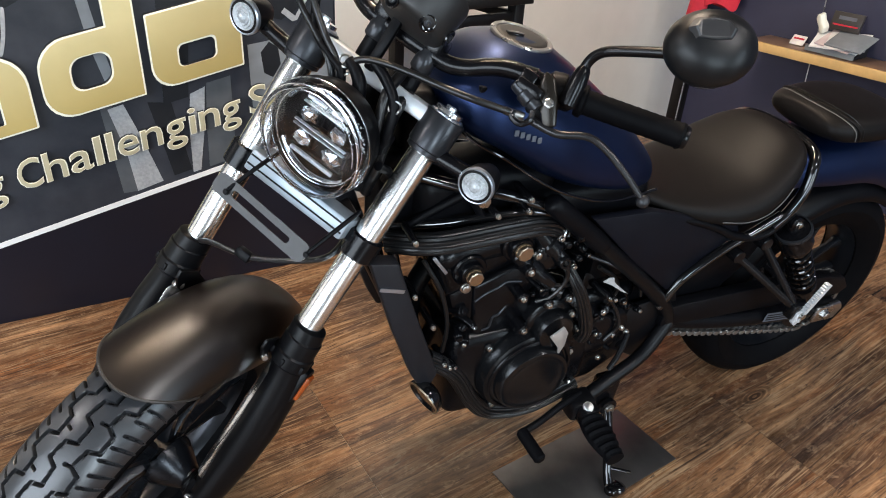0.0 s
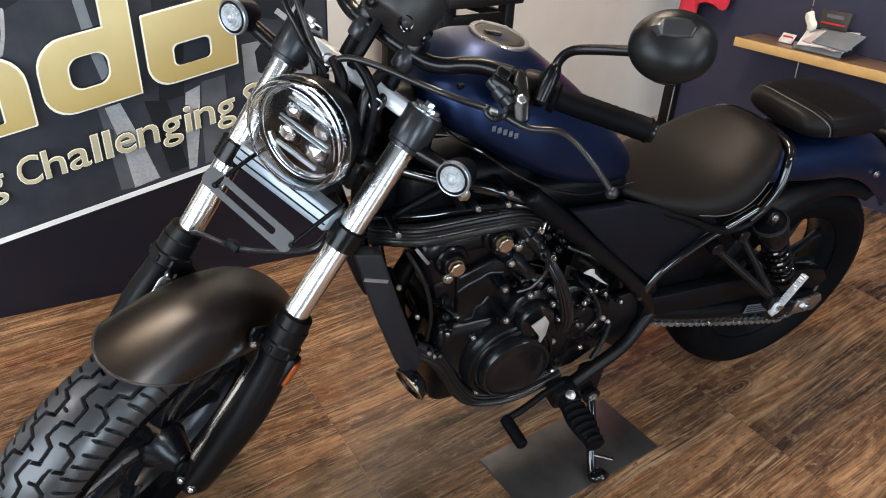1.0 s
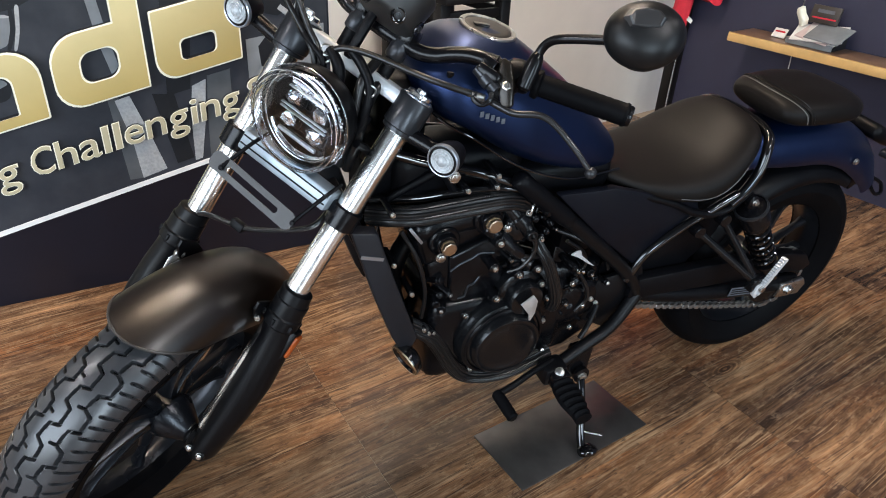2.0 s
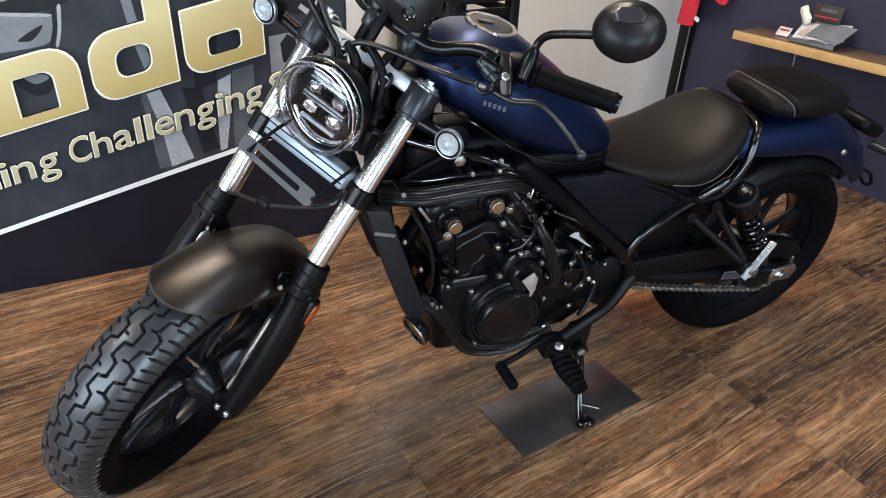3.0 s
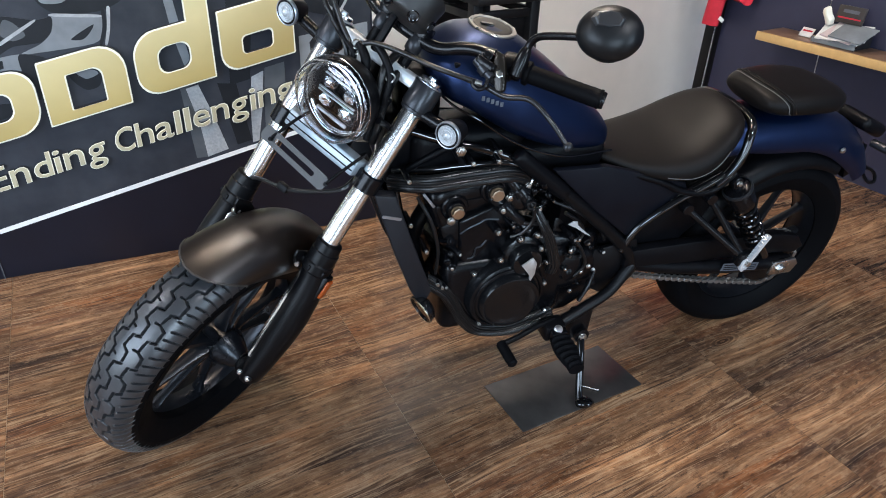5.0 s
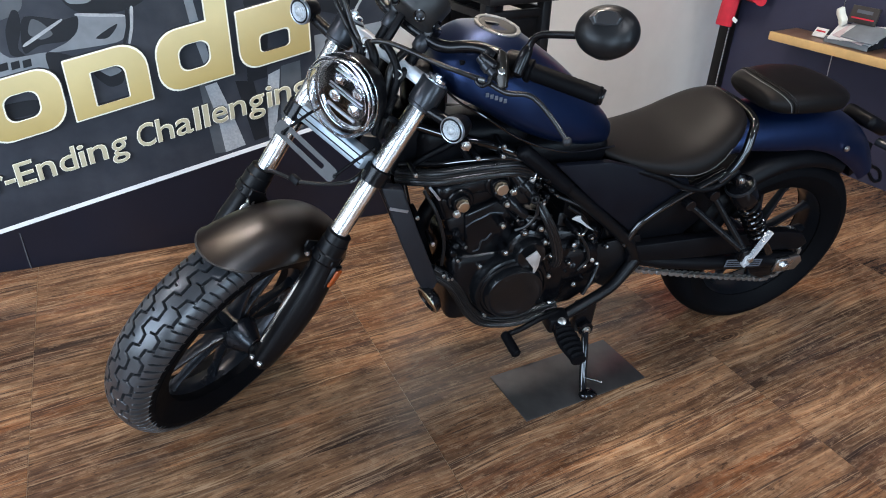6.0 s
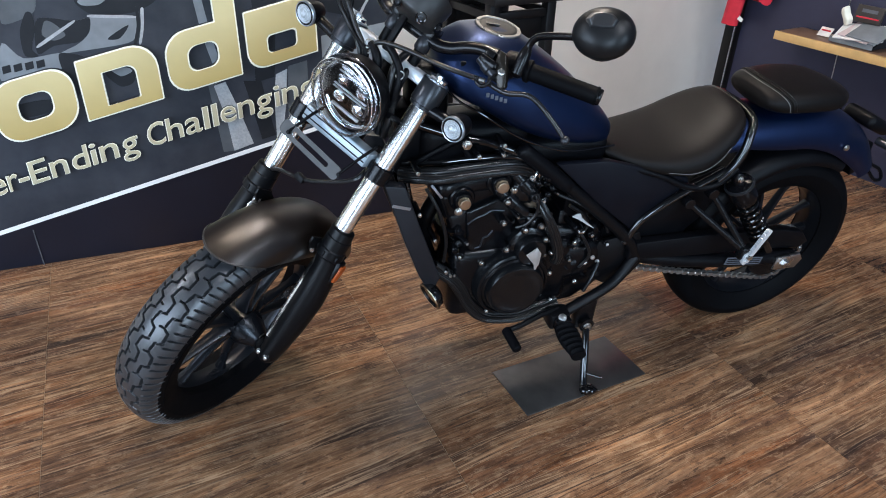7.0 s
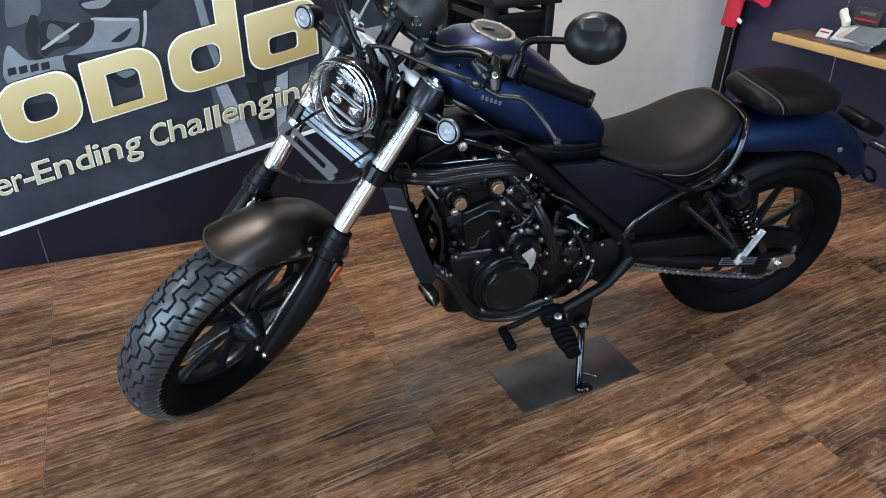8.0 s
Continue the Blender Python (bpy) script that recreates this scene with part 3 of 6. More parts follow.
BANDS = [
    (M_print_light, [(0.79, 0.75), (0.815, 0.75), (0.837, 0.562), (0.856, 0.449), (0.833, 0.448), (0.808, 0.57)]),
    (M_print_mid, [(0.8, 0.44), (0.83, 0.43), (0.86, 0.152), (0.82, 0.16)]),
    (M_print_white, [(0.82, 0.403), (0.86, 0.404), (0.895, 0.286), (0.928, 0.156), (0.857, 0.152), (0.847, 0.271)]),
    (M_print_white, [(1.032, 0.376), (1.073, 0.384), (1.056, 0.254), (1.035, 0.15), (1.013, 0.15), (1.018, 0.288)]),
    (M_print_mid, [(1.078, 0.392), (1.145, 0.392), (1.139, 0.15), (1.06, 0.15), (1.066, 0.272)]),
    (M_print_dark, [(1.18, 0.75), (1.44, 0.7), (1.44, 0.55), (1.3, 0.5), (1.19, 0.55)]),
    (M_print_light, [(1.2, 0.46), (1.44, 0.44), (1.44, 0.15), (1.2, 0.15)]),
    (M_print_dark, [(1.235, 0.43), (1.26, 0.452), (1.285, 0.43), (1.29, 0.38), (1.265, 0.35), (1.24, 0.37)]),
]
BANDS.append((M_print_white, [(1.30, 0.52), (1.33, 0.488), (1.345, 0.488), (1.362, 0.515), (1.385, 0.545), (1.375, 0.548), (1.34, 0.5), (1.31, 0.53)]))


def curvy(outline, n=4):
    """A closed outline with its corners drawn as flowing curves."""
    k = len(outline)
    out = []
    for i in range(k):
        a, b, c, d = [np.array(outline[(i + q) % k]) for q in (-1, 0, 1, 2)]
        for t in [m / n for m in range(n)]:
            p = 0.5 * (2 * b + (c - a) * t * 0.8 + (3 * (c - b) - 0.8 * (2 * (c - a) + (d - b)) + 3 * (c - b)) * t * t + (-4 * (c - b) + 0.8 * ((c - a) + (d - b))) * t ** 3)
            out.append((float(p[0]), float(p[1])))
    return out


PRINTS = [("print_shape", m, curvy(ol)) for m, ol in MOTIF] + [("print_shape", m, ol) for m, ol in DARKS + BANDS]
for k in range(4):
    s_ = 0.212 + 0.032 * k
    PRINTS.append(("print_shape", M_print_dark, [(s_, 0.632 - 0.004 * k), (s_ + 0.024, 0.632 - 0.004 * k), (s_ + 0.026, 0.654 - 0.004 * k), (s_ + 0.002, 0.654 - 0.004 * k)]))
for i, (nm, mat, ol) in enumerate(PRINTS):
    part(nm, sheared(ol, 0.0012, 0.0018 - 0.00003 * i), mat, board, "grey printed motif")

# ---- back of the shop ----


def shop_table():
    e = empty("side_table", pose(1.572, 2.0, 0), "dark stained wooden side table against the wall", "table")
    part("tabletop", box((0, 0, 0.823), (0.325, 0.43, 0.034), 0.004), M_dark_wood, e)
    for x in (-0.135, 0.135):
        for y in (-0.16, 0.16):
            part("leg", box((x, y, 0.403), (0.042, 0.042, 0.806), 0.003), M_dark_wood, e)
    for y in (-0.16, 0.16):
        part("rail", box((0, y, 0.758), (0.228, 0.022, 0.03), 0.002), M_dark_wood, e)
        part("apron", box((0, y + (0.02 if y < 0 else -0.02), 0.7), (0.228, 0.014, 0.088), 0.002), M_dark_wood, e)
    for x in (-0.135, 0.135):
        part("rail", box((x, 0, 0.758), (0.022, 0.277, 0.03), 0.002), M_dark_wood, e)
    part("shelf", box((0, 0, 0.25), (0.31, 0.3, 0.02), 0.002), M_dark_wood, e)


shop_table()


def wall_shelf():
    e = empty("wall_shelf", pose(3.15, 0.6, 0.6), "pine edged wall shelf hung on steel wires", "shelf")
    part("board", box((-0.105, 0, -0.014), (0.19, 2.14, 0.028), 0.002), M_wood_top, e)
    part("front_edge", box((-0.2075, 0, -0.016), (0.014, 2.14, 0.038), 0.002), M_wood_edge, e, "pale pine edging")
    for y in (0.88, 0.0, -0.88):
        part("wire", rod((-0.01, y - 0.03, -0.2), (-0.15, y + 0.02, 1.6), 0.0022, seg=8), M_steel, e, "thin steel wire")


wall_shelf()


def magazines():
    at = pose(3.055, 1.33, 0.602)
    e = empty("magazine_rack", at, "low clear-edged rack on the pine shelf", "rack")
    part("rack_base", box((0, 0, 0.001), (0.15, 0.2, 0.003), rot=pose(0, 0, 0, 0, -24, 0)), M_print_dark, e, xf=Matrix.Translation((0, 0, 0.036)))
    part("rack_lip", box((-0.0715, 0, 0.014), (0.003, 0.2, 0.024), 0.0008), M_print_light, e, "clear front lip")
    for y in (-0.09, 0.09):
        part("rack_foot", prism([(-0.066, -0.0005), (0.066, -0.0005), (0.066, 0.058)], 0.004), M_print_dark, e, xf=Matrix.Translation((0, y, 0)))
    at = at @ pose(0.0, 0, 0.037, 0, -24, 0)
    looks = ((0.012, 5, M_print_light, "grey magazine lying in a stack"), (-0.03, -7, M_paper, "pale magazine lying in a stack"), (0.02, 11, M_white, "white magazine lying in a stack"),
             (-0.012, -9, M_red_print, "pale magazine with a red band in a stack"), (-0.04, 14, M_paper, "pale magazine on top of a stack"), (-0.055, -4, M_print_light, "grey magazine on top of a stack"))
    for k, (dy, r, mat, text) in enumerate(looks):
        mag = part("magazine", merge(box((0, 0, 0), (0.12, 0.15, 0.005), 0.001), box((-0.057, 0, 0), (0.008, 0.151, 0.0062), 0.002)), mat, xf=pose(-0.004 * k, dy, 0.0055 + 0.0066 * k, 0, 0, r))
        mag.matrix_world = at
        tagged(mag, text, "magazine", group="magazines on the shelf")
    up = pose(0.03, 0.005, 0.042, 0, 34, 0)
    b = part("booklet", box((0, 0, 0.036), (0.012, 0.12, 0.072), 0.001), M_booklet, xf=up)
    b.matrix_world = at
    tagged(b, "dark booklet leaning upright on the magazines", "booklet")
    part("title_bar", box((-0.0066, 0, 0.05), (0.001, 0.07, 0.014)), M_decal, b, "grey title bar", xf=up)
    part("red_bar", box((-0.0066, 0, 0.022), (0.001, 0.1, 0.006)), M_red, b, "thin red bar", xf=up)
    leaf = part("leaflet", prism([(-0.012, 0.0), (0.01, 0.0), (0.014, 0.022), (0.03, 0.05), (0.026, 0.075), (0.008, 0.08), (0.0, 0.05), (-0.018, 0.03)], 0.03, 0.006), M_cream, xf=Matrix.Translation((0.02, 0.082, 0.028)) @ Matrix.Rotation(radians(70), 4, "Z"))
    leaf.matrix_world = at
    tagged(leaf, "cream folded leaflet standing beside the booklet", "leaflet")


magazines()


def price_card():
    e = part("price_card", box((0, 0, 0), (0.003, 0.06, 0.045), 0.001, rot=pose(0, 0, 0, 0, 40, 0)), M_paper)
    e.matrix_world = Matrix.Translation((3.06, 1.5, 0.6205))
    tagged(e, "small white price card tilted back on the shelf", "card")
    bar = part("print_bar", box((-0.0022, 0, 0.006), (0.001, 0.045, 0.008), rot=None), M_red, e, "red printed bar", xf=pose(0, 0, 0, 0, 40, 0))


price_card()


def red_jersey():
    e = empty("red_jersey", pose(3.06, 1.9, 0.69), "red shop jersey hanging on the dark wall", "jersey")
    rings = []
    for i in range(13):
        z = i * 0.06
        w = 0.085 + 0.006 * i
        ring = []
        for k in range(32):
            a = 2 * math.pi * k / 32
            fold = 1 + 0.16 * math.sin(7 * a + i * 0.25)
            ring.append((0.03 * math.sin(a) * fold, w * math.cos(a) * (1 + 0.03 * math.sin(i * 1.3)), z + 0.012 * math.sin(3 * a) * (i == 0)))
        rings.append(ring)
    part("cloth", loft(rings), M_red, e)
    rings = []
    for i in range(9):
        z = -0.14 + i * 0.06
        rings.append([(0.026 * math.sin(a) * (1 + 0.12 * math.sin(5 * a + i)), 0.125 - 0.006 * i + (0.05 - 0.002 * i) * math.cos(a) * (1 + 0.08 * math.sin(2 * a + i * 0.6)), z) for a in [2 * math.pi * k / 24 for k in range(24)]])
    part("sleeve", loft(rings), M_red, e)
    part("tag", box((-0.04, 0.035, -0.095), (0.002, 0.03, 0.02), rot=pose(0, 0, 0, 25, 0, 0)), M_white, e, "white paper tag")


red_jersey()

# dark sheet under the side stand
sheet = part("floor_sheet", box((0, 0, 0.002), (0.405, 0.192, 0.003), 0.0005), M_mat)
sheet.matrix_world = pose(1.032, 0.743, 0, 0, 0, -4.0)
tagged(sheet, "thin dark metal sheet lying on the planks", "metal sheet")

# ---- the motorcycle ----
# Its own frame: x forward, y to the rider's left, z up, origin under the rear axle; it leans on its side stand.
BIKE = pose(1.7224, 0.7729, 0, 0, 0, 166.56) @ pose(0, 0, 0, -7)
bike = empty("motorcycle", BIKE, "matte blue and black cruiser motorcycle leaning on its side stand", "motorcycle")

# The steered front end: u forward, v left, w up along the fork, origin midway between the legs at the lower yoke.
_u = Vector((-0.761, -0.539, 0.362)).normalized()
_v = Vector((0.517, -0.166, 0.84)).cross(_u).normalized()
_w = _u.cross(_v)
FORK = BIKE.inverted() @ (Matrix.Translation((0.458, 0.952, 0.764)) @ Matrix((_u, _v, _w)).transposed().to_4x4())
LEG = 0.116  # half the fork's width


def on_fork(name, bm, mat, label="", parent=None, **kw):
    return part(name, bm, mat, parent or bike, label, xf=FORK, **kw)


def tyre(R, w, seg=72):
    """Round-shouldered carcass about the y axis."""
    rim = R - 0.098
    prof = [(-w * 0.66, rim), (-w * 0.86, rim + 0.02), (-w * 0.98, rim + 0.05)]
    for k in range(13):
        a = math.pi * (1 - k / 12)
        prof.append((w * 0.97 * math.cos(a), R - 0.05 + 0.05 * math.sin(a) ** 0.8))
    prof += [(w * 0.98, rim + 0.05), (w * 0.86, rim + 0.02), (w * 0.66, rim)]
    rings = []
    for i in range(seg):
        a = 2 * math.pi * i / seg
        rings.append([(r * math.cos(a), y, r * math.sin(a)) for y, r in prof])
    rings.append(rings[0])
    bm = loft(rings, closed_ends=False, cyclic=True)
    bmesh.ops.remove_doubles(bm, verts=bm.verts, dist=1e-5)
    return bm


def surface_r(R, w, y):
    """Radius of the tyre's tread at the place y across it."""
    c = max(-1, min(1, y / (w * 0.97)))
    return R - 0.05 + 0.05 * (1 - c * c) ** 0.4


def tread_skin(R, w, n, per=36, across=72, depth=0.008):
    """The tread as a fine skin with grooves cut into it: two stepped zigzag grooves and slanted shoulder cuts."""
    lines = []
    for yc, amp, ph in ((-0.46, 0.115, 0.0), (0.0, 0.125, 0.1), (0.46, 0.115, 0.2)):
        zig = [(0.0, yc - amp), (0.4, yc - amp * 0.75), (0.5, yc + amp), (0.9, yc + amp * 0.75), (1.0, yc - amp)]
        lines.append(([(a + ph, y) for a, y in zig], 0.0027))
    for sgn, ph in ((-1, 0.1), (1, 0.55)):
        for pts in ([(0.05, 0.64), (0.16, 0.93)], [(0.38, 0.66), (0.5, 0.95)], [(0.7, 0.68), (0.82, 0.95)], [(0.62, 0.2), (0.66, 0.36)]):
            lines.append(([(a + ph, sgn * y) for a, y in pts], 0.0024))
    pitch = 2 * math.pi * R / n
    aa, yy = np.meshgrid(np.arange(per) / per, np.linspace(-0.96, 0.96, across), indexing="ij")
    d = np.full(aa.shape, 9.0)
    for pts, hw in lines:
        for (a0, y0), (a1, y1) in zip(pts, pts[1:]):
            for sh in (-2, -1, 0, 1, 2):
                px, py = (aa + sh - a0) * pitch, (yy - y0) * w
                vx, vy = (a1 - a0) * pitch, (y1 - y0) * w
                t = np.clip((px * vx + py * vy) / (vx * vx + vy * vy), 0, 1)
                d = np.minimum(d, np.hypot(px - t * vx, py - t * vy) - hw)
    h = depth * np.clip(d / 0.0012, -1, 0)
    verts, faces = [], []
    for i in range(n * per):
        ang = 2 * math.pi * i / (n * per)
        row = h[i % per]
        for k in range(across):
            y = yy[0, k] * w
            r = surface_r(R, w, y) + 0.004 + row[k]
            verts.append((r * math.cos(ang), y, r * math.sin(ang)))
    m = n * per
    for i in range(m):
        for k in range(across - 1):
            faces.append((i * across + k, i * across + k + 1, ((i + 1) % m) * across + k + 1, ((i + 1) % m) * across + k))
    me = bpy.data.meshes.new("tread_skin")
    me.from_pydata(verts, [], faces)
    bm = bmesh.new()
    bm.from_mesh(me)
    bpy.data.meshes.remove(me)
    return bm


def wheel(name, m, R, w, spokes, tread, group):
    """Cast wheel with split spokes, rim and tyre; m: centre and axle (y) in the bike's frame."""
    rim_r = R - 0.094
    hub = part(name, lathe((0, -0.055, 0), (0, 0.055, 0), [(0, 0.024), (0.004, 0.036), (0.03, 0.038), (0.055, 0.033), (0.08, 0.038), (0.106, 0.036), (0.11, 0.024)], 28), M_wheel, bike, "satin black cast wheel hub", xf=m)
    part("hub_cone", lathe((0, 0.03, 0), (0, 0.2, 0), [(0, 0.048), (0.01, 0.046), (0.034, 0.033), (0.05, 0.024), (0.058, 0.019), (0.06, 0.015)], 28), M_wheel, hub, "satin black hub cone", xf=m)
    part("wheel_spacer", lathe((0, 0.089, 0), (0, 0.2, 0), [(0, 0.012), (0.001, 0.0135), (0.012, 0.0135), (0.013, 0.01)], 20), M_steel, hub, "zinc wheel spacer", xf=m)
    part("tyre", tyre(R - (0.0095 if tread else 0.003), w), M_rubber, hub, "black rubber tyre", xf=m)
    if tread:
        part("tread", tread_skin(R - 0.006, w, tread, 64, 104), M_tread_lit, hub, "zigzag grooved tread", xf=m)
    prof = [(-w * 0.7, rim_r + 0.014), (-w * 0.72, rim_r), (-w * 0.66, rim_r - 0.006), (-w * 0.4, rim_r - 0.01), (-w * 0.2, rim_r - 0.018), (w * 0.2, rim_r - 0.018), (w * 0.4, rim_r - 0.01), (w * 0.66, rim_r - 0.006), (w * 0.72, rim_r), (w * 0.7, rim_r + 0.014)]
    rings = [[(r * math.cos(2 * math.pi * i / 64), y, r * math.sin(2 * math.pi * i / 64)) for y, r in prof] for i in range(65)]
    bm = loft(rings, closed_ends=False)
    bmesh.ops.remove_doubles(bm, verts=bm.verts, dist=1e-5)
    part("rim", bm, M_wheel, hub, "satin black rim", xf=m)
    for i in range(spokes):
        a = 2 * math.pi * (i + 0.3) / spokes
        for sgn in (-1, 1):
            a2 = a + sgn * 0.25
            p0 = Vector((0.034 * math.cos(a + sgn * 0.16), 0.0, 0.034 * math.sin(a + sgn * 0.16)))
            p1 = Vector(((rim_r - 0.016) * math.cos(a2), 0, (rim_r - 0.016) * math.sin(a2)))
            d = (p1 - p0).normalized()
            side = Vector((-d.z, 0, d.x))
            rr = []
            for t, hw, hy in ((0, 0.013, 0.022), (0.2, 0.0085, 0.0145), (0.8, 0.0065, 0.0095), (1, 0.011, 0.014)):
                c = p0 + (p1 - p0) * t
                rr.append([c + side * hw * x + Vector((0, hy * y, 0)) for x, y in ((1, 0.4), (0.6, 1), (-0.6, 1), (-1, 0.4), (-1, -0.4), (-0.6, -1), (0.6, -1), (1, -0.4))])
            part("spoke", loft(rr), M_wheel, hub, xf=m)
    return hub


FRONT = FORK @ Matrix.Translation((-0.02, 0, -0.55))
front_wheel = wheel("front_wheel", FRONT, 0.315, 0.066, 5, 30, "")
REAR = Matrix.Translation((0, 0, 0.297))
rear_wheel = wheel("rear_wheel", REAR, 0.303, 0.076, 5, 0, "")

# fork; the cast sliders: height, middle (u, v), half sizes (u, v)
SLIDER = [
    (-0.168, 0, 0.1175, 0.024, 0.024), (-0.171, 0, 0.119, 0.0285, 0.0285), (-0.19, 0, 0.121, 0.029, 0.029), (-0.192, 0, 0.1215, 0.031, 0.031), (-0.218, 0, 0.122, 0.031, 0.031), (-0.221, 0, 0.122, 0.0335, 0.033),
    (-0.24, 0, 0.123, 0.0335, 0.033), (-0.245, -0.002, 0.124, 0.03, 0.029), (-0.27, -0.008, 0.127, 0.034, 0.031), (-0.31, -0.012, 0.13, 0.04, 0.034), (-0.37, -0.014, 0.132, 0.042, 0.036),
    (-0.44, -0.013, 0.131, 0.04, 0.034), (-0.51, -0.01, 0.128, 0.034, 0.03), (-0.55, -0.008, 0.126, 0.028, 0.027), (-0.566, -0.006, 0.125, 0.02, 0.018)]
for s in (1, -1):
    v = s * LEG
    leg = on_fork("fork_leg", lathe((0, v, 0.225), (0, v, -0.5), [(0, 0.0205), (0.001, 0.021), (0.715, 0.021), (0.725, 0.0205)], 28), M_chrome, "polished chrome fork tube")
    on_fork("fork_cap", merge(lathe((0, v, 0.213), (0, v, 0.25), [(0, 0.026), (0.004, 0.026), (0.006, 0.023), (0.007, 0.012)], 24), hex_bolt((0, v, 0.219), (0, 0, 1), 0.0085, 0.012)), M_alu, "bare metal fork cap", leg)
    on_fork("upper_sleeve", lathe((0, v, 0.215), (0, v, 0.12), [(0, 0.029), (0.002, 0.0305), (0.052, 0.0305), (0.054, 0.028), (0.06, 0.028), (0.062, 0.0245)], 28), M_dark_alu, "dark anodised clamp sleeve", leg)
    on_fork("lower_clamp", lathe((0, v, 0.004), (0, v, -0.04), [(0, 0.026), (0.002, 0.0285), (0.036, 0.0285), (0.038, 0.026)], 28), M_satin, "black lower clamp", leg)
    rings = []
    for w_, cu, cv, hu, hv in SLIDER:
        rings.append([(cu + hu * math.cos(t), s * (cv + hv * math.sin(t)), w_) for t in [2 * math.pi * k / 36 for k in range(36)]])
    slider = on_fork("fork_slider", loft(rings), M_matte, "matte black cast fork slider", leg, angle=30)
    for k in range(6):
        a = k * math.pi / 3
        on_fork("slot", box((0.0335 * math.cos(a), s * 0.1225 + 0.033 * math.sin(a), -0.232), (0.006, 0.006, 0.012), 0.001), M_plastic, "", leg)
    on_fork("axle_boss", merge(lathe((-0.02, v - s * 0.03, -0.548), (-0.02, v + s * 0.028, -0.548), [(0, 0.022), (0.004, 0.026), (0.054, 0.026), (0.058, 0.022)], 24), box((-0.006, v, -0.54), (0.04, 0.04, 0.05), 0.008)), M_matte, "matte black axle clamp", leg)
    for k in (0.112, 0.1365):
        on_fork("pinch_boss", rod((0.0, s * k, -0.546), (0.02, s * k, -0.546), 0.009), M_matte, "", leg)
        on_fork("pinch_bolt", hex_bolt((0.019, s * k, -0.546), (1, s * 0.2, 0), 0.0055, 0.006, True), M_steel, "zinc bolt", leg)
    on_fork("fender_bolt", rod((0.02, v - s * 0.03, -0.245), (0.034, v - s * 0.02, -0.245), 0.006), M_steel, "zinc bolt", leg)
    on_fork("axle_nut", rod((-0.016, s * 0.08, -0.54), (-0.016, s * 0.106, -0.54), 0.0125, seg=20), M_steel, "bare metal spacer", leg)
    if s < 0:
        continue
    on_fork("reflector_mount", box((-0.01, v + s * 0.036, -0.268), (0.03, 0.02, 0.06), 0.005), M_matte, "", leg)
    on_fork("reflector", box((-0.01, v + s * 0.048, -0.268), (0.022, 0.008, 0.046), 0.0039, 3), M_amber, "amber side reflector", leg)

# yokes
on_fork("top_yoke", box((-0.006, 0, 0.2), (0.048, 0.205, 0.024), 0.005), M_yoke, "brushed silver top yoke")
yoke = on_fork("lower_yoke", box((0.012, 0, -0.002), (0.05, 0.186, 0.034), 0.004), M_lower_yoke, "silver lower yoke with two grooves")
for w_ in (0.006, -0.008):
    on_fork("groove", box((0.0375, 0, w_), (0.002, 0.18, 0.0025)), M_plastic, "", yoke)
on_fork("steering_stem", rod((-0.03, 0, -0.03), (-0.03, 0, 0.2), 0.028), M_matte, "black steering stem")

# headlight, level while the fork leans back
LAMP = Matrix.Translation((0.048, 0.0, 0.108)) @ Matrix.Rotation(radians(25), 4, "Y")


def on_lamp(name, bm, mat, label="", parent=None, **kw):
    return part(name, bm, mat, parent or bike, label, xf=FORK @ LAMP, **kw)


X0 = (0, 0, 0)
X1 = (1, 0, 0)
lamp = on_lamp("headlight", lathe(X0, X1, [(-0.042, 0.02), (-0.04, 0.04), (-0.03, 0.06), (-0.012, 0.074), (0.01, 0.0815), (0.026, 0.0845), (0.028, 0.0825), (0.026, 0.0785), (0.01, 0.0745), (0.008, 0.01)], 56), M_matte, "round matte black headlight shell")
lens_prof = [(0.026, 0.0835), (0.028, 0.0848), (0.05, 0.0832), (0.054, 0.081)]
for k in range(11):
    a = k / 10
    lens_prof.append((0.055 + 0.012 * math.sin(a * math.pi / 2), 0.0785 * math.cos(a * math.pi / 2 * 0.985)))
lens_prof += [(x - 0.0025, max(r - 0.0022, 0.0008)) for x, r in lens_prof[::-1]]
lens_prof.append(lens_prof[0])
on_lamp("headlight_lens", lathe(X0, X1, lens_prof, 56, caps=False), M_glass, "clear headlight lens", lamp).data.flip_normals()


def lamp_ring(x, r, q, a0=0, a1=360):
    """A thin bright moulding about the lamp's axis, over part of the turn."""
    n = max(6, int((a1 - a0) / 9))
    pts = [(x, r * math.cos(t), r * math.sin(t)) for t in [radians(a0 + (a1 - a0) * i / n) for i in range(n if a1 - a0 == 360 else n + 1)]]
    return tube(pts, q, 8, 2, close=a1 - a0 == 360)


for x, r, q, a0, a1 in ((0.0295, 0.0838, 0.0012, 0, 360), (0.0525, 0.081, 0.0013, 0, 360), (0.0555, 0.0745, 0.0009, 10, 350), (0.046, 0.0775, 0.0009, 20, 130), (0.03, 0.0715, 0.001, 0, 360)):
    on_lamp("lens_ring", lamp_ring(x, r, q, a0, a1), M_led, "bright moulded ring in the lens", lamp)
on_lamp("lamp_bowl", lathe((0.012, 0, 0), X1, [(0, 0.001), (0.0, 0.06), (0.002, 0.073), (0.018, 0.0755)], 48, caps=False), M_insert, "dark lamp insert", lamp)


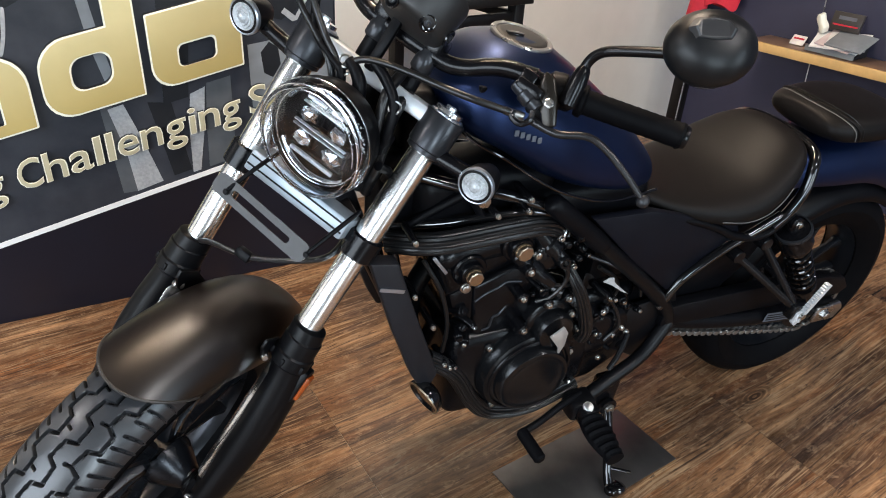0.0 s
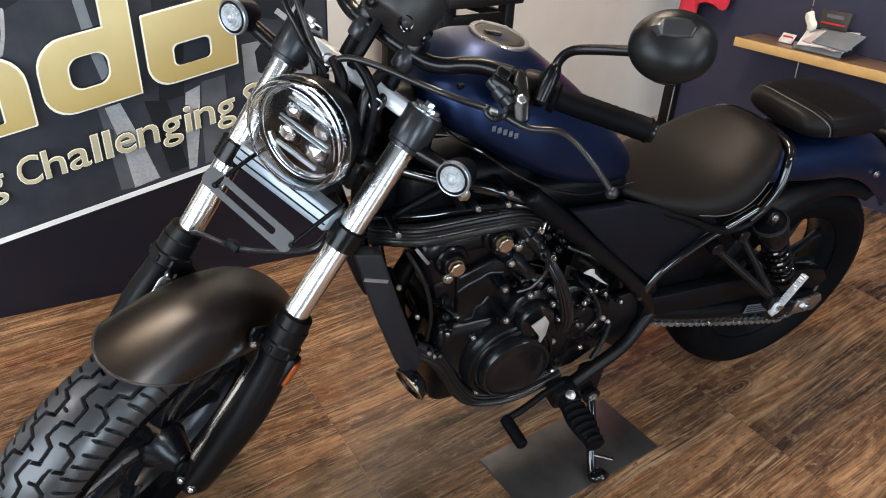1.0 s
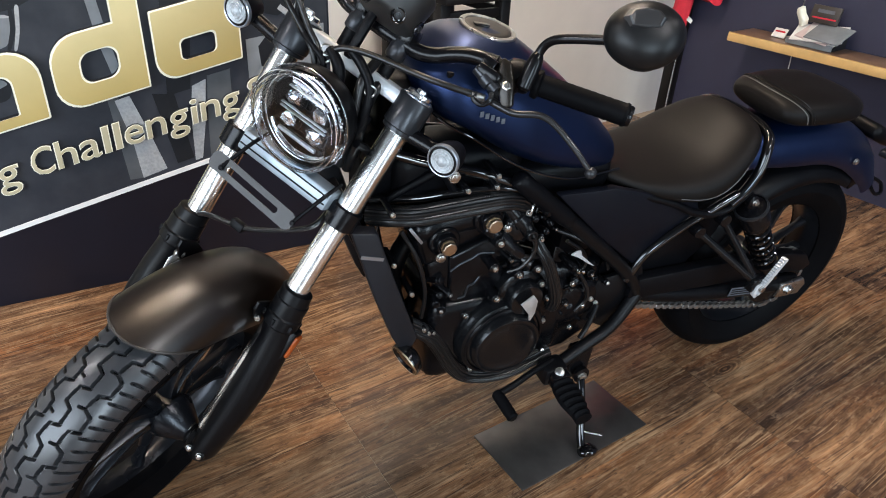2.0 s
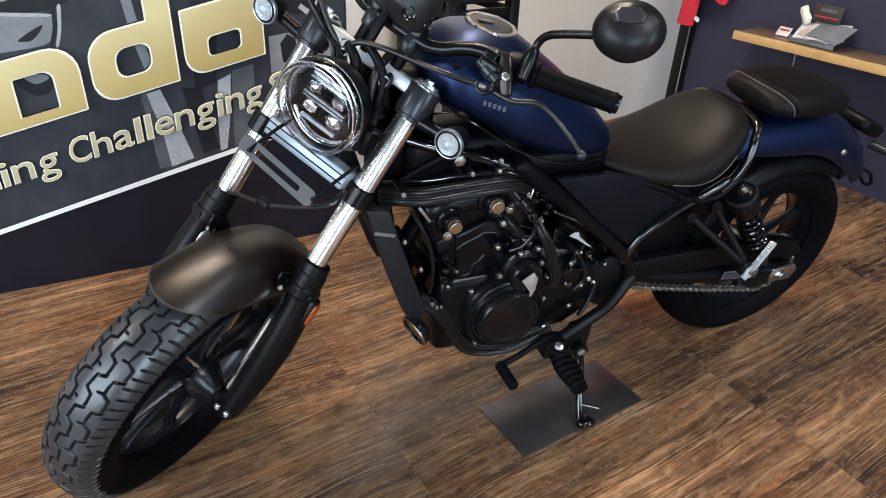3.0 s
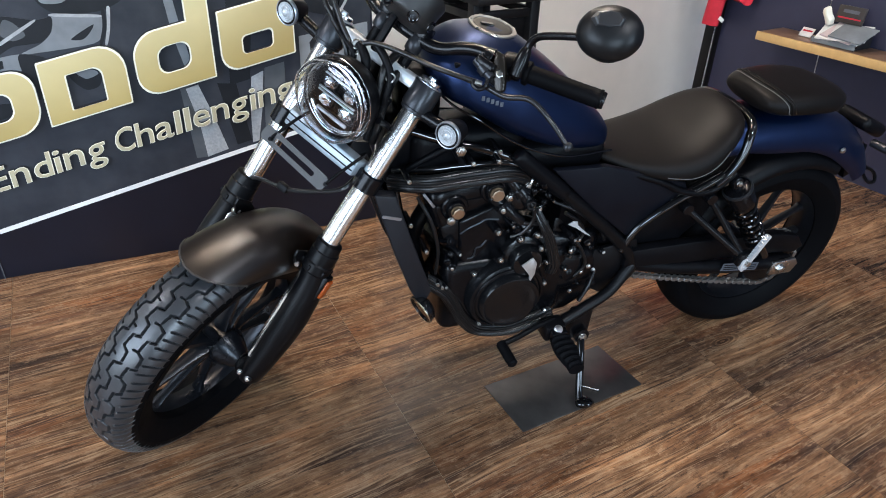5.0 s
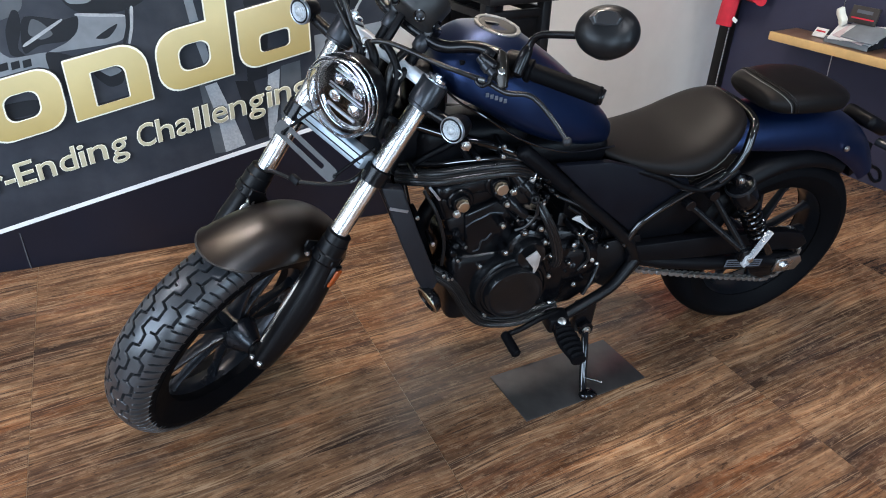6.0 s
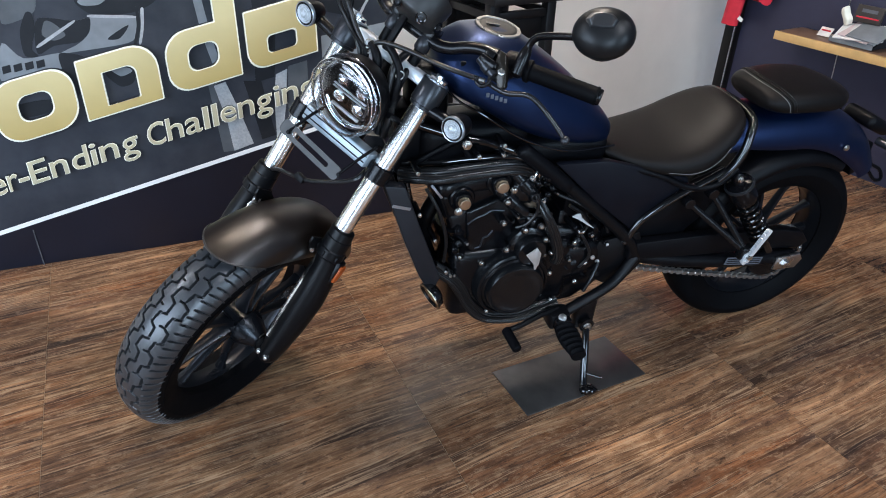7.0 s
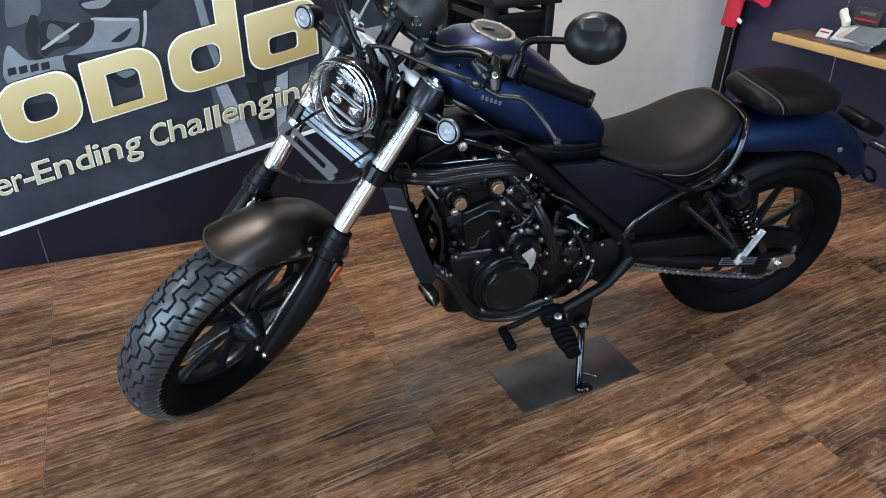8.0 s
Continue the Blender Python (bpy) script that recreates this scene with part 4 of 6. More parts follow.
def lamp_band(a0, a1, rows_):
    """A bright reflector lip: rows of (x, radius) swept from angle a0 to a1."""
    n = int((a1 - a0) / 5)
    return loft([[(x, r * math.cos(t), r * math.sin(t)) for x, r in rows_] for t in [radians(a0 + (a1 - a0) * i / n) for i in range(n + 1)]])


on_lamp("reflector_lip", lamp_band(25, 155, [(0.0245, 0.0645), (0.03, 0.0672), (0.0315, 0.0696), (0.03, 0.0702), (0.0235, 0.0652)]), M_led, "bright upper reflector lip", lamp)
on_lamp("reflector_lip", lamp_band(215, 325, [(0.021, 0.0648), (0.026, 0.0677), (0.0272, 0.0697), (0.026, 0.0702), (0.02, 0.0655)]), M_led, "bright lower reflector lip", lamp)
# Glints of the lens facets at upper left, set in as pale chips.
random.seed(4)
for k in range(16):
    a = radians(22 + 62 * k / 15)
    r_ = 0.0765 + random.uniform(-0.0012, 0.0012)
    on_lamp("facet", box((0.034 + random.uniform(-0.003, 0.004), r_ * math.cos(a), r_ * math.sin(a)), (0.002, random.uniform(0.0018, 0.004), random.uniform(0.0018, 0.0034)), 0.0005), M_glint, "", lamp)
for yy, zz in ((-0.026, 0.021), (0.025, 0.018), (-0.025, -0.019), (0.026, -0.021)):
    c = Vector((0.016, yy, zz))
    on_lamp("led_frame", box(c, (0.012, 0.038, 0.029), 0.004), M_insert, "", lamp)
    gem = bmesh.new()
    bmesh.ops.create_icosphere(gem, subdivisions=2, radius=1.0)
    for v_ in gem.verts:
        q = 1.0 + random.uniform(-0.17, 0.17)
        v_.co = c + Vector((0.007 + 0.008 * v_.co.x * q, 0.0155 * v_.co.y * q, 0.0125 * v_.co.z * q))
    on_lamp("led_lens", gem, M_led, "bright faceted projector lens", lamp, smooth=False)
for yc, zz, ww, hh in ((0.0, 0.0375, 0.078, 0.0018), (-0.02, 0.0475, 0.03, 0.0036), (0.019, 0.0475, 0.026, 0.0036), (0.0, 0.0036, 0.09, 0.0019), (0.0, -0.0036, 0.09, 0.0019), (0.0, -0.0425, 0.076, 0.006)):
    on_lamp("light_bar", box((0.026, yc, zz), (0.006, ww, hh), 0.001), M_glint, "pale light bar", lamp)
for zz, hh in ((0.043, 0.02), (0.0, 0.016), (-0.0425, 0.016)):
    on_lamp("light_bar_back", box((0.018, 0, zz), (0.012, 0.098, hh), 0.003), M_insert, "", lamp)
for s in (-1, 1):
    on_lamp("lens_tab", tube([(0.03, s * 0.0848, 0.014), (0.05, s * 0.0842, 0.014), (0.0515, s * 0.0842, 0.0), (0.05, s * 0.0842, -0.014), (0.03, s * 0.0848, -0.014)], 0.0012, 6, 3), M_led, "clear tab on the lens edge", lamp)
    on_lamp("lamp_bracket", tube([(-0.05, s * 0.085, -0.05), (-0.03, s * 0.092, -0.02), (0.0, s * 0.086, 0.0)], 0.007, 8, 4), M_plastic, "", lamp)

# number plate bracket, an empty black frame below the headlight
pb = bmesh.new()
zc = -0.048
hole = [rounded(-0.055, 0.055, zc - 0.0055, zc + 0.0055, 0.005), rounded(-0.088, 0.088, zc - 0.0155, zc + 0.0155, 0.011)]
vs = []
for x in (0.102, 0.105):
    for o in (hole[1], hole[0]):
        vs.append([pb.verts.new((x, y - 0.008, z)) for y, z in o])
for i in range(len(hole[0])):
    j = (i + 1) % len(hole[0])
    a, b, c, d = vs
    for q in ((a[i], a[j], b[j], b[i]), (c[i], c[j], d[j], d[i]), (a[i], a[j], c[j], c[i]), (b[i], b[j], d[j], d[i])):
        pb.faces.new(q)
pb.transform(Matrix.Translation((0.085, 0, -0.046)) @ Matrix.Rotation(radians(-8), 4, "Y") @ Matrix.Rotation(radians(-3), 4, "X") @ Matrix.Translation((-0.105, 0, 0.048)))
plate = on_fork("plate_bracket", pb, plain("bracket_grey", (0.042, 0.041, 0.041), 0.42, 0.3), "empty grey metal plate bracket", smooth=False)
for yy in (-0.07, 0.08):
    on_fork("bracket_stay", tube([(0.085, yy, -0.042), (0.06, yy + 0.012, 0.01), (0.03, yy + 0.015, 0.035)], 0.0035, 8, 4), M_plastic, "", plate)
    on_fork("bracket_bolt", hex_bolt((0.087, yy, -0.046), (1, 0, 0), 0.004, 0.004, True), M_plastic, "", plate)

# front fender: an arched shell over the tyre
FC = Vector((-0.02, 0, -0.55))
outer, inner = [], []
rows = []
for i in range(33):
    t = i / 32
    hw = 0.086 * (0.86 + 0.14 * math.sin(math.pi * (0.1 + 0.8 * t)))
    R0 = 0.352
    ring_o, ring_i = [], []
    for k in range(17):
        b = radians(-88 + 176 * k / 16)
        drop = 0.05 + 0.035 * math.sin(math.pi * t)
        a = radians(45 + 88 * t + 13 * (1 - math.cos(b)) * (1 - t) ** 3)
        r = R0 - drop * (1 - math.cos(b)) ** 1.15
        y = hw * math.sin(b)
        ring_o.append(FC + Vector((r * math.cos(a), y, r * math.sin(a))))
        ring_i.append(FC + Vector(((r - 0.004) * math.cos(a), y * 0.965, (r - 0.004) * math.sin(a))))
    rows.append(ring_o + ring_i[::-1])
on_fork("front_fender", loft(rows), M_fender, "matte black front fender", angle=60)
on_fork("fender_edge", tube([rows[0][k] for k in range(17)], 0.0022, 6, 2), plain("fender_lip", (0.03, 0.028, 0.026), 0.4), "pale lip of the fender", bpy.data.objects["front_fender"])
for s in (-1, 1):
    on_fork("fender_stay", prism([(-0.06, -0.3), (0.03, -0.25), (0.05, -0.225), (0.05, -0.21), (0.0, -0.22), (-0.09, -0.28)], 0.006, 0.0015), M_matte, "", bpy.data.objects["front_fender"]).data.transform(FORK @ Matrix.Translation((0, s * 0.088, 0)) @ FORK.inverted())

# brake line from fork leg to fork leg over the fender
on_fork("brake_line", tube([(0.02, -0.1, -0.165), (0.03, -0.075, -0.15), (0.035, -0.007, -0.126), (0.034, 0.057, -0.084), (0.03, 0.091, -0.05), (0.0, 0.09, -0.02)], 0.0045, 8, 6), M_hose, "black brake line")
on_fork("brake_line_clip", box((0.034, -0.02, -0.13), (0.016, 0.026, 0.016), 0.003), M_plastic)

# indicators on stalks from the upper fork, level like the lamp
for s in (1, -1):
    v0, v1 = s * 0.135, s * 0.2
    IM = FORK @ Matrix.Translation((0.02, v1 + s * 0.012, 0.168)) @ Matrix.Rotation(radians(24), 4, "Y")
    ind = part("indicator", lathe((0, 0, 0), (1, 0, 0), [(-0.038, 0.010), (-0.034, 0.018), (-0.015, 0.0245), (0.006, 0.0265), (0.012, 0.0265), (0.013, 0.0235)], 28), M_matte, bike, "round black indicator with a clear lens", xf=IM)
    on_fork("indicator_stalk", rod((0.0, v0 - s * 0.01, 0.16), (0.002, v1 + s * 0.004, 0.168), 0.0125), M_satin, "", ind)
    part("indicator_lens", lathe((0.007, 0, 0), (1, 0, 0), [(0, 0.0238), (0.005, 0.0238), (0.0055, 0.0205), (0.0072, 0.0195), (0.0065, 0.0165), (0.0085, 0.0155), (0.008, 0.0125), (0.0098, 0.0115), (0.0092, 0.0085), (0.0115, 0.006), (0.012, 0.001)], 32), M_indic, ind, "clear ribbed lens", xf=IM, angle=25)
    part("lens_rim", lathe((0.006, 0, 0), (1, 0, 0), [(0, 0.027), (0.006, 0.027), (0.0075, 0.0255), (0.0065, 0.0235), (0.002, 0.0235)], 32, caps=False), M_alu, ind, "silver rim", xf=IM)
    part("bulb_boss", lathe((0.017, 0, 0), (1, 0, 0), [(0, 0.006), (0.002, 0.0055), (0.0035, 0.002)], 10), M_indic, ind, "clear bulb", xf=IM)

# gauge
GC = Vector((0.022, 0.008, 0.323))
gd = Vector((-0.35, 0, 1)).normalized()
gauge = on_fork("gauge", lathe(GC, GC + gd, [(-0.037, 0.04), (-0.034, 0.049), (-0.029, 0.053), (0.0, 0.0555), (0.025, 0.0565), (0.03, 0.054), (0.028, 0.048)], 48), M_pod, "round black instrument pod")
on_fork("gauge_glass", lathe(GC + gd * 0.026, GC + gd, [(0, 0.047), (0.002, 0.045), (0.003, 0.01)], 32), M_gloss, "dark instrument glass", gauge)
on_fork("gauge_stay", box((0.02, -0.012, 0.25), (0.012, 0.016, 0.09), 0.004), M_plastic, "", gauge)
for a in (0.37, -0.67, -1.6):
    out_ = Vector((math.cos(a), -math.sin(a), -0.1)).normalized()
    q = GC + Vector((0.0555 * math.cos(a), -0.0555 * math.sin(a), -0.019))
    on_fork("screw_recess", lathe(q - out_ * 0.002, q + out_, [(0, 0.0085), (0.0005, 0.0118), (0.0035, 0.0118), (0.0038, 0.0105), (0.002, 0.0075), (0.002, 0.001)], 24), M_gloss, "", gauge)
    on_fork("gauge_screw", lathe(q, q + out_, [(0, 0.0055), (0.003, 0.0055), (0.0036, 0.0045), (0.0036, 0.0022), (0.0024, 0.0018)], 12), M_dark_alu, "dark hex screw", gauge)

# handlebar
for s in (1, -1):
    ris = on_fork("bar_riser", lathe((-0.01, s * 0.042, 0.243), (-0.01, s * 0.042, 0.31), [(0, 0.014), (0.003, 0.0165), (0.024, 0.0165), (0.026, 0.015), (0.058, 0.015), (0.061, 0.013)], 24), M_dark_alu, "dark anodised handlebar riser")
    on_fork("riser_stub", rod((-0.01, s * 0.042, 0.2), (-0.01, s * 0.042, 0.25), 0.012), M_plastic, "", ris)
    on_fork("riser_cap", box((-0.012, s * 0.045, 0.288), (0.04, 0.03, 0.03), 0.008), M_satin, "", ris)
    bar = [(-0.01, 0.0, 0.272), (-0.01, s * 0.056, 0.273), (-0.012, s * 0.078, 0.276), (-0.013, s * 0.1, 0.286), (-0.014, s * 0.12, 0.301), (-0.015, s * 0.142, 0.314), (-0.017, s * 0.165, 0.322), (-0.02, s * 0.2, 0.328), (-0.026, s * 0.24, 0.334), (-0.04, s * 0.38, 0.37)]
    hb = on_fork("handlebar", tube(bar, 0.0128, 18, 6), M_satin, "satin black handlebar half")
    g0, g1 = Vector((-0.028, s * 0.25, 0.336)), Vector((-0.045, s * 0.395, 0.375))
    n = (g1 - g0).length
    on_fork("grip", lathe(g0, g1, [(0, 0.021), (0.004, 0.023), (0.01, 0.023), (0.013, 0.0175), *[(0.016 + k * 0.006, 0.0172 + 0.0006 * (k % 2)) for k in range(20)], (n - 0.006, 0.0175), (n - 0.004, 0.019), (n, 0.018)], 24), M_rubber, "black rubber grip", hb)
    on_fork("bar_end", lathe(g1, g1 + (g1 - g0), [(0, 0.016), (0.003, 0.0165), (0.007, 0.015)], 20), M_satin, "black bar end", hb)
    h0 = Vector((-0.024, s * 0.205, 0.325))
    hd = (g1 - g0).normalized()
    sw = on_fork("switch_housing", lathe(h0, h0 + hd, [(0, 0.02), (0.004, 0.025), (0.016, 0.027), (0.024, 0.027), (0.028, 0.0225), (0.036, 0.0225), (0.042, 0.019)], 24), M_plastic, "black switch housing", hb)
    on_fork("switch_box", box(h0 + Vector((0.01, s * 0.012, -0.022)), (0.03, 0.034, 0.04), 0.006), M_plastic, "", hb)
    on_fork("lever_clamp", merge(lathe(h0 - hd * 0.035, h0, [(0, 0.018), (0.003, 0.021), (0.018, 0.021), (0.021, 0.018)], 24), box(h0 + Vector((0.025, s * -0.02, -0.006)), (0.04, 0.024, 0.026), 0.005)), M_satin, "black lever clamp", hb)
    on_fork("lever_holder", box(h0 + Vector((0.05, s * -0.008, -0.014)), (0.03, 0.04, 0.016), 0.005), M_satin, "", hb)
    if s > 0:
        plate_ = prism([(0.2, 0.342), (0.217, 0.341), (0.236, 0.318), (0.254, 0.29), (0.241, 0.278), (0.221, 0.297), (0.205, 0.32)], 0.016, 0.004)
        plate_.transform(Matrix.Translation((0.021, 0, 0)) @ Matrix.Rotation(radians(90), 4, "Z"))
        on_fork("perch_plate", plate_, M_perch, "brown-black clutch perch", hb)
        on_fork("perch_screw", lathe((0.028, 0.229, 0.31), (0.04, 0.2305, 0.3135), [(0, 0.0075), (0.002, 0.0075), (0.003, 0.0055), (0.003, 0.0015)], 6), M_steel, "bright screw", hb, smooth=False)
        on_fork("clutch_switch", lathe((0.03, 0.176, 0.307), (0.03, 0.222, 0.295), [(0, 0.007), (0.002, 0.0095), (0.016, 0.0095), (0.018, 0.0125), (0.032, 0.0125), (0.034, 0.0095), (0.046, 0.0085)], 20), M_dark_alu, "dark metal clutch switch", hb)
        on_fork("cable_yoke", tube([(0.035, 0.218, 0.29), (0.037, 0.222, 0.278), (0.037, 0.214, 0.267), (0.037, 0.2, 0.268), (0.036, 0.196, 0.276)], 0.0045, 8, 5), M_satin, "black cable yoke", hb)
    lv = [(0.025, s * 0.222, 0.278), (0.024, s * 0.26, 0.283), (0.022, s * 0.294, 0.302), (0.018, s * 0.322, 0.303), (0.012, s * 0.366, 0.291), (0.006, s * 0.402, 0.277)]
    on_fork("lever", tube(lv, (0.006, 0.0045), 12, 6), plain("lever_black", (0.03, 0.03, 0.032), 0.25, 0.6), "black lever with a ball end", hb)
    on_fork("lever_ball", lathe((0.006, s * 0.397, 0.278), (0.003, s * 0.415, 0.272), [(0, 0.004), (0.003, 0.008), (0.008, 0.0098), (0.013, 0.008), (0.0165, 0.003)], 16), M_dark_alu, "grey metal ball", hb)
    mir = on_fork("mirror_arm", tube([(-0.008, s * 0.242, 0.325), (0.0, s * 0.237, 0.372), (0.004, s * 0.2375, 0.387), (0.01, s * 0.243, 0.3975), (0.017, s * 0.254, 0.407), (0.028, s * 0.284, 0.424), (0.046, s * 0.335, 0.45)], 0.007, 14, 6), M_satin, "satin black mirror arm")
    on_fork("mirror_boss", lathe((-0.002, s * 0.246, 0.318), (0.001, s * 0.236, 0.379), [(0, 0.009), (0.004, 0.0135), (0.03, 0.0132), (0.046, 0.0115), (0.054, 0.0095), (0.058, 0.007)], 20), M_satin, "", mir)

# cables from the bar to the frame
for i, pts in enumerate((
    [(0.03, 0.205, 0.275), (0.05, 0.149, 0.259), (0.052, 0.107, 0.249), (0.054, 0.053, 0.238), (0.055, 0.009, 0.226), (0.053, -0.019, 0.21), (0.045, -0.035, 0.18), (0.02, -0.03, 0.12)],
    [(0.04, -0.2, 0.29), (0.055, -0.14, 0.235), (0.053, -0.1, 0.212), (0.05, -0.057, 0.188), (0.04, -0.035, 0.155), (0.02, -0.02, 0.1)],
    [(0.04, -0.19, 0.31), (0.06, -0.13, 0.255), (0.055, -0.08, 0.215), (0.048, -0.04, 0.186), (0.03, -0.01, 0.12)],
    [(0.0, 0.05, 0.21), (0.03, 0.06, 0.17), (0.02, 0.075, 0.1), (-0.02, 0.07, 0.05)],
    [(0.01, 0.03, 0.23), (0.045, 0.04, 0.19), (0.03, 0.06, 0.12), (-0.01, 0.06, 0.05)],
)):
    on_fork("cable", tube(pts, (0.005, 0.005, 0.005, 0.009, 0.008)[i], 10, 6), M_hose, "black control cable")
for pts, r0, r1 in (
    ([(0.053, -0.03, 0.205), (0.053, -0.014, 0.198), (0.05, 0.002, 0.183), (0.04, 0.008, 0.15)], 0.007, 0.012),
    ([(0.05, 0.002, 0.222), (0.046, 0.03, 0.21), (0.042, 0.058, 0.186), (0.035, 0.07, 0.14), (0.0, 0.075, 0.08)], 0.008, 0.008),
    ([(0.05, -0.131, 0.28), (0.05, -0.1, 0.214), (0.052, -0.056, 0.194), (0.05, -0.03, 0.183), (0.04, -0.02, 0.15)], 0.006, 0.006),
):
    on_fork("wiring_boot", tube(pts, (r0, r1), 12, 6), M_plastic, "black rubber wiring sleeve")
for p, a in (((0.052, -0.034, 0.2), 0.3), ((0.05, -0.03, 0.19), 0.9), ((0.046, 0.06, 0.187), 1.4)):
    on_fork("cable_clamp", tube([(p[0] + 0.002 * math.sin(3 * t), p[1] + 0.0085 * math.cos(t + a), p[2] + 0.0085 * math.sin(t + a)) for t in [2 * math.pi * i / 14 for i in range(14)]], 0.0016, 6, 2, close=True), M_steel, "bright cable clamp")
on_fork("wiring_connector", box((0.03, 0.066, 0.135), (0.02, 0.024, 0.034), 0.004), M_plastic, "black wiring connector")
on_fork("wiring_connector", box((0.036, 0.052, 0.15), (0.012, 0.01, 0.014), 0.003), M_paper, "white wiring connector")
on_fork("cable_adjuster", rod((0.028, 0.212, 0.277), (0.036, 0.185, 0.269), 0.0055), M_steel, "bright cable adjuster")

# mirror heads: oval domes with a raised six-sided facet
SKY_UP = Vector((0.362, -0.405, 0.84))
for s in (1, -1):
    c = Vector((0.055, s * 0.355, 0.473))
    d = Vector((0.9, s * 0.12, 0.2)).normalized()
    upv = (SKY_UP - d * SKY_UP.dot(d)).normalized()
    side_ = upv.cross(d).normalized()
    fm = Matrix((side_, upv, d)).transposed().to_4x4()
    fm.translation = c - d * 0.02
    hexa = [(-0.03, 0.008), (-0.0235, -0.006), (0.0, -0.0085), (0.0235, -0.006), (0.03, 0.008), (0.021, 0.02), (0.0, 0.0235), (-0.021, 0.02)]
    rings = []
    prof = [(0.0, 0.93), (0.002, 0.985), (0.008, 1.0), (0.014, 0.985), (0.021, 0.93), (0.0275, 0.83), (0.0325, 0.71)]
    for h, q in prof:
        rings.append([(0.0565 * q * math.cos(t), 0.0475 * q * math.sin(t) * (1.0 if math.sin(t) < 0 else 0.98), h) for t in [2 * math.pi * k / 48 for k in range(48)]])
    for h, q in ((0.0362, 0.58), (0.0385, 0.4), (0.0395, 0.2), (0.0398, 0.02)):
        rings.append([(0.0565 * q * math.cos(t), 0.0475 * q * math.sin(t), h) for t in [2 * math.pi * k / 48 for k in range(48)]])
    shell_ = loft(rings)
    shell_.transform(fm)
    head = on_fork("mirror_head", shell_, M_mirror_shell, "oval black mirror shell")
    bev = []
    for grow, h in ((1.25, 0.034), (1.0, 0.0415), (0.9, 0.0425)):
        bev.append([(x * grow * 0.8 - 0.006, (y - 0.0075) * grow * 0.85 + 0.015, h - 0.004 * (y > 0.015)) for x, y in hexa])
    plate_ = loft(bev)
    plate_.transform(fm)
    on_fork("mirror_facet", plate_, M_facet, "raised six-sided facet", head, smooth=False)
    on_fork("mirror_glass", lathe(c - d * 0.021, c - d * 0.03, [(0, 0.0475), (0.001, 0.047), (0.0015, 0.002)], 32), M_mirror, "silvered mirror glass", head)

# ---- fuel tank ----
tank = part("fuel_tank", body([
    (1.073, 0.93, 0.91, 0.03, 0.5, 2.2), (1.064, 0.948, 0.885, 0.07, 0.45, 2.3), (1.035, 0.976, 0.862, 0.105, 0.32, 2.3), (0.985, 0.996, 0.836, 0.126, 0.26, 2.25),
    (0.90, 0.985, 0.782, 0.136, 0.26, 2.25), (0.82, 0.937, 0.745, 0.130, 0.28, 2.2), (0.74, 0.876, 0.72, 0.115, 0.32, 2.2), (0.685, 0.825, 0.708, 0.096, 0.42, 2.3),
    (0.643, 0.785, 0.705, 0.074, 0.45, 2.3), (0.618, 0.757, 0.712, 0.04, 0.5, 2.2)], 6, 40), M_blue, bike, "matte dark blue fuel tank", angle=70)
CAP = Vector((0.928, 0.004, 0.988))
cd = Vector((-0.17, 0.1, 1)).normalized()
ca_ = cd.cross(Vector((0, 1, 0))).normalized()
cb_ = cd.cross(ca_)
cap = part("fuel_cap", lathe(CAP, CAP + cd, [(-0.012, 0.05), (0.002, 0.0515), (0.004, 0.05), (0.004, 0.043), (0.002, 0.042)], 36), M_cap_ring, tank, "silver ring of the fuel cap")
part("cap_disc", lathe(CAP, CAP + cd, [(-0.004, 0.0425), (0.002, 0.0425), (0.0035, 0.04), (0.004, 0.034), (0.0042, 0.002)], 32), plain("cap_bronze", (0.05, 0.046, 0.04), 0.4, 0.6), tank, "dark cap disc")
for k in range(7):
    a = 2 * math.pi * k / 7
    q = CAP + cd * 0.005 + (ca_ * math.cos(a) + cb_ * math.sin(a)) * 0.048
    part("cap_screw", hex_bolt(q - cd * 0.0016, cd, 0.003, 0.0016, True), M_steel, tank)
part("key_flap", prism([(-0.016, -0.006), (0.01, -0.007), (0.016, 0.0), (0.01, 0.007), (-0.016, 0.006)], 0.003, 0.001), M_gloss, tank, "black key flap").data.transform(Matrix.Translation(CAP + cd * 0.0055 + ca_ * -0.012) @ Matrix((ca_, cd, cb_)).transposed().to_4x4())
part("cable_clip", box((1.03, 0.088, 0.948), (0.011, 0.01, 0.009), 0.002), M_plastic, tank, "small black cable clip")
part("tank_badge", merge(*[box((0.985 - 0.0098 * k, 0.1285 + 0.0011 * k, 0.893 - 0.0035 * k), (0.0068, 0.002, 0.0095), 0.0005) for k in range(5)]), M_decal, tank, "small grey badge bars")
part("tank_seam", tube([(0.62, 0.075, 0.71), (0.74, 0.108, 0.725), (0.82, 0.122, 0.749), (0.9, 0.127, 0.786), (0.985, 0.117, 0.841), (1.035, 0.098, 0.868), (1.066, 0.06, 0.893)], 0.0026, 8, 6), M_gloss, tank, "folded lower seam")

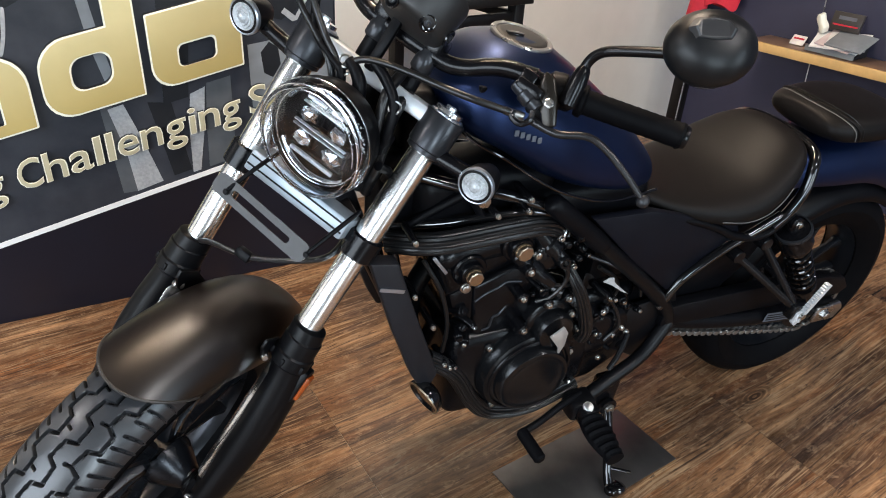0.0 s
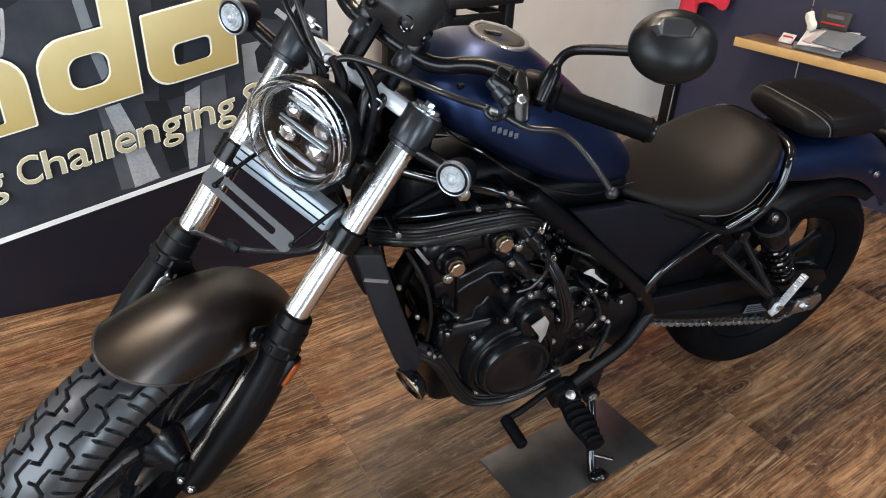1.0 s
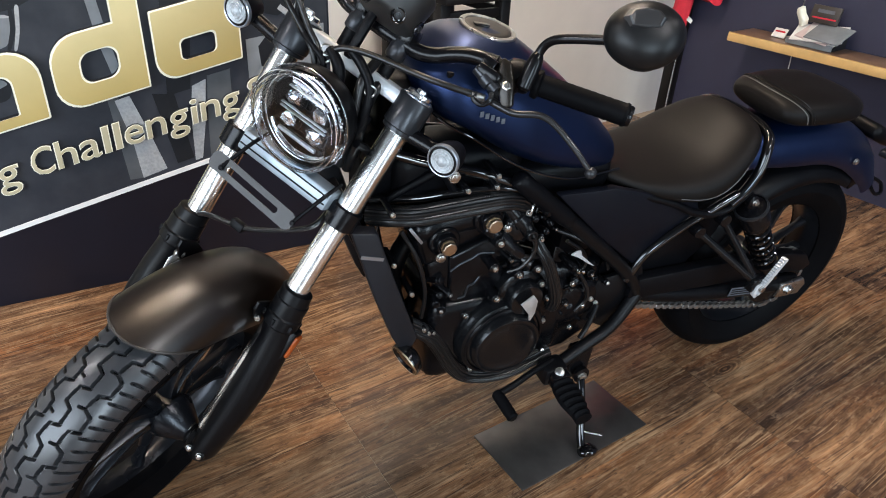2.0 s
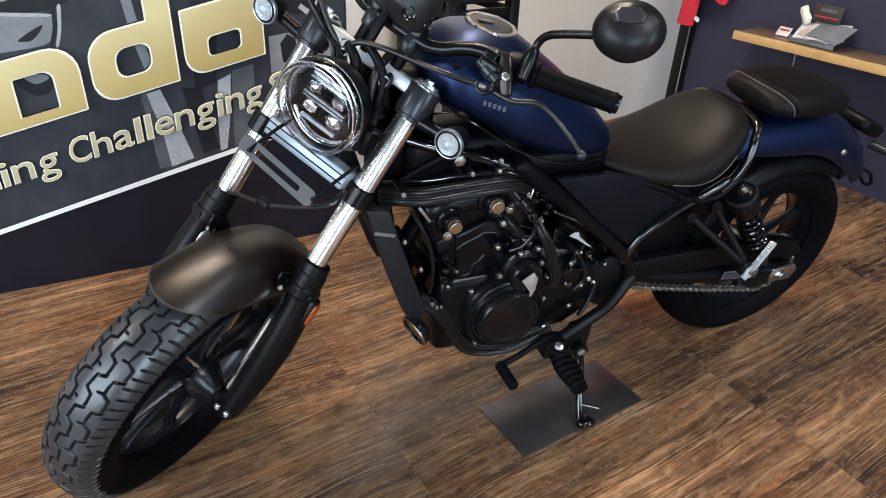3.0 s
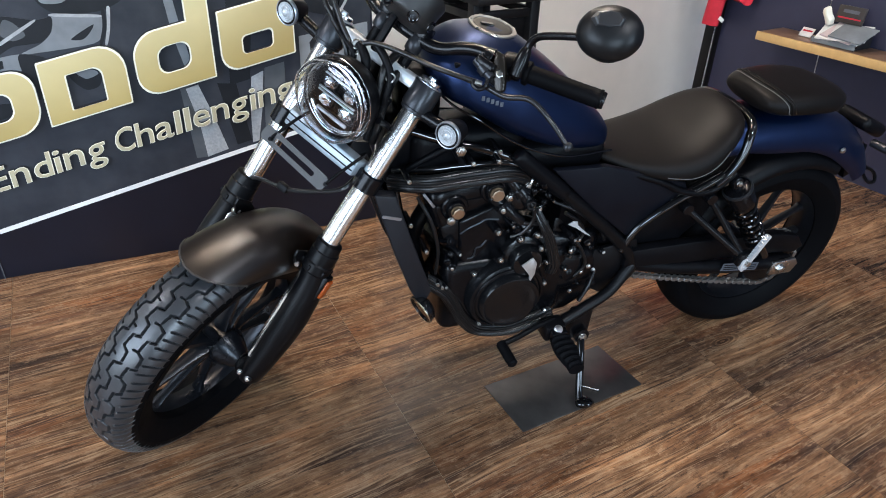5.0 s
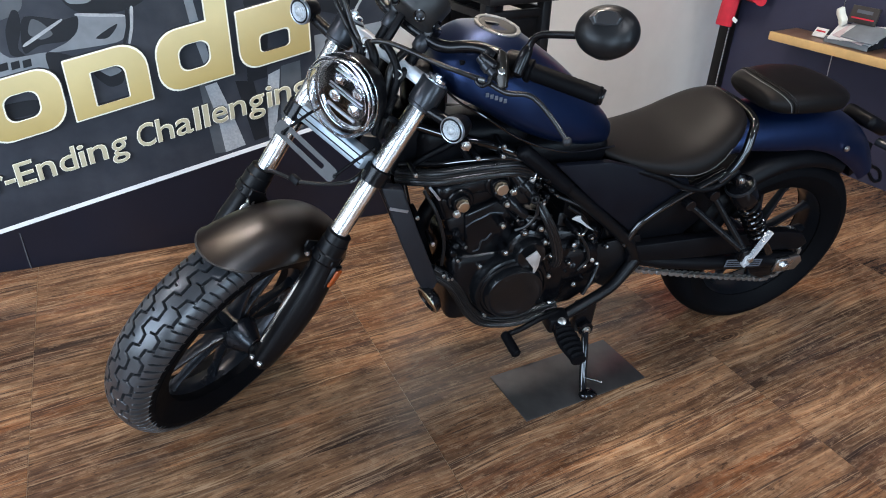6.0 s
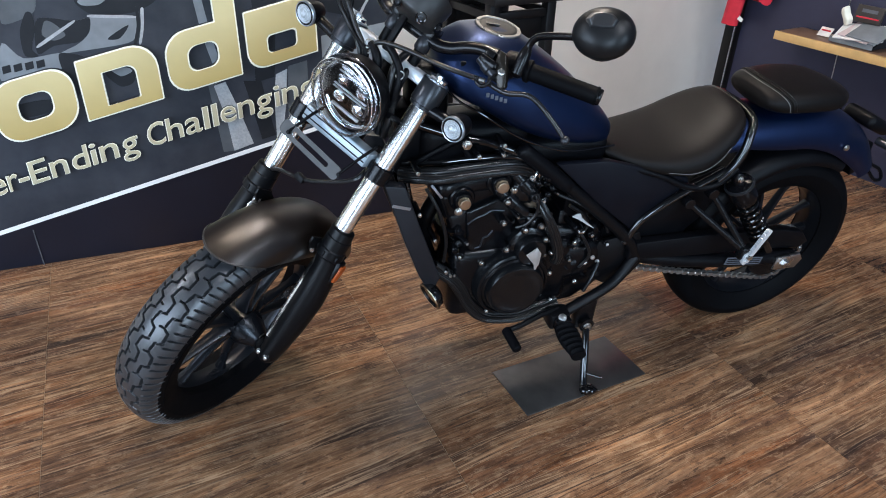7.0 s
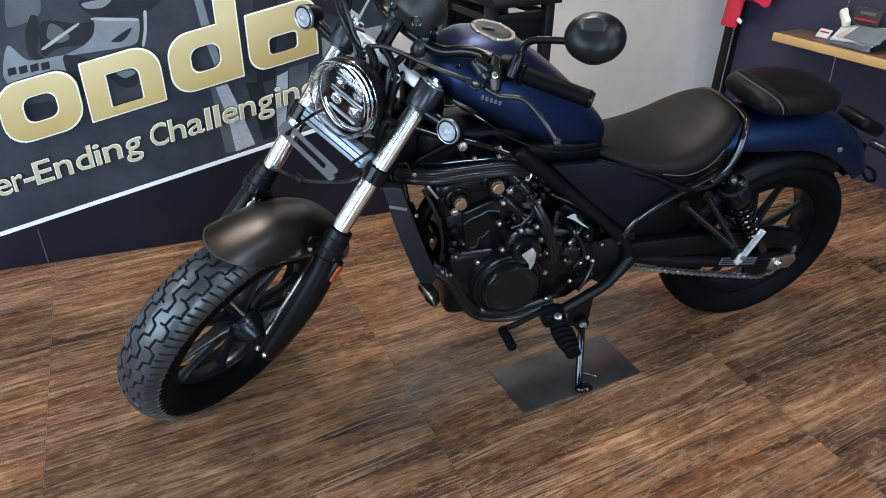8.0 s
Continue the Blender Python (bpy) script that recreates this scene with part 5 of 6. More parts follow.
# ---- seats ----
seat = part("rider_seat", body([
    (0.65, 0.703, 0.688, 0.04, 0.45, 2.4), (0.632, 0.706, 0.672, 0.075, 0.42, 2.6), (0.56, 0.694, 0.65, 0.115, 0.4, 2.9), (0.47, 0.698, 0.63, 0.145, 0.38, 3.0), (0.4, 0.717, 0.63, 0.152, 0.4, 3.0),
    (0.345, 0.75, 0.652, 0.145, 0.45, 2.4), (0.3, 0.776, 0.69, 0.127, 0.42, 2.2), (0.27, 0.783, 0.725, 0.097, 0.42, 2.2), (0.255, 0.775, 0.745, 0.05, 0.5, 2.2)], 5, 40), M_seat, bike, "black vinyl saddle", angle=70)
part("stitching", tube([(0.49, 0.1425, 0.655), (0.43, 0.1515, 0.651), (0.385, 0.153, 0.662), (0.35, 0.148, 0.684), (0.33, 0.143, 0.71)], 0.001, 6, 6), M_thread, seat, "pale stitched seam")
PAD = [
    (0.208, 0.798, 0.776, 0.05, 0.5, 2.3), (0.198, 0.812, 0.763, 0.085, 0.48, 2.5), (0.16, 0.822, 0.754, 0.105, 0.45, 2.8), (0.08, 0.826, 0.752, 0.112, 0.45, 3.0), (0.0, 0.82, 0.752, 0.107, 0.45, 2.9),
    (-0.038, 0.81, 0.758, 0.09, 0.48, 2.6), (-0.064, 0.8, 0.768, 0.06, 0.5, 2.3), (-0.073, 0.79, 0.775, 0.03, 0.5, 2.2)]
pil = part("pillion_seat", body(PAD, 5, 36), M_seat, bike, "black vinyl pillion pad", angle=70)


def pad_line(x0, lift):
    """A line over the pad and down its left side, bowed like its front edge."""
    out = []
    rows_ = sorted(PAD)
    for k in range(-8, 14):
        x = x0 - 0.036 * (abs(k) / 13) ** 1.6
        i = max(j for j in range(len(rows_) - 1) if rows_[j][0] <= x)
        t = (x - rows_[i][0]) / (rows_[i + 1][0] - rows_[i][0])
        top, bot, hw, mid, sq = [p + (q - p) * t for p, q in zip(rows_[i][1:], rows_[i + 1][1:])]
        a = radians(90 - 105 * k / 13)
        ca, sa = math.cos(a), math.sin(a)
        zm = bot + (top - bot) * mid
        y = (hw + lift) * math.copysign(abs(ca) ** (2 / sq), ca)
        z = zm + (top - zm + lift if sa > 0 else zm - bot) * math.copysign(abs(sa) ** (2 / sq), sa)
        out.append((x, y, z))
    return out


part("stitching", tube(pad_line(0.186, 0.0016), 0.0013, 6, 4), M_thread, pil, "pale stitched seam")
part("stitching", tube(pad_line(0.166, 0.0012), 0.0010, 6, 4), M_hose, pil, "dark stitched seam")
part("welt", tube(pad_line(0.176, 0.001), 0.0028, 8, 4), M_seat, pil, "raised welt between the seams")

# ---- rear fender ----
rows = []
path = lerp_rows([(0.30, 0.705, 0.088, 0.05), (0.22, 0.738, 0.092, 0.075), (0.12, 0.748, 0.095, 0.09), (0.0, 0.745, 0.096, 0.095), (-0.1, 0.722, 0.095, 0.1), (-0.18, 0.68, 0.092, 0.1), (-0.24, 0.625, 0.088, 0.09), (-0.285, 0.56, 0.082, 0.07)], 5)
for i, (x, z, hw, dep) in enumerate(path):
    a, b = path[max(i - 1, 0)], path[min(i + 1, len(path) - 1)]
    d = Vector((b[0] - a[0], 0, b[1] - a[1])).normalized()
    nrm = Vector((d.z, 0, -d.x)) if d.z * 0 + d.x > 0 else Vector((-d.z, 0, d.x))
    if nrm.z > 0:
        nrm = -nrm
    o, n_ = [], []
    for k in range(21):
        b_ = radians(-100 + 200 * k / 20)
        y = hw * (abs(math.sin(b_)) ** 0.75) * math.copysign(1, math.sin(b_))
        s_ = (1 - math.cos(b_)) ** 1.1 * dep * 0.86
        p = Vector((x, y, z)) + nrm * s_
        o.append(p)
        n_.append(Vector((p.x, p.y * 0.965, p.z)) + nrm * 0.003)
    rows.append(o + n_[::-1])
rf = part("rear_fender", loft(rows), M_blue, bike, "matte dark blue rear fender", angle=60)
rows = []
for i in range(25):
    a = radians(30 + 88 * i / 24)
    o, n_ = [], []
    for k in range(15):
        b_ = radians(-90 + 180 * k / 14)
        r_ = 0.342 - 0.05 * (1 - math.cos(b_)) ** 1.3
        y = 0.087 * math.copysign(abs(math.sin(b_)) ** 0.8, math.sin(b_))
        o.append((r_ * math.cos(a), y, 0.297 + r_ * math.sin(a)))
        n_.append(((r_ - 0.004) * math.cos(a), y * 0.96, 0.297 + (r_ - 0.004) * math.sin(a)))
    rows.append(o + n_[::-1])
part("inner_fender", loft(rows), M_plastic, rf, "black inner fender", angle=60)
for x, z in ((-0.1, 0.632),):
    part("fender_bolt", hex_bolt((x, 0.097, z + 0.01), (0, 1, 0), 0.007, 0.006, True), M_steel, rf, "zinc bolt")
tail = part("tail_unit", box((-0.25, 0, 0.668), (0.1, 0.11, 0.04), 0.016, 3, rot=pose(0, 0, 0, 0, -24, 0)), M_plastic, bike, "black tail light unit")
tail.data.transform(Matrix.Translation((-0.0, 0, 0.0)))
part("plate_holder", prism([(-0.2, 0.58), (-0.29, 0.6), (-0.3, 0.52), (-0.255, 0.49), (-0.24, 0.53)], 0.05, 0.004), M_plastic, bike, "black plate holder")
part("plate_hook", tube([(-0.27, 0.06, 0.55), (-0.31, 0.065, 0.53), (-0.325, 0.07, 0.5), (-0.30, 0.07, 0.5), (-0.27, 0.062, 0.53)], 0.005, 8, 5), M_plastic, bike, "black wire hook")
for s in (1, -1):
    ri = part("rear_indicator", lathe((-0.28, s * 0.16, 0.63), (-1.28, s * 0.16, 0.63), [(-0.04, 0.012), (-0.036, 0.022), (-0.01, 0.03), (0.012, 0.03), (0.016, 0.024)], 24), M_matte, bike, "round black rear indicator")
    part("indicator_stalk", rod((-0.25, s * 0.06, 0.63), (-0.265, s * 0.15, 0.63), 0.012), M_dark_alu, ri, "grey stalk")

# ---- frame ----
for s in (1, -1):
    ft = part("frame_tube", tube([(0.87, s * 0.112, 0.738), (0.79, s * 0.115, 0.67), (0.7, s * 0.117, 0.592), (0.6, s * 0.118, 0.502), (0.53, s * 0.118, 0.43), (0.5, s * 0.115, 0.37)], 0.016, 14, 5), M_matte, bike, "matte black frame tube")
    part("frame_pad", lathe((0.885, s * 0.113, 0.75), (0.7, s * 0.119, 0.592), [(0, 0.006), (0.002, 0.014), (0.007, 0.018), (0.02, 0.019), (0.16, 0.019), (0.18, 0.017), (0.185, 0.012)], 20), M_plastic, ft, "matte black sleeve")
    part("frame_tube", tube([(1.14, s * 0.035, 0.80), (1.04, s * 0.07, 0.775), (0.95, s * 0.09, 0.755), (0.86, s * 0.1, 0.72)], 0.0105, 12, 5), M_gloss, bike, "gloss black upper rail")
    part("frame_tube", tube([(1.145, s * 0.045, 0.7), (1.06, s * 0.07, 0.707), (1.0, s * 0.082, 0.715), (0.9, s * 0.1, 0.722), (0.83, s * 0.1, 0.7)], 0.0085, 12, 5), M_gloss, bike, "gloss black cross tube")
    part("frame_tube", tube([(1.14, s * 0.05, 0.68), (1.09, s * 0.062, 0.722), (1.02, s * 0.075, 0.765)], 0.008, 10, 4), M_plastic, bike, "matte black brace")
    part("frame_tube", tube([(1.02, s * 0.075, 0.765), (1.0, s * 0.08, 0.73), (0.98, s * 0.083, 0.695)], 0.008, 10, 4), M_plastic, bike, "matte black brace")
    part("frame_tube", tube([(1.14, s * 0.05, 0.672), (1.12, s * 0.06, 0.57), (1.085, s * 0.075, 0.46), (1.04, s * 0.08, 0.37)], 0.0095, 12, 5), M_gloss, bike, "gloss black down tube")
    part("pivot_plate", prism([(0.62, 0.44), (0.5, 0.455), (0.46, 0.36), (0.5, 0.3), (0.56, 0.28), (0.64, 0.33)], 0.014, 0.004), M_matte, ft, "black pivot plate").data.transform(Matrix.Translation((0, s * 0.105, 0)))
    part("rear_frame", tube([(0.66, s * 0.1, 0.685), (0.5, s * 0.122, 0.638), (0.42, s * 0.132, 0.602), (0.34, s * 0.135, 0.596), (0.28, s * 0.133, 0.64)], 0.009, 12, 6), M_plastic, bike, "matte black seat rail")
    part("rear_frame", tube([(0.335, s * 0.138, 0.615), (0.303, s * 0.137, 0.645), (0.277, s * 0.132, 0.69), (0.264, s * 0.12, 0.73), (0.25, s * 0.1, 0.752), (0.24, s * 0.06, 0.76), (0.236, 0, 0.762)], 0.0112, 16, 6), M_gloss, bike, "gloss black rear loop")
    part("seat_stay", tube([(0.553, s * 0.123, 0.436), (0.527, s * 0.125, 0.496), (0.494, s * 0.127, 0.53), (0.43, s * 0.129, 0.574), (0.37, s * 0.132, 0.607), (0.315, s * 0.134, 0.638)], 0.0095, 16, 6), M_gloss, bike, "gloss black frame stay")
    sc = part("side_cover", prism([(0.79, 0.70), (0.65, 0.695), (0.41, 0.62), (0.4, 0.6), (0.48, 0.545), (0.54, 0.475), (0.66, 0.575)], 0.02, 0.006), M_side, bike, "blue-black plastic side cover")
    sc.data.transform(Matrix.Translation((0, s * 0.112, 0)))
    sh = s * 0.135
    shock = part("shock_absorber", rod((0.262, sh, 0.6), (0.06, sh, 0.34), 0.012), M_gloss, bike, "black rear shock absorber")
    p0 = Vector((0.258, sh, 0.594))
    d = (Vector((0.075, sh, 0.345)) - p0).normalized()
    part("shock_eye", lathe((0.277, sh - 0.018, 0.62), (0.277, sh + 0.02, 0.62), [(0, 0.012), (0.002, 0.014), (0.034, 0.014), (0.036, 0.01), (0.036, 0.006)], 20), M_satin, shock, "black shock eye")
    part("eye_bolt", hex_bolt((0.277, sh + s * 0.019, 0.62), (0, s, 0), 0.007, 0.007), M_steel, shock, "zinc bolt")
    part("shock_head", lathe(p0, p0 + d, [(-0.02, 0.01), (-0.016, 0.013), (-0.002, 0.014), (0.0, 0.029), (0.002, 0.0345), (0.006, 0.0365), (0.05, 0.037), (0.052, 0.034), (0.056, 0.033), (0.066, 0.032), (0.068, 0.028)], 32), M_satin, shock, "black upper spring cup")
    part("cup_ring", lathe(p0 - d * 0.001, p0 + d, [(0, 0.0335), (0.001, 0.0375), (0.005, 0.0385), (0.008, 0.0385), (0.009, 0.036)], 32, caps=False), M_dark_alu, shock, "grey rim of the spring cup")
    coil = []
    side, up_ = Vector((0, 1, 0)), d.cross(Vector((0, 1, 0)))
    for k in range(0, 7 * 16 + 1):
        a = 2 * math.pi * k / 16
        coil.append(p0 + d * (0.068 + 0.16 * k / 112) + (side * math.cos(a) + up_ * math.sin(a)) * 0.0255)
    part("spring", tube(coil, 0.0052, 8, 1), M_gloss, shock, "gloss black coil spring")
    part("shock_foot", lathe(p0 + d * 0.23, p0 + d, [(0, 0.029), (0.008, 0.029), (0.012, 0.02), (0.04, 0.018)], 24), M_satin, shock)
    hp = Vector((0.215, s * 0.2, 0.41))
    hang = part("peg_hanger", merge(rod((0.395, s * 0.13, 0.55), hp, 0.0095), rod((0.335, s * 0.135, 0.575), hp, 0.009), box(hp, (0.045, 0.026, 0.04), 0.006)), M_cover, bike, "satin black pillion peg hanger")
    for q in ((0.395, 0.13, 0.55), (0.335, 0.135, 0.575)):
        part("hanger_eye", rod((q[0], s * (q[1] - 0.012), q[2]), (q[0], s * (q[1] + 0.014), q[2]), 0.015), M_satin, hang)
    rp = []
    e0, e1 = hp + Vector((0.004, s * 0.016, -0.022)), hp + Vector((-0.03, s * 0.022, 0.084))
    dd = (e1 - e0).normalized()
    nn = Vector((0, 1, 0)).cross(dd).normalized()
    for k in range(33):
        c = e0 + (e1 - e0) * k / 32
        h = 0.0045 + (0.003 if k % 2 else 0)
        rp.append([c + nn * h + Vector((0, 0.006, 0)), c - nn * 0.0055 + Vector((0, 0.006, 0)), c - nn * 0.0055 - Vector((0, 0.006, 0)), c + nn * h - Vector((0, 0.006, 0))])
    part("pillion_peg", loft(rp), M_alu_peg, hang, "folded bare aluminium pillion peg", smooth=False)
    part("peg_clevis", prism([(0.016, -0.024), (0.012, 0.002), (-0.006, 0.01), (-0.015, 0.0), (-0.003, -0.024), (0.007, -0.034)], 0.012, 0.002), M_alu_peg, hang, "bare aluminium peg clevis").data.transform(Matrix.Translation(hp + Vector((0, s * 0.014, 0))))
    part("peg_pin", hex_bolt(hp + Vector((0.0, s * 0.02, -0.004)), (0, s, 0), 0.008, 0.006, True), M_steel, hang)
    sa = part("swing_arm", tube([(0.56, s * 0.085, 0.385), (0.4, s * 0.105, 0.345), (0.2, s * 0.118, 0.315), (0.0, s * 0.122, 0.297), (-0.05, s * 0.122, 0.293)], 0.022, 12, 6), M_plastic, bike, "matte black swing arm")
    part("adjuster_plate", prism([(0.03, 0.272), (0.028, 0.318), (-0.05, 0.322), (-0.065, 0.3), (-0.05, 0.27)], 0.012, 0.003), M_steel if s > 0 else M_satin, sa, "bare metal chain adjuster").data.transform(Matrix.Translation((0, s * 0.146, 0)))
    part("axle_end", hex_bolt((0.0, s * 0.152, 0.297), (0, s, 0), 0.012, 0.012), M_steel, sa, "zinc axle nut")
part("chain_guard", prism([(0.53, 0.43), (0.3, 0.425), (0.1, 0.41), (0.02, 0.402), (-0.05, 0.385), (-0.085, 0.345), (-0.06, 0.325), (0.0, 0.335), (0.3, 0.355), (0.53, 0.375)], 0.03, 0.005), M_plastic, bike, "black chain guard").data.transform(Matrix.Translation((0, 0.113, 0)))
part("splash_guard", prism([(0.52, 0.45), (0.46, 0.52), (0.36, 0.59), (0.28, 0.62), (0.27, 0.54), (0.3, 0.47), (0.34, 0.43), (0.36, 0.39), (0.52, 0.38)], 0.012, 0.004), M_plastic, bike, "black splash guard ahead of the rear wheel").data.transform(Matrix.Translation((0, 0.088, 0)))
part("warning_label", box((0.143, 0.142, 0.32), (0.13, 0.001, 0.026), rot=Matrix.Rotation(radians(-8), 4, "Y")), M_decal, bike, "small grey label")
for k in range(3):
    part("label_bar", box((0.143, 0.1428, 0.313 + 0.007 * k), (0.118, 0.0008, 0.003), rot=Matrix.Rotation(radians(-8), 4, "Y")), M_plastic, bpy.data.objects["warning_label"])

# chain and sprockets
sprocket = lathe((0, 0.098, 0.297), (0, 0.2, 0.297), [(0, 0.02), (0.0, 0.082), (0.003, 0.084), (0.007, 0.084), (0.008, 0.082), (0.008, 0.02)], 42)
part("rear_sprocket", sprocket, M_satin, rear_wheel, "dark rear sprocket")
chain = bmesh.new()
CY, FX, FZ = 0.1, 0.575, 0.385
pts = []
r1, r2 = 0.093, 0.034
for k in range(50):
    t = k / 49
    pts.append((FX + (0.01 - FX) * t, FZ - r2 + (0.297 - r1 - FZ + r2) * t - 0.005 * math.sin(math.pi * t)))
for k in range(1, 17):
    a = radians(-90 - 180 * k / 17)
    pts.append((0.0 + r1 * math.cos(a), 0.297 + r1 * math.sin(a)))
for k in range(34):
    t = k / 33
    pts.append((0.0 + FX * t, 0.297 + r1 + (FZ + r2 - 0.297 - r1) * t))
for i in range(len(pts) - 1):
    (x0, z0), (x1, z1) = pts[i], pts[i + 1]
    a = math.atan2(z1 - z0, x1 - x0)
    L_ = math.hypot(x1 - x0, z1 - z0)
    for dy in (-0.006, 0.006):
        chain = merge(chain, box(((x0 + x1) / 2, CY + dy + (0.002 if i % 2 else -0.002), (z0 + z1) / 2), (L_ * 1.0, 0.0022, 0.0115), rot=Matrix.Rotation(-a, 4, "Y")))
    chain = merge(chain, rod((x0, CY - 0.009, z0), (x0, CY + 0.009, z0), 0.0042, seg=8))
part("drive_chain", chain, M_chain, bike, "oiled steel drive chain", smooth=False)

# ---- engine ----
crank = part("engine", merge(box((0.86, 0, 0.36), (0.34, 0.24, 0.22), 0.03, 3), box((0.7, 0, 0.40), (0.2, 0.2, 0.2), 0.03, 3)), M_engine, bike, "black painted twin-cylinder engine")
CD = Matrix.Rotation(radians(18), 4, "Y")
part("cylinder_block", box((0.94, 0, 0.52), (0.17, 0.20, 0.16), 0.012, 2, rot=None), M_engine, crank, "black cylinder block").data.transform(Matrix.Translation((0.94, 0, 0.52)) @ CD @ Matrix.Translation((-0.94, 0, -0.52)))
part("cylinder_head", box((0.965, 0, 0.62), (0.2, 0.19, 0.09), 0.02, 3), M_engine, crank, "black cylinder head").data.transform(Matrix.Translation((0.965, 0, 0.62)) @ CD @ Matrix.Translation((-0.965, 0, -0.62)))
part("head_cover", body([(1.075, 0.655, 0.63, 0.06, 0.5, 2.6), (1.06, 0.672, 0.61, 0.1, 0.5, 2.8), (0.97, 0.69, 0.61, 0.098, 0.5, 3.0), (0.88, 0.69, 0.625, 0.1, 0.5, 2.8), (0.865, 0.68, 0.64, 0.06, 0.5, 2.4)], 3, 24), M_engine, crank, "black cam cover")
part("cylinder_side", prism([(1.0, 0.585), (0.99, 0.47), (0.96, 0.44), (0.90, 0.44), (0.87, 0.5), (0.865, 0.6), (0.92, 0.615)], 0.02, 0.009, 3), M_engine, crank, "black cylinder casting").data.transform(Matrix.Translation((0, 0.098, 0)))
part("casting_rib", tube([(0.994, 0.1075, 0.55), (0.976, 0.1085, 0.564), (0.952, 0.109, 0.574), (0.934, 0.109, 0.583), (0.904, 0.109, 0.578)], 0.0024, 8, 6), M_dark_alu, crank, "raised casting edge")
part("casting_rib", tube([(0.97, 0.1075, 0.474), (0.956, 0.109, 0.479), (0.951, 0.109, 0.502), (0.939, 0.109, 0.507), (0.927, 0.1085, 0.522)], 0.0022, 8, 6), M_dark_alu, crank, "raised casting edge")
for k in range(4):
    part("cooling_fin", prism([(1.012 - 0.005 * k, 0.60 - 0.03 * k), (0.88, 0.61 - 0.03 * k), (0.88, 0.604 - 0.03 * k), (1.012 - 0.005 * k, 0.594 - 0.03 * k)], 0.19), M_engine, crank)
# round generator cover and smaller cover
cov = part("generator_cover", lathe((0.868, 0.115, 0.364), (0.868, 0.2, 0.364), [(0, 0.104), (0.012, 0.104), (0.018, 0.1), (0.03, 0.097), (0.034, 0.09), (0.036, 0.08), (0.05, 0.0775), (0.056, 0.074), (0.0575, 0.068), (0.0545, 0.06), (0.0535, 0.045), (0.0535, 0.02), (0.0535, 0.002)], 56), M_cover, crank, "round black generator cover")
part("cover_ring", tube([(0.868 + 0.089 * math.cos(t), 0.151, 0.364 + 0.089 * math.sin(t)) for t in [2 * math.pi * i / 32 for i in range(32)]], 0.003, 8, 2, close=True), M_satin, cov)
for a in (40, 75, 105, 140, 178, 215, 250, 300):
    r_ = 0.112
    p = (0.868 + r_ * math.cos(radians(a)), 0.118, 0.364 + r_ * math.sin(radians(a)))
    part("cover_boss", rod((p[0], 0.1, p[2]), (p[0], 0.124, p[2]), 0.011), M_engine, cov)
    part("cover_bolt", hex_bolt((p[0], 0.124, p[2]), (0, 1, 0), 0.005, 0.006, True), M_steel, cov, "zinc bolt")
st = part("starter_cover", lathe((0.833, 0.1, 0.472), (0.833, 0.2, 0.472), [(0, 0.056), (0.026, 0.056), (0.03, 0.05), (0.032, 0.041), (0.05, 0.04), (0.056, 0.036), (0.054, 0.03), (0.054, 0.002)], 40), M_cover, crank, "small round black cover")
part("badge_plate", prism([(0.854, 0.476), (0.827, 0.495), (0.815, 0.477), (0.816, 0.4445), (0.827, 0.417), (0.829, 0.441)], 0.004, 0.0008), plain("badge_silver", (0.5, 0.48, 0.46), 0.3, 0.6), crank, "small silver plate").data.transform(Matrix.Translation((0, 0.166, 0)))
for x, z in ((0.897, 0.48), (0.911, 0.623), (0.854, 0.533), (0.812, 0.539), (0.795, 0.496), (0.914, 0.563), (0.77, 0.45)):
    part("engine_bolt", merge(rod((x, 0.1, z), (x, 0.14, z), 0.011), ), M_engine, crank)
    part("bolt_head", hex_bolt((x, 0.14, z), (0, 1, 0), 0.005, 0.006, True), M_steel, crank, "zinc bolt")
for i, (x, z, q) in enumerate(((1.012, 0.622, 0.0145), (0.922, 0.657, 0.0155))):
    c = part("head_flange", lathe((x, 0.06, z), (x, 0.2, z), [(0, 0.032), (0.044, 0.032), (0.047, 0.029), (0.047, 0.023), (0.054, 0.022), (0.057, 0.02), (0.057, 0.005)], 28), M_engine, crank, "black round head boss")
    part("head_plug", lathe((x, 0.118, z), (x, 0.2, z), [(0, q + 0.001), (0.004, q + 0.001), (0.004, q), (0.012, q), (0.0135, q - 0.002)], 8), M_gold, c, "brassy head plug", smooth=False)
    part("plug_bolt", hex_bolt((x + 0.012 - 0.045 * i, 0.117, z - 0.024 + 0.008 * i), (0, 1, 0), 0.008, 0.008, True), M_steel, c, "zinc bolt")
# throttle body and hoses on the side of the head
part("throttle_body", merge(lathe((0.89, 0.1, 0.682), (0.822, 0.13, 0.605), [(0, 0.012), (0.004, 0.016), (0.03, 0.016), (0.034, 0.02), (0.05, 0.02), (0.054, 0.015), (0.09, 0.014), (0.096, 0.01)], 20), lathe((0.932, 0.11, 0.647), (0.85, 0.135, 0.574), [(0, 0.01), (0.003, 0.013), (0.03, 0.013), (0.032, 0.018), (0.06, 0.018), (0.064, 0.013), (0.1, 0.013), (0.106, 0.009)], 20), box((0.865, 0.1, 0.63), (0.06, 0.05, 0.06), 0.012, 3), rod((0.87, 0.07, 0.56), (0.82, 0.13, 0.548), 0.018)), M_cover, crank, "dark cast throttle body")
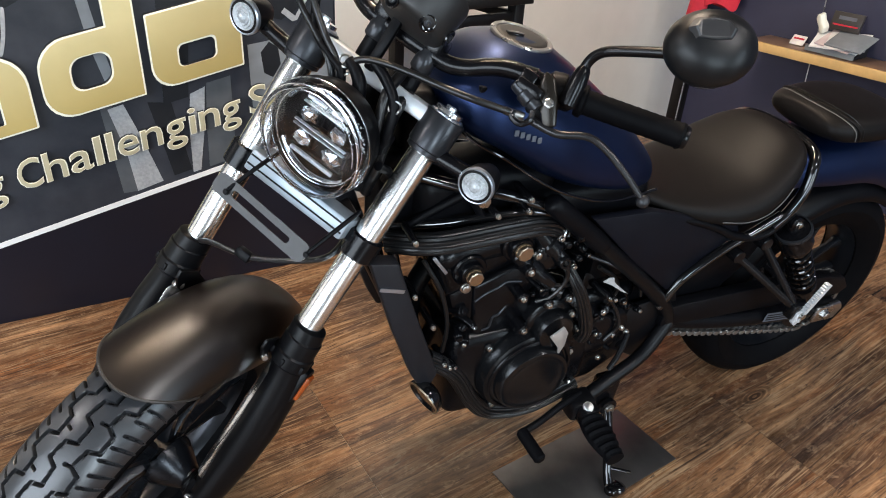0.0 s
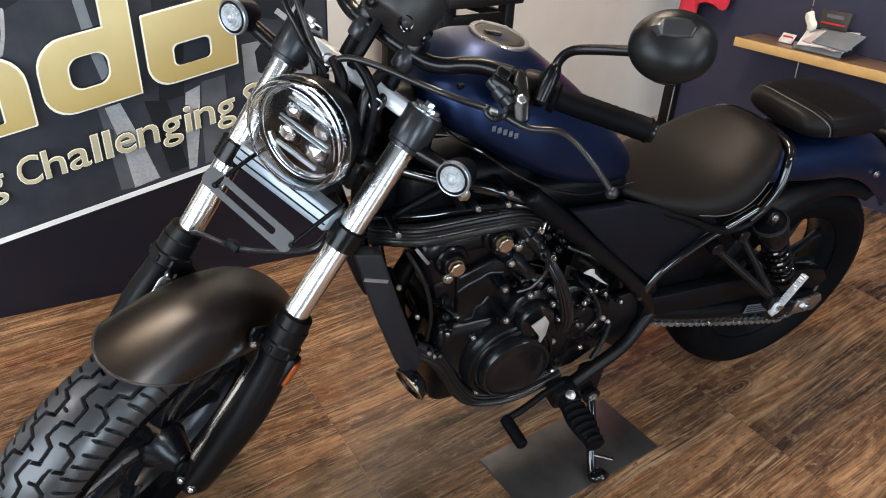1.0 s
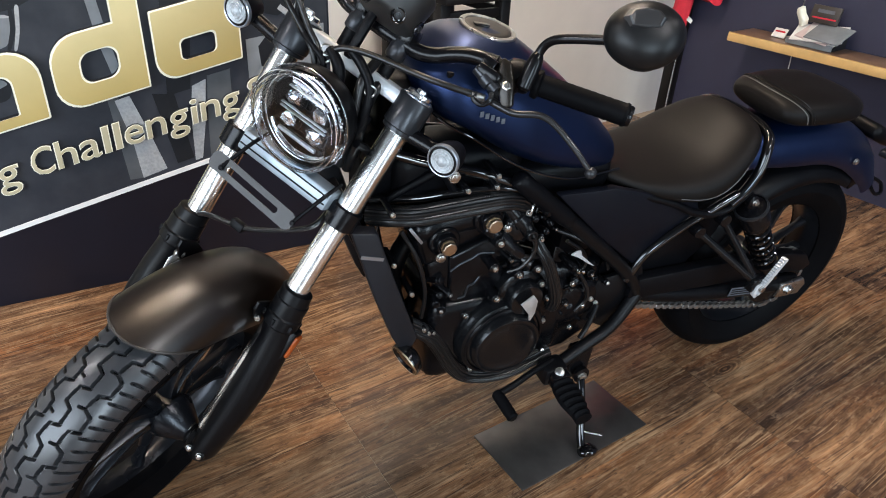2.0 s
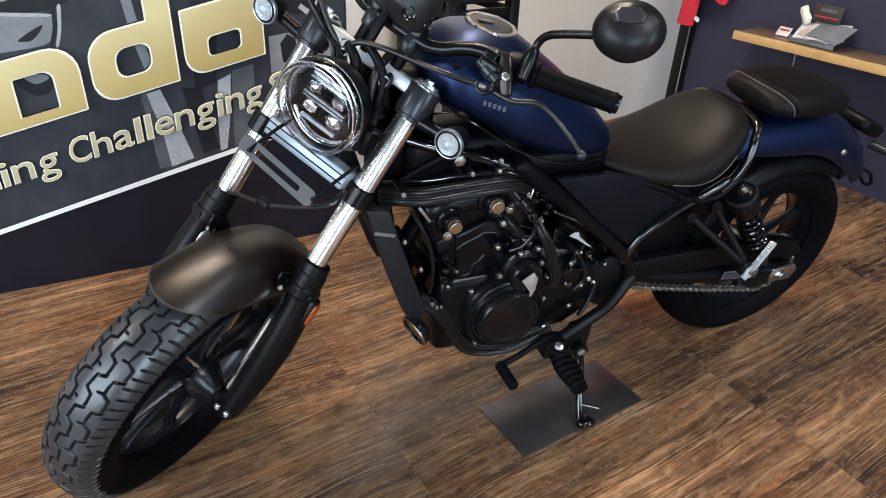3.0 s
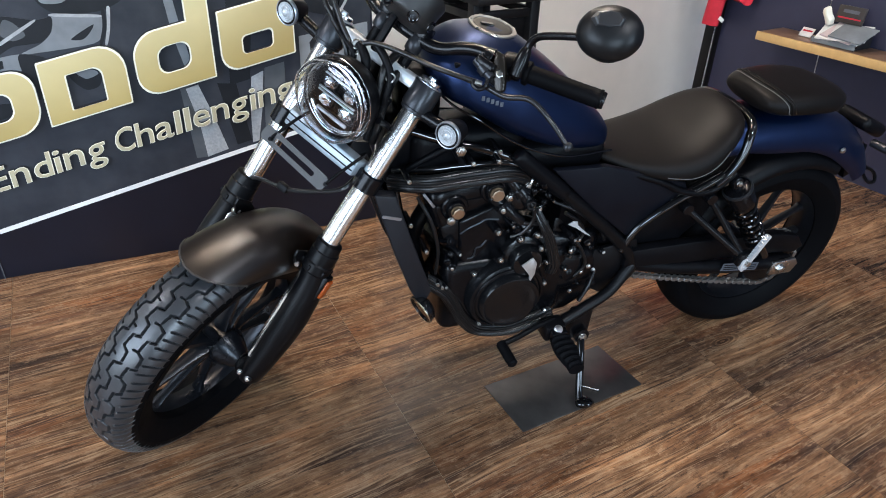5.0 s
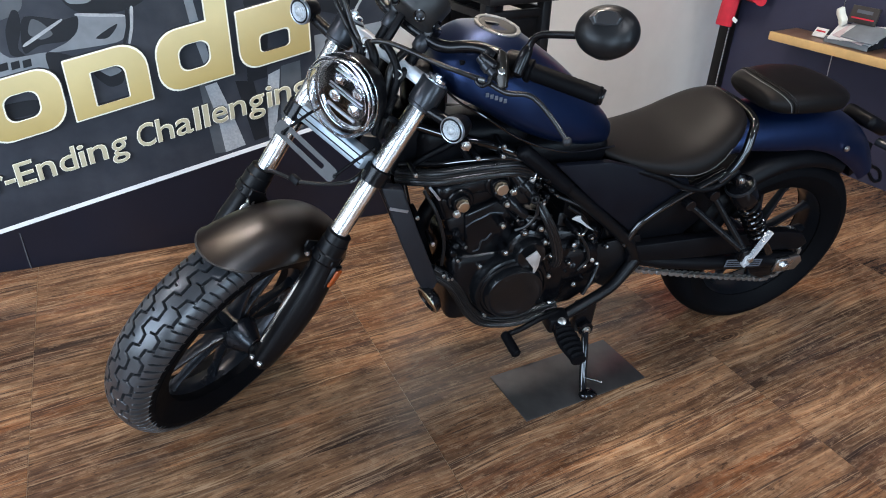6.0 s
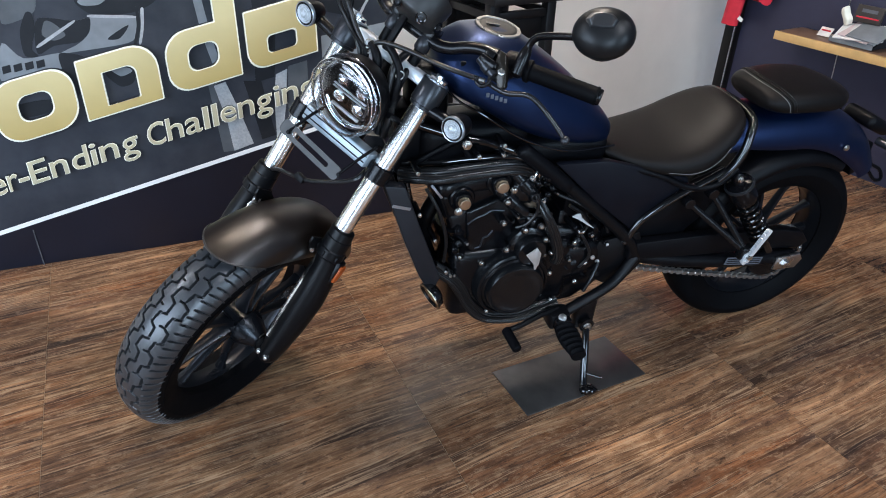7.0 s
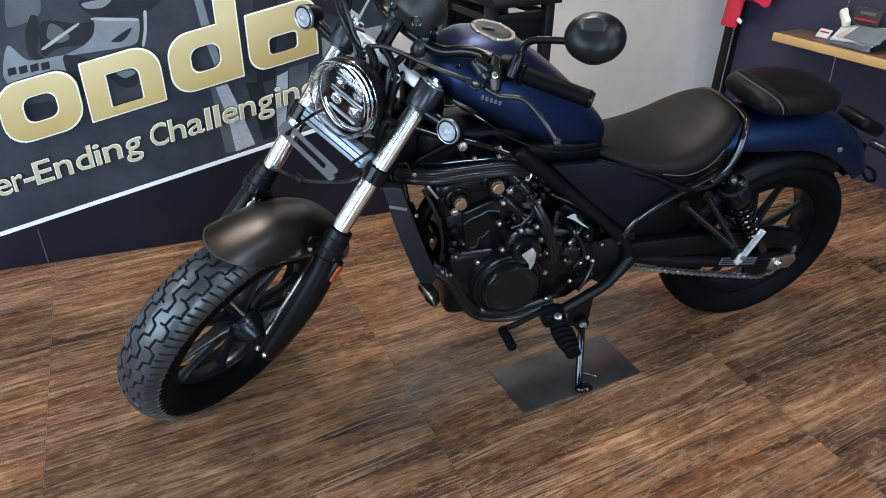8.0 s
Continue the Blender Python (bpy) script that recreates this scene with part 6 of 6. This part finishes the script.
part("bolt_socket", lathe((0.842, 0.128, 0.627), (0.842, 0.2, 0.633), [(0, 0.012), (0.012, 0.012), (0.014, 0.0105), (0.014, 0.0065), (0.006, 0.006)], 20), M_cover, crank, "dark bolt socket")
for p in ((0.892, 0.118, 0.608), (0.853, 0.122, 0.64), (0.85, 0.12, 0.672), (0.815, 0.13, 0.61), (0.868, 0.125, 0.59)):
    part("fitting", hex_bolt(p, (0, 1, 0.1), 0.0045, 0.008, True), M_steel, crank, "bright fitting")
part("coolant_hose", tube([(1.15, 0.06, 0.68), (1.11, 0.092, 0.69), (1.067, 0.105, 0.693), (1.005, 0.108, 0.697), (0.953, 0.108, 0.699), (0.9, 0.106, 0.697), (0.862, 0.1, 0.684), (0.836, 0.092, 0.66)], 0.0185, 64, 6, ribs=1, rib=0.001), M_hose, crank, "ribbed black coolant hose", angle=15)
part("hose_clip", tube([(0.822 + 0.016 * math.cos(t), 0.1 + 0.012 * math.cos(t), 0.662 + 0.021 * math.sin(t)) for t in [2 * math.pi * i / 16 for i in range(16)]], 0.0035, 8, 2, close=True), M_steel, crank, "steel hose clip")
part("drain_hose", tube([(0.822, 0.125, 0.606), (0.806, 0.142, 0.575), (0.79, 0.146, 0.545), (0.772, 0.147, 0.503), (0.757, 0.146, 0.455), (0.758, 0.14, 0.425)], (0.009, 0.015), 48, 6, ribs=1, rib=0.0009), M_hose, crank, "ribbed black hose", angle=15)
part("lower_hose", tube([(1.075, 0.105, 0.43), (1.018, 0.112, 0.38), (0.972, 0.118, 0.295), (0.926, 0.122, 0.248), (0.843, 0.128, 0.235), (0.776, 0.128, 0.25), (0.72, 0.12, 0.26)], 0.017, 64, 6, ribs=1, rib=0.001), M_hose, crank, "ribbed black lower hose", angle=15)
# Scattered made-up fittings; every third gets a bright screw to stand for glints.
random.seed(11)
for cx, cz, wx, wz, n in ((0.835, 0.61, 0.06, 0.06, 16), (0.66, 0.42, 0.06, 0.09, 16), (1.03, 0.47, 0.03, 0.09, 8), (0.79, 0.3, 0.07, 0.04, 8)):
    for k in range(n):
        x, z = cx + random.uniform(-wx, wx), cz + random.uniform(-wz, wz)
        r_, d_ = random.uniform(0.004, 0.011), random.uniform(0.012, 0.026)
        y = 0.1 + random.uniform(0.0, 0.022)
        dv = Vector((random.uniform(-0.5, 0.5), 1, random.uniform(-0.3, 0.6))).normalized()
        q = Vector((x, y, z))
        fit_ = part("fitting", merge(rod(q - dv * 0.03, q + dv * d_ * 0.5, r_, seg=12), hex_bolt(q + dv * d_ * 0.5, dv, r_ * 0.7, 0.004)), M_engine, crank)
        if k % 3 == 0:
            part("screw", hex_bolt(q + dv * (d_ * 0.5 + 0.004), dv, 0.0034, 0.003, True), M_steel, fit_, "zinc screw put in as a glint")
for pts in (
    [(0.86, 0.11, 0.66), (0.84, 0.135, 0.63), (0.83, 0.14, 0.59), (0.85, 0.135, 0.55), (0.87, 0.12, 0.53)],
    [(0.9, 0.115, 0.6), (0.87, 0.135, 0.585), (0.82, 0.135, 0.57), (0.78, 0.12, 0.56)],
    [(0.7, 0.11, 0.5), (0.67, 0.125, 0.46), (0.65, 0.125, 0.41), (0.67, 0.12, 0.37)],
    [(1.1, 0.1, 0.66), (1.07, 0.12, 0.6), (1.05, 0.12, 0.52), (1.05, 0.115, 0.45)],
):
    part("wiring", tube(pts, 0.0042, 8, 6), M_hose, crank, "black wiring loom")
part("gearbox_rear", box((0.66, 0, 0.44), (0.16, 0.17, 0.2), 0.02), M_engine, crank, "black rear casing")
part("lower_casing", prism([(0.74, 0.42), (0.6, 0.43), (0.555, 0.39), (0.55, 0.32), (0.6, 0.275), (0.66, 0.235), (0.74, 0.23)], 0.16, 0.015, 3), M_engine, crank, "black lower gearbox casing").data.transform(Matrix.Translation((0, 0.02, 0)))
part("sprocket_cover", body([(0.78, 0.43, 0.35, 0.02, 0.5, 2.6), (0.77, 0.45, 0.325, 0.03, 0.5, 2.8), (0.7, 0.455, 0.315, 0.035, 0.5, 2.8), (0.62, 0.44, 0.33, 0.03, 0.5, 2.8), (0.605, 0.42, 0.35, 0.015, 0.5, 2.5)], 3, 28), M_engine, crank, "black sprocket cover", xf=Matrix.Translation((0, 0.085, 0)))
for x, z in ((0.691, 0.494), (0.619, 0.384), (0.752, 0.262), (0.675, 0.324), (0.636, 0.4), (0.7, 0.46), (0.655, 0.385)):
    part("small_bolt", hex_bolt((x, 0.122, z), (0, 1, 0.2), 0.005, 0.006, True), M_steel, crank, "zinc bolt")
part("wiring", tube([(0.72, 0.095, 0.56), (0.68, 0.1, 0.53), (0.66, 0.1, 0.49), (0.69, 0.1, 0.45)], 0.005, 8, 6), M_hose, crank, "black wiring loom")
part("wiring", tube([(0.76, 0.1, 0.6), (0.7, 0.12, 0.575), (0.63, 0.12, 0.52), (0.6, 0.11, 0.47)], 0.0045, 8, 6), M_hose, crank, "black wiring loom")
part("shift_arm", tube([(0.62, 0.13, 0.385), (0.64, 0.145, 0.35), (0.66, 0.15, 0.31)], 0.006, 8, 4), M_satin, crank, "dark shift arm")
part("airbox", box((0.97, 0, 0.735), (0.27, 0.13, 0.11), 0.03, 3), M_plastic, bike, "black airbox under the tank")
part("head_cover_box", box((1.125, 0, 0.745), (0.07, 0.085, 0.17), 0.015, 3), M_plastic, bike, "black steering head cover")
part("frame_neck", body([(1.13, 0.9, 0.82, 0.02, 0.5, 2.5), (1.12, 0.915, 0.81, 0.036, 0.5, 2.6), (1.085, 0.922, 0.8, 0.038, 0.5, 2.6), (1.05, 0.905, 0.79, 0.036, 0.5, 2.6), (1.035, 0.88, 0.79, 0.02, 0.5, 2.4)], 3, 24), M_plastic, bike, "black frame neck behind the fork")
part("under_tank", box((0.78, 0, 0.70), (0.3, 0.16, 0.09), 0.03, 3), M_plastic, bike, "black under-tank cover")
# radiator with its side guard
rad = part("radiator", box((1.13, 0, 0.54), (0.03, 0.22, 0.26), 0.005, 2, rot=None), M_plastic, bike, "black radiator")
rad.data.transform(Matrix.Translation((1.13, 0, 0.54)) @ Matrix.Rotation(radians(22), 4, "Y") @ Matrix.Translation((-1.13, 0, -0.54)))
for s in (1, -1):
    g = part("radiator_guard", prism([(1.205, 0.70), (1.156, 0.69), (1.122, 0.585), (1.062, 0.415), (1.072, 0.39), (1.097, 0.387), (1.118, 0.43), (1.155, 0.535)], 0.03, 0.006), M_guard, rad, "matte black radiator side guard")
    g.data.transform(Matrix.Translation((0, s * 0.12, 0)))
part("guard_stripe", box((1.166, 0.1365, 0.64), (0.044, 0.0015, 0.007), rot=Matrix.Rotation(radians(-18), 4, "Y")), M_alu, rad, "pale stripe")
horn = part("horn", lathe((1.075, 0.135, 0.37), (1.16, 0.165, 0.34), [(-0.01, 0.02), (0, 0.034), (0.012, 0.038), (0.016, 0.038), (0.018, 0.034), (0.014, 0.03), (0.014, 0.002)], 28), M_gloss, bike, "round black horn")
part("horn_ring", tube([Vector((1.09, 0.1405, 0.3645)) + (Vector((0.33, -0.94, 0)) * math.cos(t) + Vector((0.316, 0.111, 0.942)) * math.sin(t)) * 0.036 for t in [2 * math.pi * i / 20 for i in range(20)]], 0.0018, 6, 2, close=True), M_gold, horn, "brassy rim")
part("exhaust_header", tube([(1.04, 0.0, 0.57), (1.07, 0.0, 0.5), (1.06, -0.01, 0.4), (1.0, -0.03, 0.29), (0.9, -0.05, 0.25), (0.7, -0.09, 0.24)], 0.02, 14, 6), M_matte, crank, "black exhaust pipe")
part("silencer", tube([(0.65, -0.13, 0.23), (0.3, -0.17, 0.3), (0.02, -0.18, 0.36)], 0.045, 20, 6), M_matte, bike, "black silencer")
part("pivot_block", box((0.545, 0, 0.45), (0.15, 0.17, 0.2), 0.02, 3), M_plastic, bike, "black swing arm pivot block")
part("battery_box", box((0.62, 0, 0.55), (0.22, 0.17, 0.2), 0.02), M_plastic, bike, "black box behind the engine")
part("bracket_plate", prism([(0.722, 0.542), (0.708, 0.549), (0.698, 0.548), (0.694, 0.536), (0.678, 0.521), (0.65, 0.496), (0.668, 0.506), (0.7, 0.53)], 0.004, 0.001), M_alu_peg, bike, "bare metal bracket", smooth=False).data.transform(Matrix.Translation((0, 0.12, 0)))
part("radiator_tab", box((1.084, 0.13, 0.668), (0.006, 0.004, 0.045), 0.001, rot=Matrix.Rotation(radians(35), 4, "Y")), M_alu, bike, "bare metal radiator tab")
part("cowl_boss", rod((1.02, 0.06, 0.778), (1.02, 0.126, 0.778), 0.012), M_engine, bike)
part("cowl_bolt", merge(hex_bolt((1.02, 0.126, 0.778), (0, 1, 0), 0.0095, 0.007)), M_steel, bike, "zinc flange bolt")
for x, z in ((1.119, 0.603), (1.078, 0.523), (1.033, 0.408), (0.987, 0.742), (0.929, 0.741), (0.929, 0.764), (1.045, 0.42), (0.943, 0.303), (1.127, 0.715)):
    part("bolt_boss", rod((x, 0.07, z), (x, 0.122, z), 0.0065), M_engine, bike)
    part("frame_bolt", hex_bolt((x, 0.122, z), (0, 1, 0), 0.0038, 0.005, True), M_steel, bike, "zinc bolt")

# ---- pedals and stand ----
bracket = part("peg_bracket", merge(tube([(0.5, 0.12, 0.38), (0.56, 0.135, 0.31), (0.64, 0.145, 0.27), (0.72, 0.16, 0.245)], 0.0155, 14, 6), box((0.735, 0.17, 0.25), (0.06, 0.05, 0.05), 0.01)), M_matte, bike, "matte black foot peg bracket")
peg = part("foot_peg", loft([[Vector((0.733 + (0.021 + 0.011 * math.sin(math.pi * min(1, t * 1.15))) * math.cos(a), 0.195 + 0.115 * t, 0.25 - 0.012 * t + 0.016 * math.sin(a) + (0.004 if (i % 3 == 1 and math.sin(a) > 0.2) else 0))) for a in [2 * math.pi * k / 14 for k in range(14)]] for i, t in [(i, i / 21) for i in range(22)]]), M_rubber, bracket, "ribbed rubber foot peg", smooth=False)
part("peg_pivot", hex_bolt((0.735, 0.2, 0.272), (0.3, 0.4, 0.8), 0.009, 0.008, True), M_steel, bracket, "zinc pivot bolt")
part("peg_clevis", box((0.733, 0.2, 0.252), (0.045, 0.03, 0.036), 0.006), M_satin, bracket)
shift = part("shift_lever", tube([(0.73, 0.16, 0.27), (0.79, 0.18, 0.275), (0.85, 0.2, 0.272), (0.895, 0.212, 0.272)], 0.0075, 10, 5), M_matte, bike, "black shift lever")
part("shift_rubber", lathe((0.9, 0.208, 0.274), (0.893, 0.285, 0.266), [(0, 0.009), (0.004, 0.0125), *[(0.008 + 0.005 * k, 0.0125 + 0.0008 * (k % 2)) for k in range(11)], (0.068, 0.0125), (0.072, 0.008)], 18), M_rubber, shift, "ribbed rubber toe piece")
stand = part("side_stand", tube([(0.62, 0.145, 0.175), (0.635, 0.19, 0.13), (0.65, 0.235, 0.07), (0.658, 0.262, 0.045)], 0.0105, 14, 6), M_gloss, bike, "black side stand, folded out")
part("stand_foot", body([(0.672, 0.03, 0.014, 0.009, 0.5, 2.5), (0.662, 0.034, 0.012, 0.016, 0.5, 2.6), (0.64, 0.034, 0.012, 0.019, 0.5, 2.6), (0.624, 0.024, 0.014, 0.011, 0.5, 2.5)], 3, 20), M_gloss, stand, xf=Matrix.Translation((0, 0.276, 0.0245)) @ Matrix.Rotation(radians(7), 4, "X"))
part("stand_pin", rod((0.65, 0.236, 0.075), (0.605, 0.262, 0.07), 0.004), M_gloss, stand)
part("stand_eye", lathe((0.62, 0.14, 0.172), (0.62, 0.2, 0.172), [(0, 0.02), (0.004, 0.022), (0.012, 0.022), (0.014, 0.012)], 24), M_satin, stand)
part("stand_bolt", hex_bolt((0.62, 0.154, 0.172), (0, 1, 0), 0.010, 0.008, True), M_steel, stand, "zinc pivot bolt")
part("stand_bracket", box((0.62, 0.12, 0.2), (0.06, 0.03, 0.1), 0.008), M_satin, bike, "black stand bracket")

# ---- floor planks ----
PL, PW = 0.92, 0.1533
ROOM = ((0, 1, -3.0), (0, -1, 3.15), (1, 1, -3.6), (1, -1, 2.25))  # axis, sign, limit of the floor's four edges


def trimmed(poly):
    """A plank's outline cut off at the walls."""
    for axis, sign, lim in ROOM:
        out = []
        for a, b in zip(poly, poly[1:] + poly[:1]):
            da, db = sign * (a[axis] - lim), sign * (b[axis] - lim)
            if da >= 0:
                out.append(a)
            if (da < 0) != (db < 0):
                out.append(a.lerp(b, da / (da - db)))
        poly = out
        if len(poly) < 3:
            return []
    return poly


def slab(poly, verts, faces):
    """A plank of 10 mm from its outline."""
    n, k = len(verts), len(poly)
    verts += [(p.x, p.y, 0.005) for p in poly] + [(p.x, p.y, -0.005) for p in poly]
    faces += [tuple(range(n, n + k))] + [(n + j, n + k + j, n + k + (j + 1) % k, n + (j + 1) % k) for j in range(k)]


def plank_mesh(name, verts, faces):
    me = bpy.data.meshes.new(name)
    me.from_pydata(verts, [], faces)
    me.materials.append(M_floor)
    return me


turn = Matrix.Rotation(radians(-5), 4, "Z")
HX, HY = (PL - 0.0012) / 2, (PW - 0.0002) / 2
vs, fs = [], []
slab([Vector((-HX, -HY, 0)), Vector((HX, -HY, 0)), Vector((HX, HY, 0)), Vector((-HX, HY, 0))], vs, fs)
whole = plank_mesh("plank", vs, fs)
far_verts, far_faces = [], []
for i in range(-6, 5):
    for j in range(-33, 18):
        m = Matrix.Translation(turn @ Vector((i * PL + 0.51 + PL / 2, j * PW + 0.545 + PW / 2, 0)) + Vector((0, 0, -0.005))) @ turn
        full = [m @ Vector((a * HX, b * HY, 0)) for a, b in ((-1, -1), (1, -1), (1, 1), (-1, 1))]
        poly = trimmed(full)
        if not poly:
            continue
        if m.translation.y < -2.0:
            slab(poly, far_verts, far_faces)
            continue
        if poly == full:
            me = whole
        else:
            back = m.inverted()
            vs, fs = [], []
            slab([back @ p for p in poly], vs, fs)
            me = plank_mesh("cut_plank", vs, fs)
        ob = new("plank", me)
        ob.parent = floor_ob
        ob.matrix_world = m

# the planks behind the camera, joined
far_ob = new("far_planks", plank_mesh("far_planks", [(x, y, z - 0.005) for x, y, z in far_verts], far_faces))
far_ob.parent = floor_ob
tagged(far_ob, "wood planks by the shop front", "", kind="stuff")
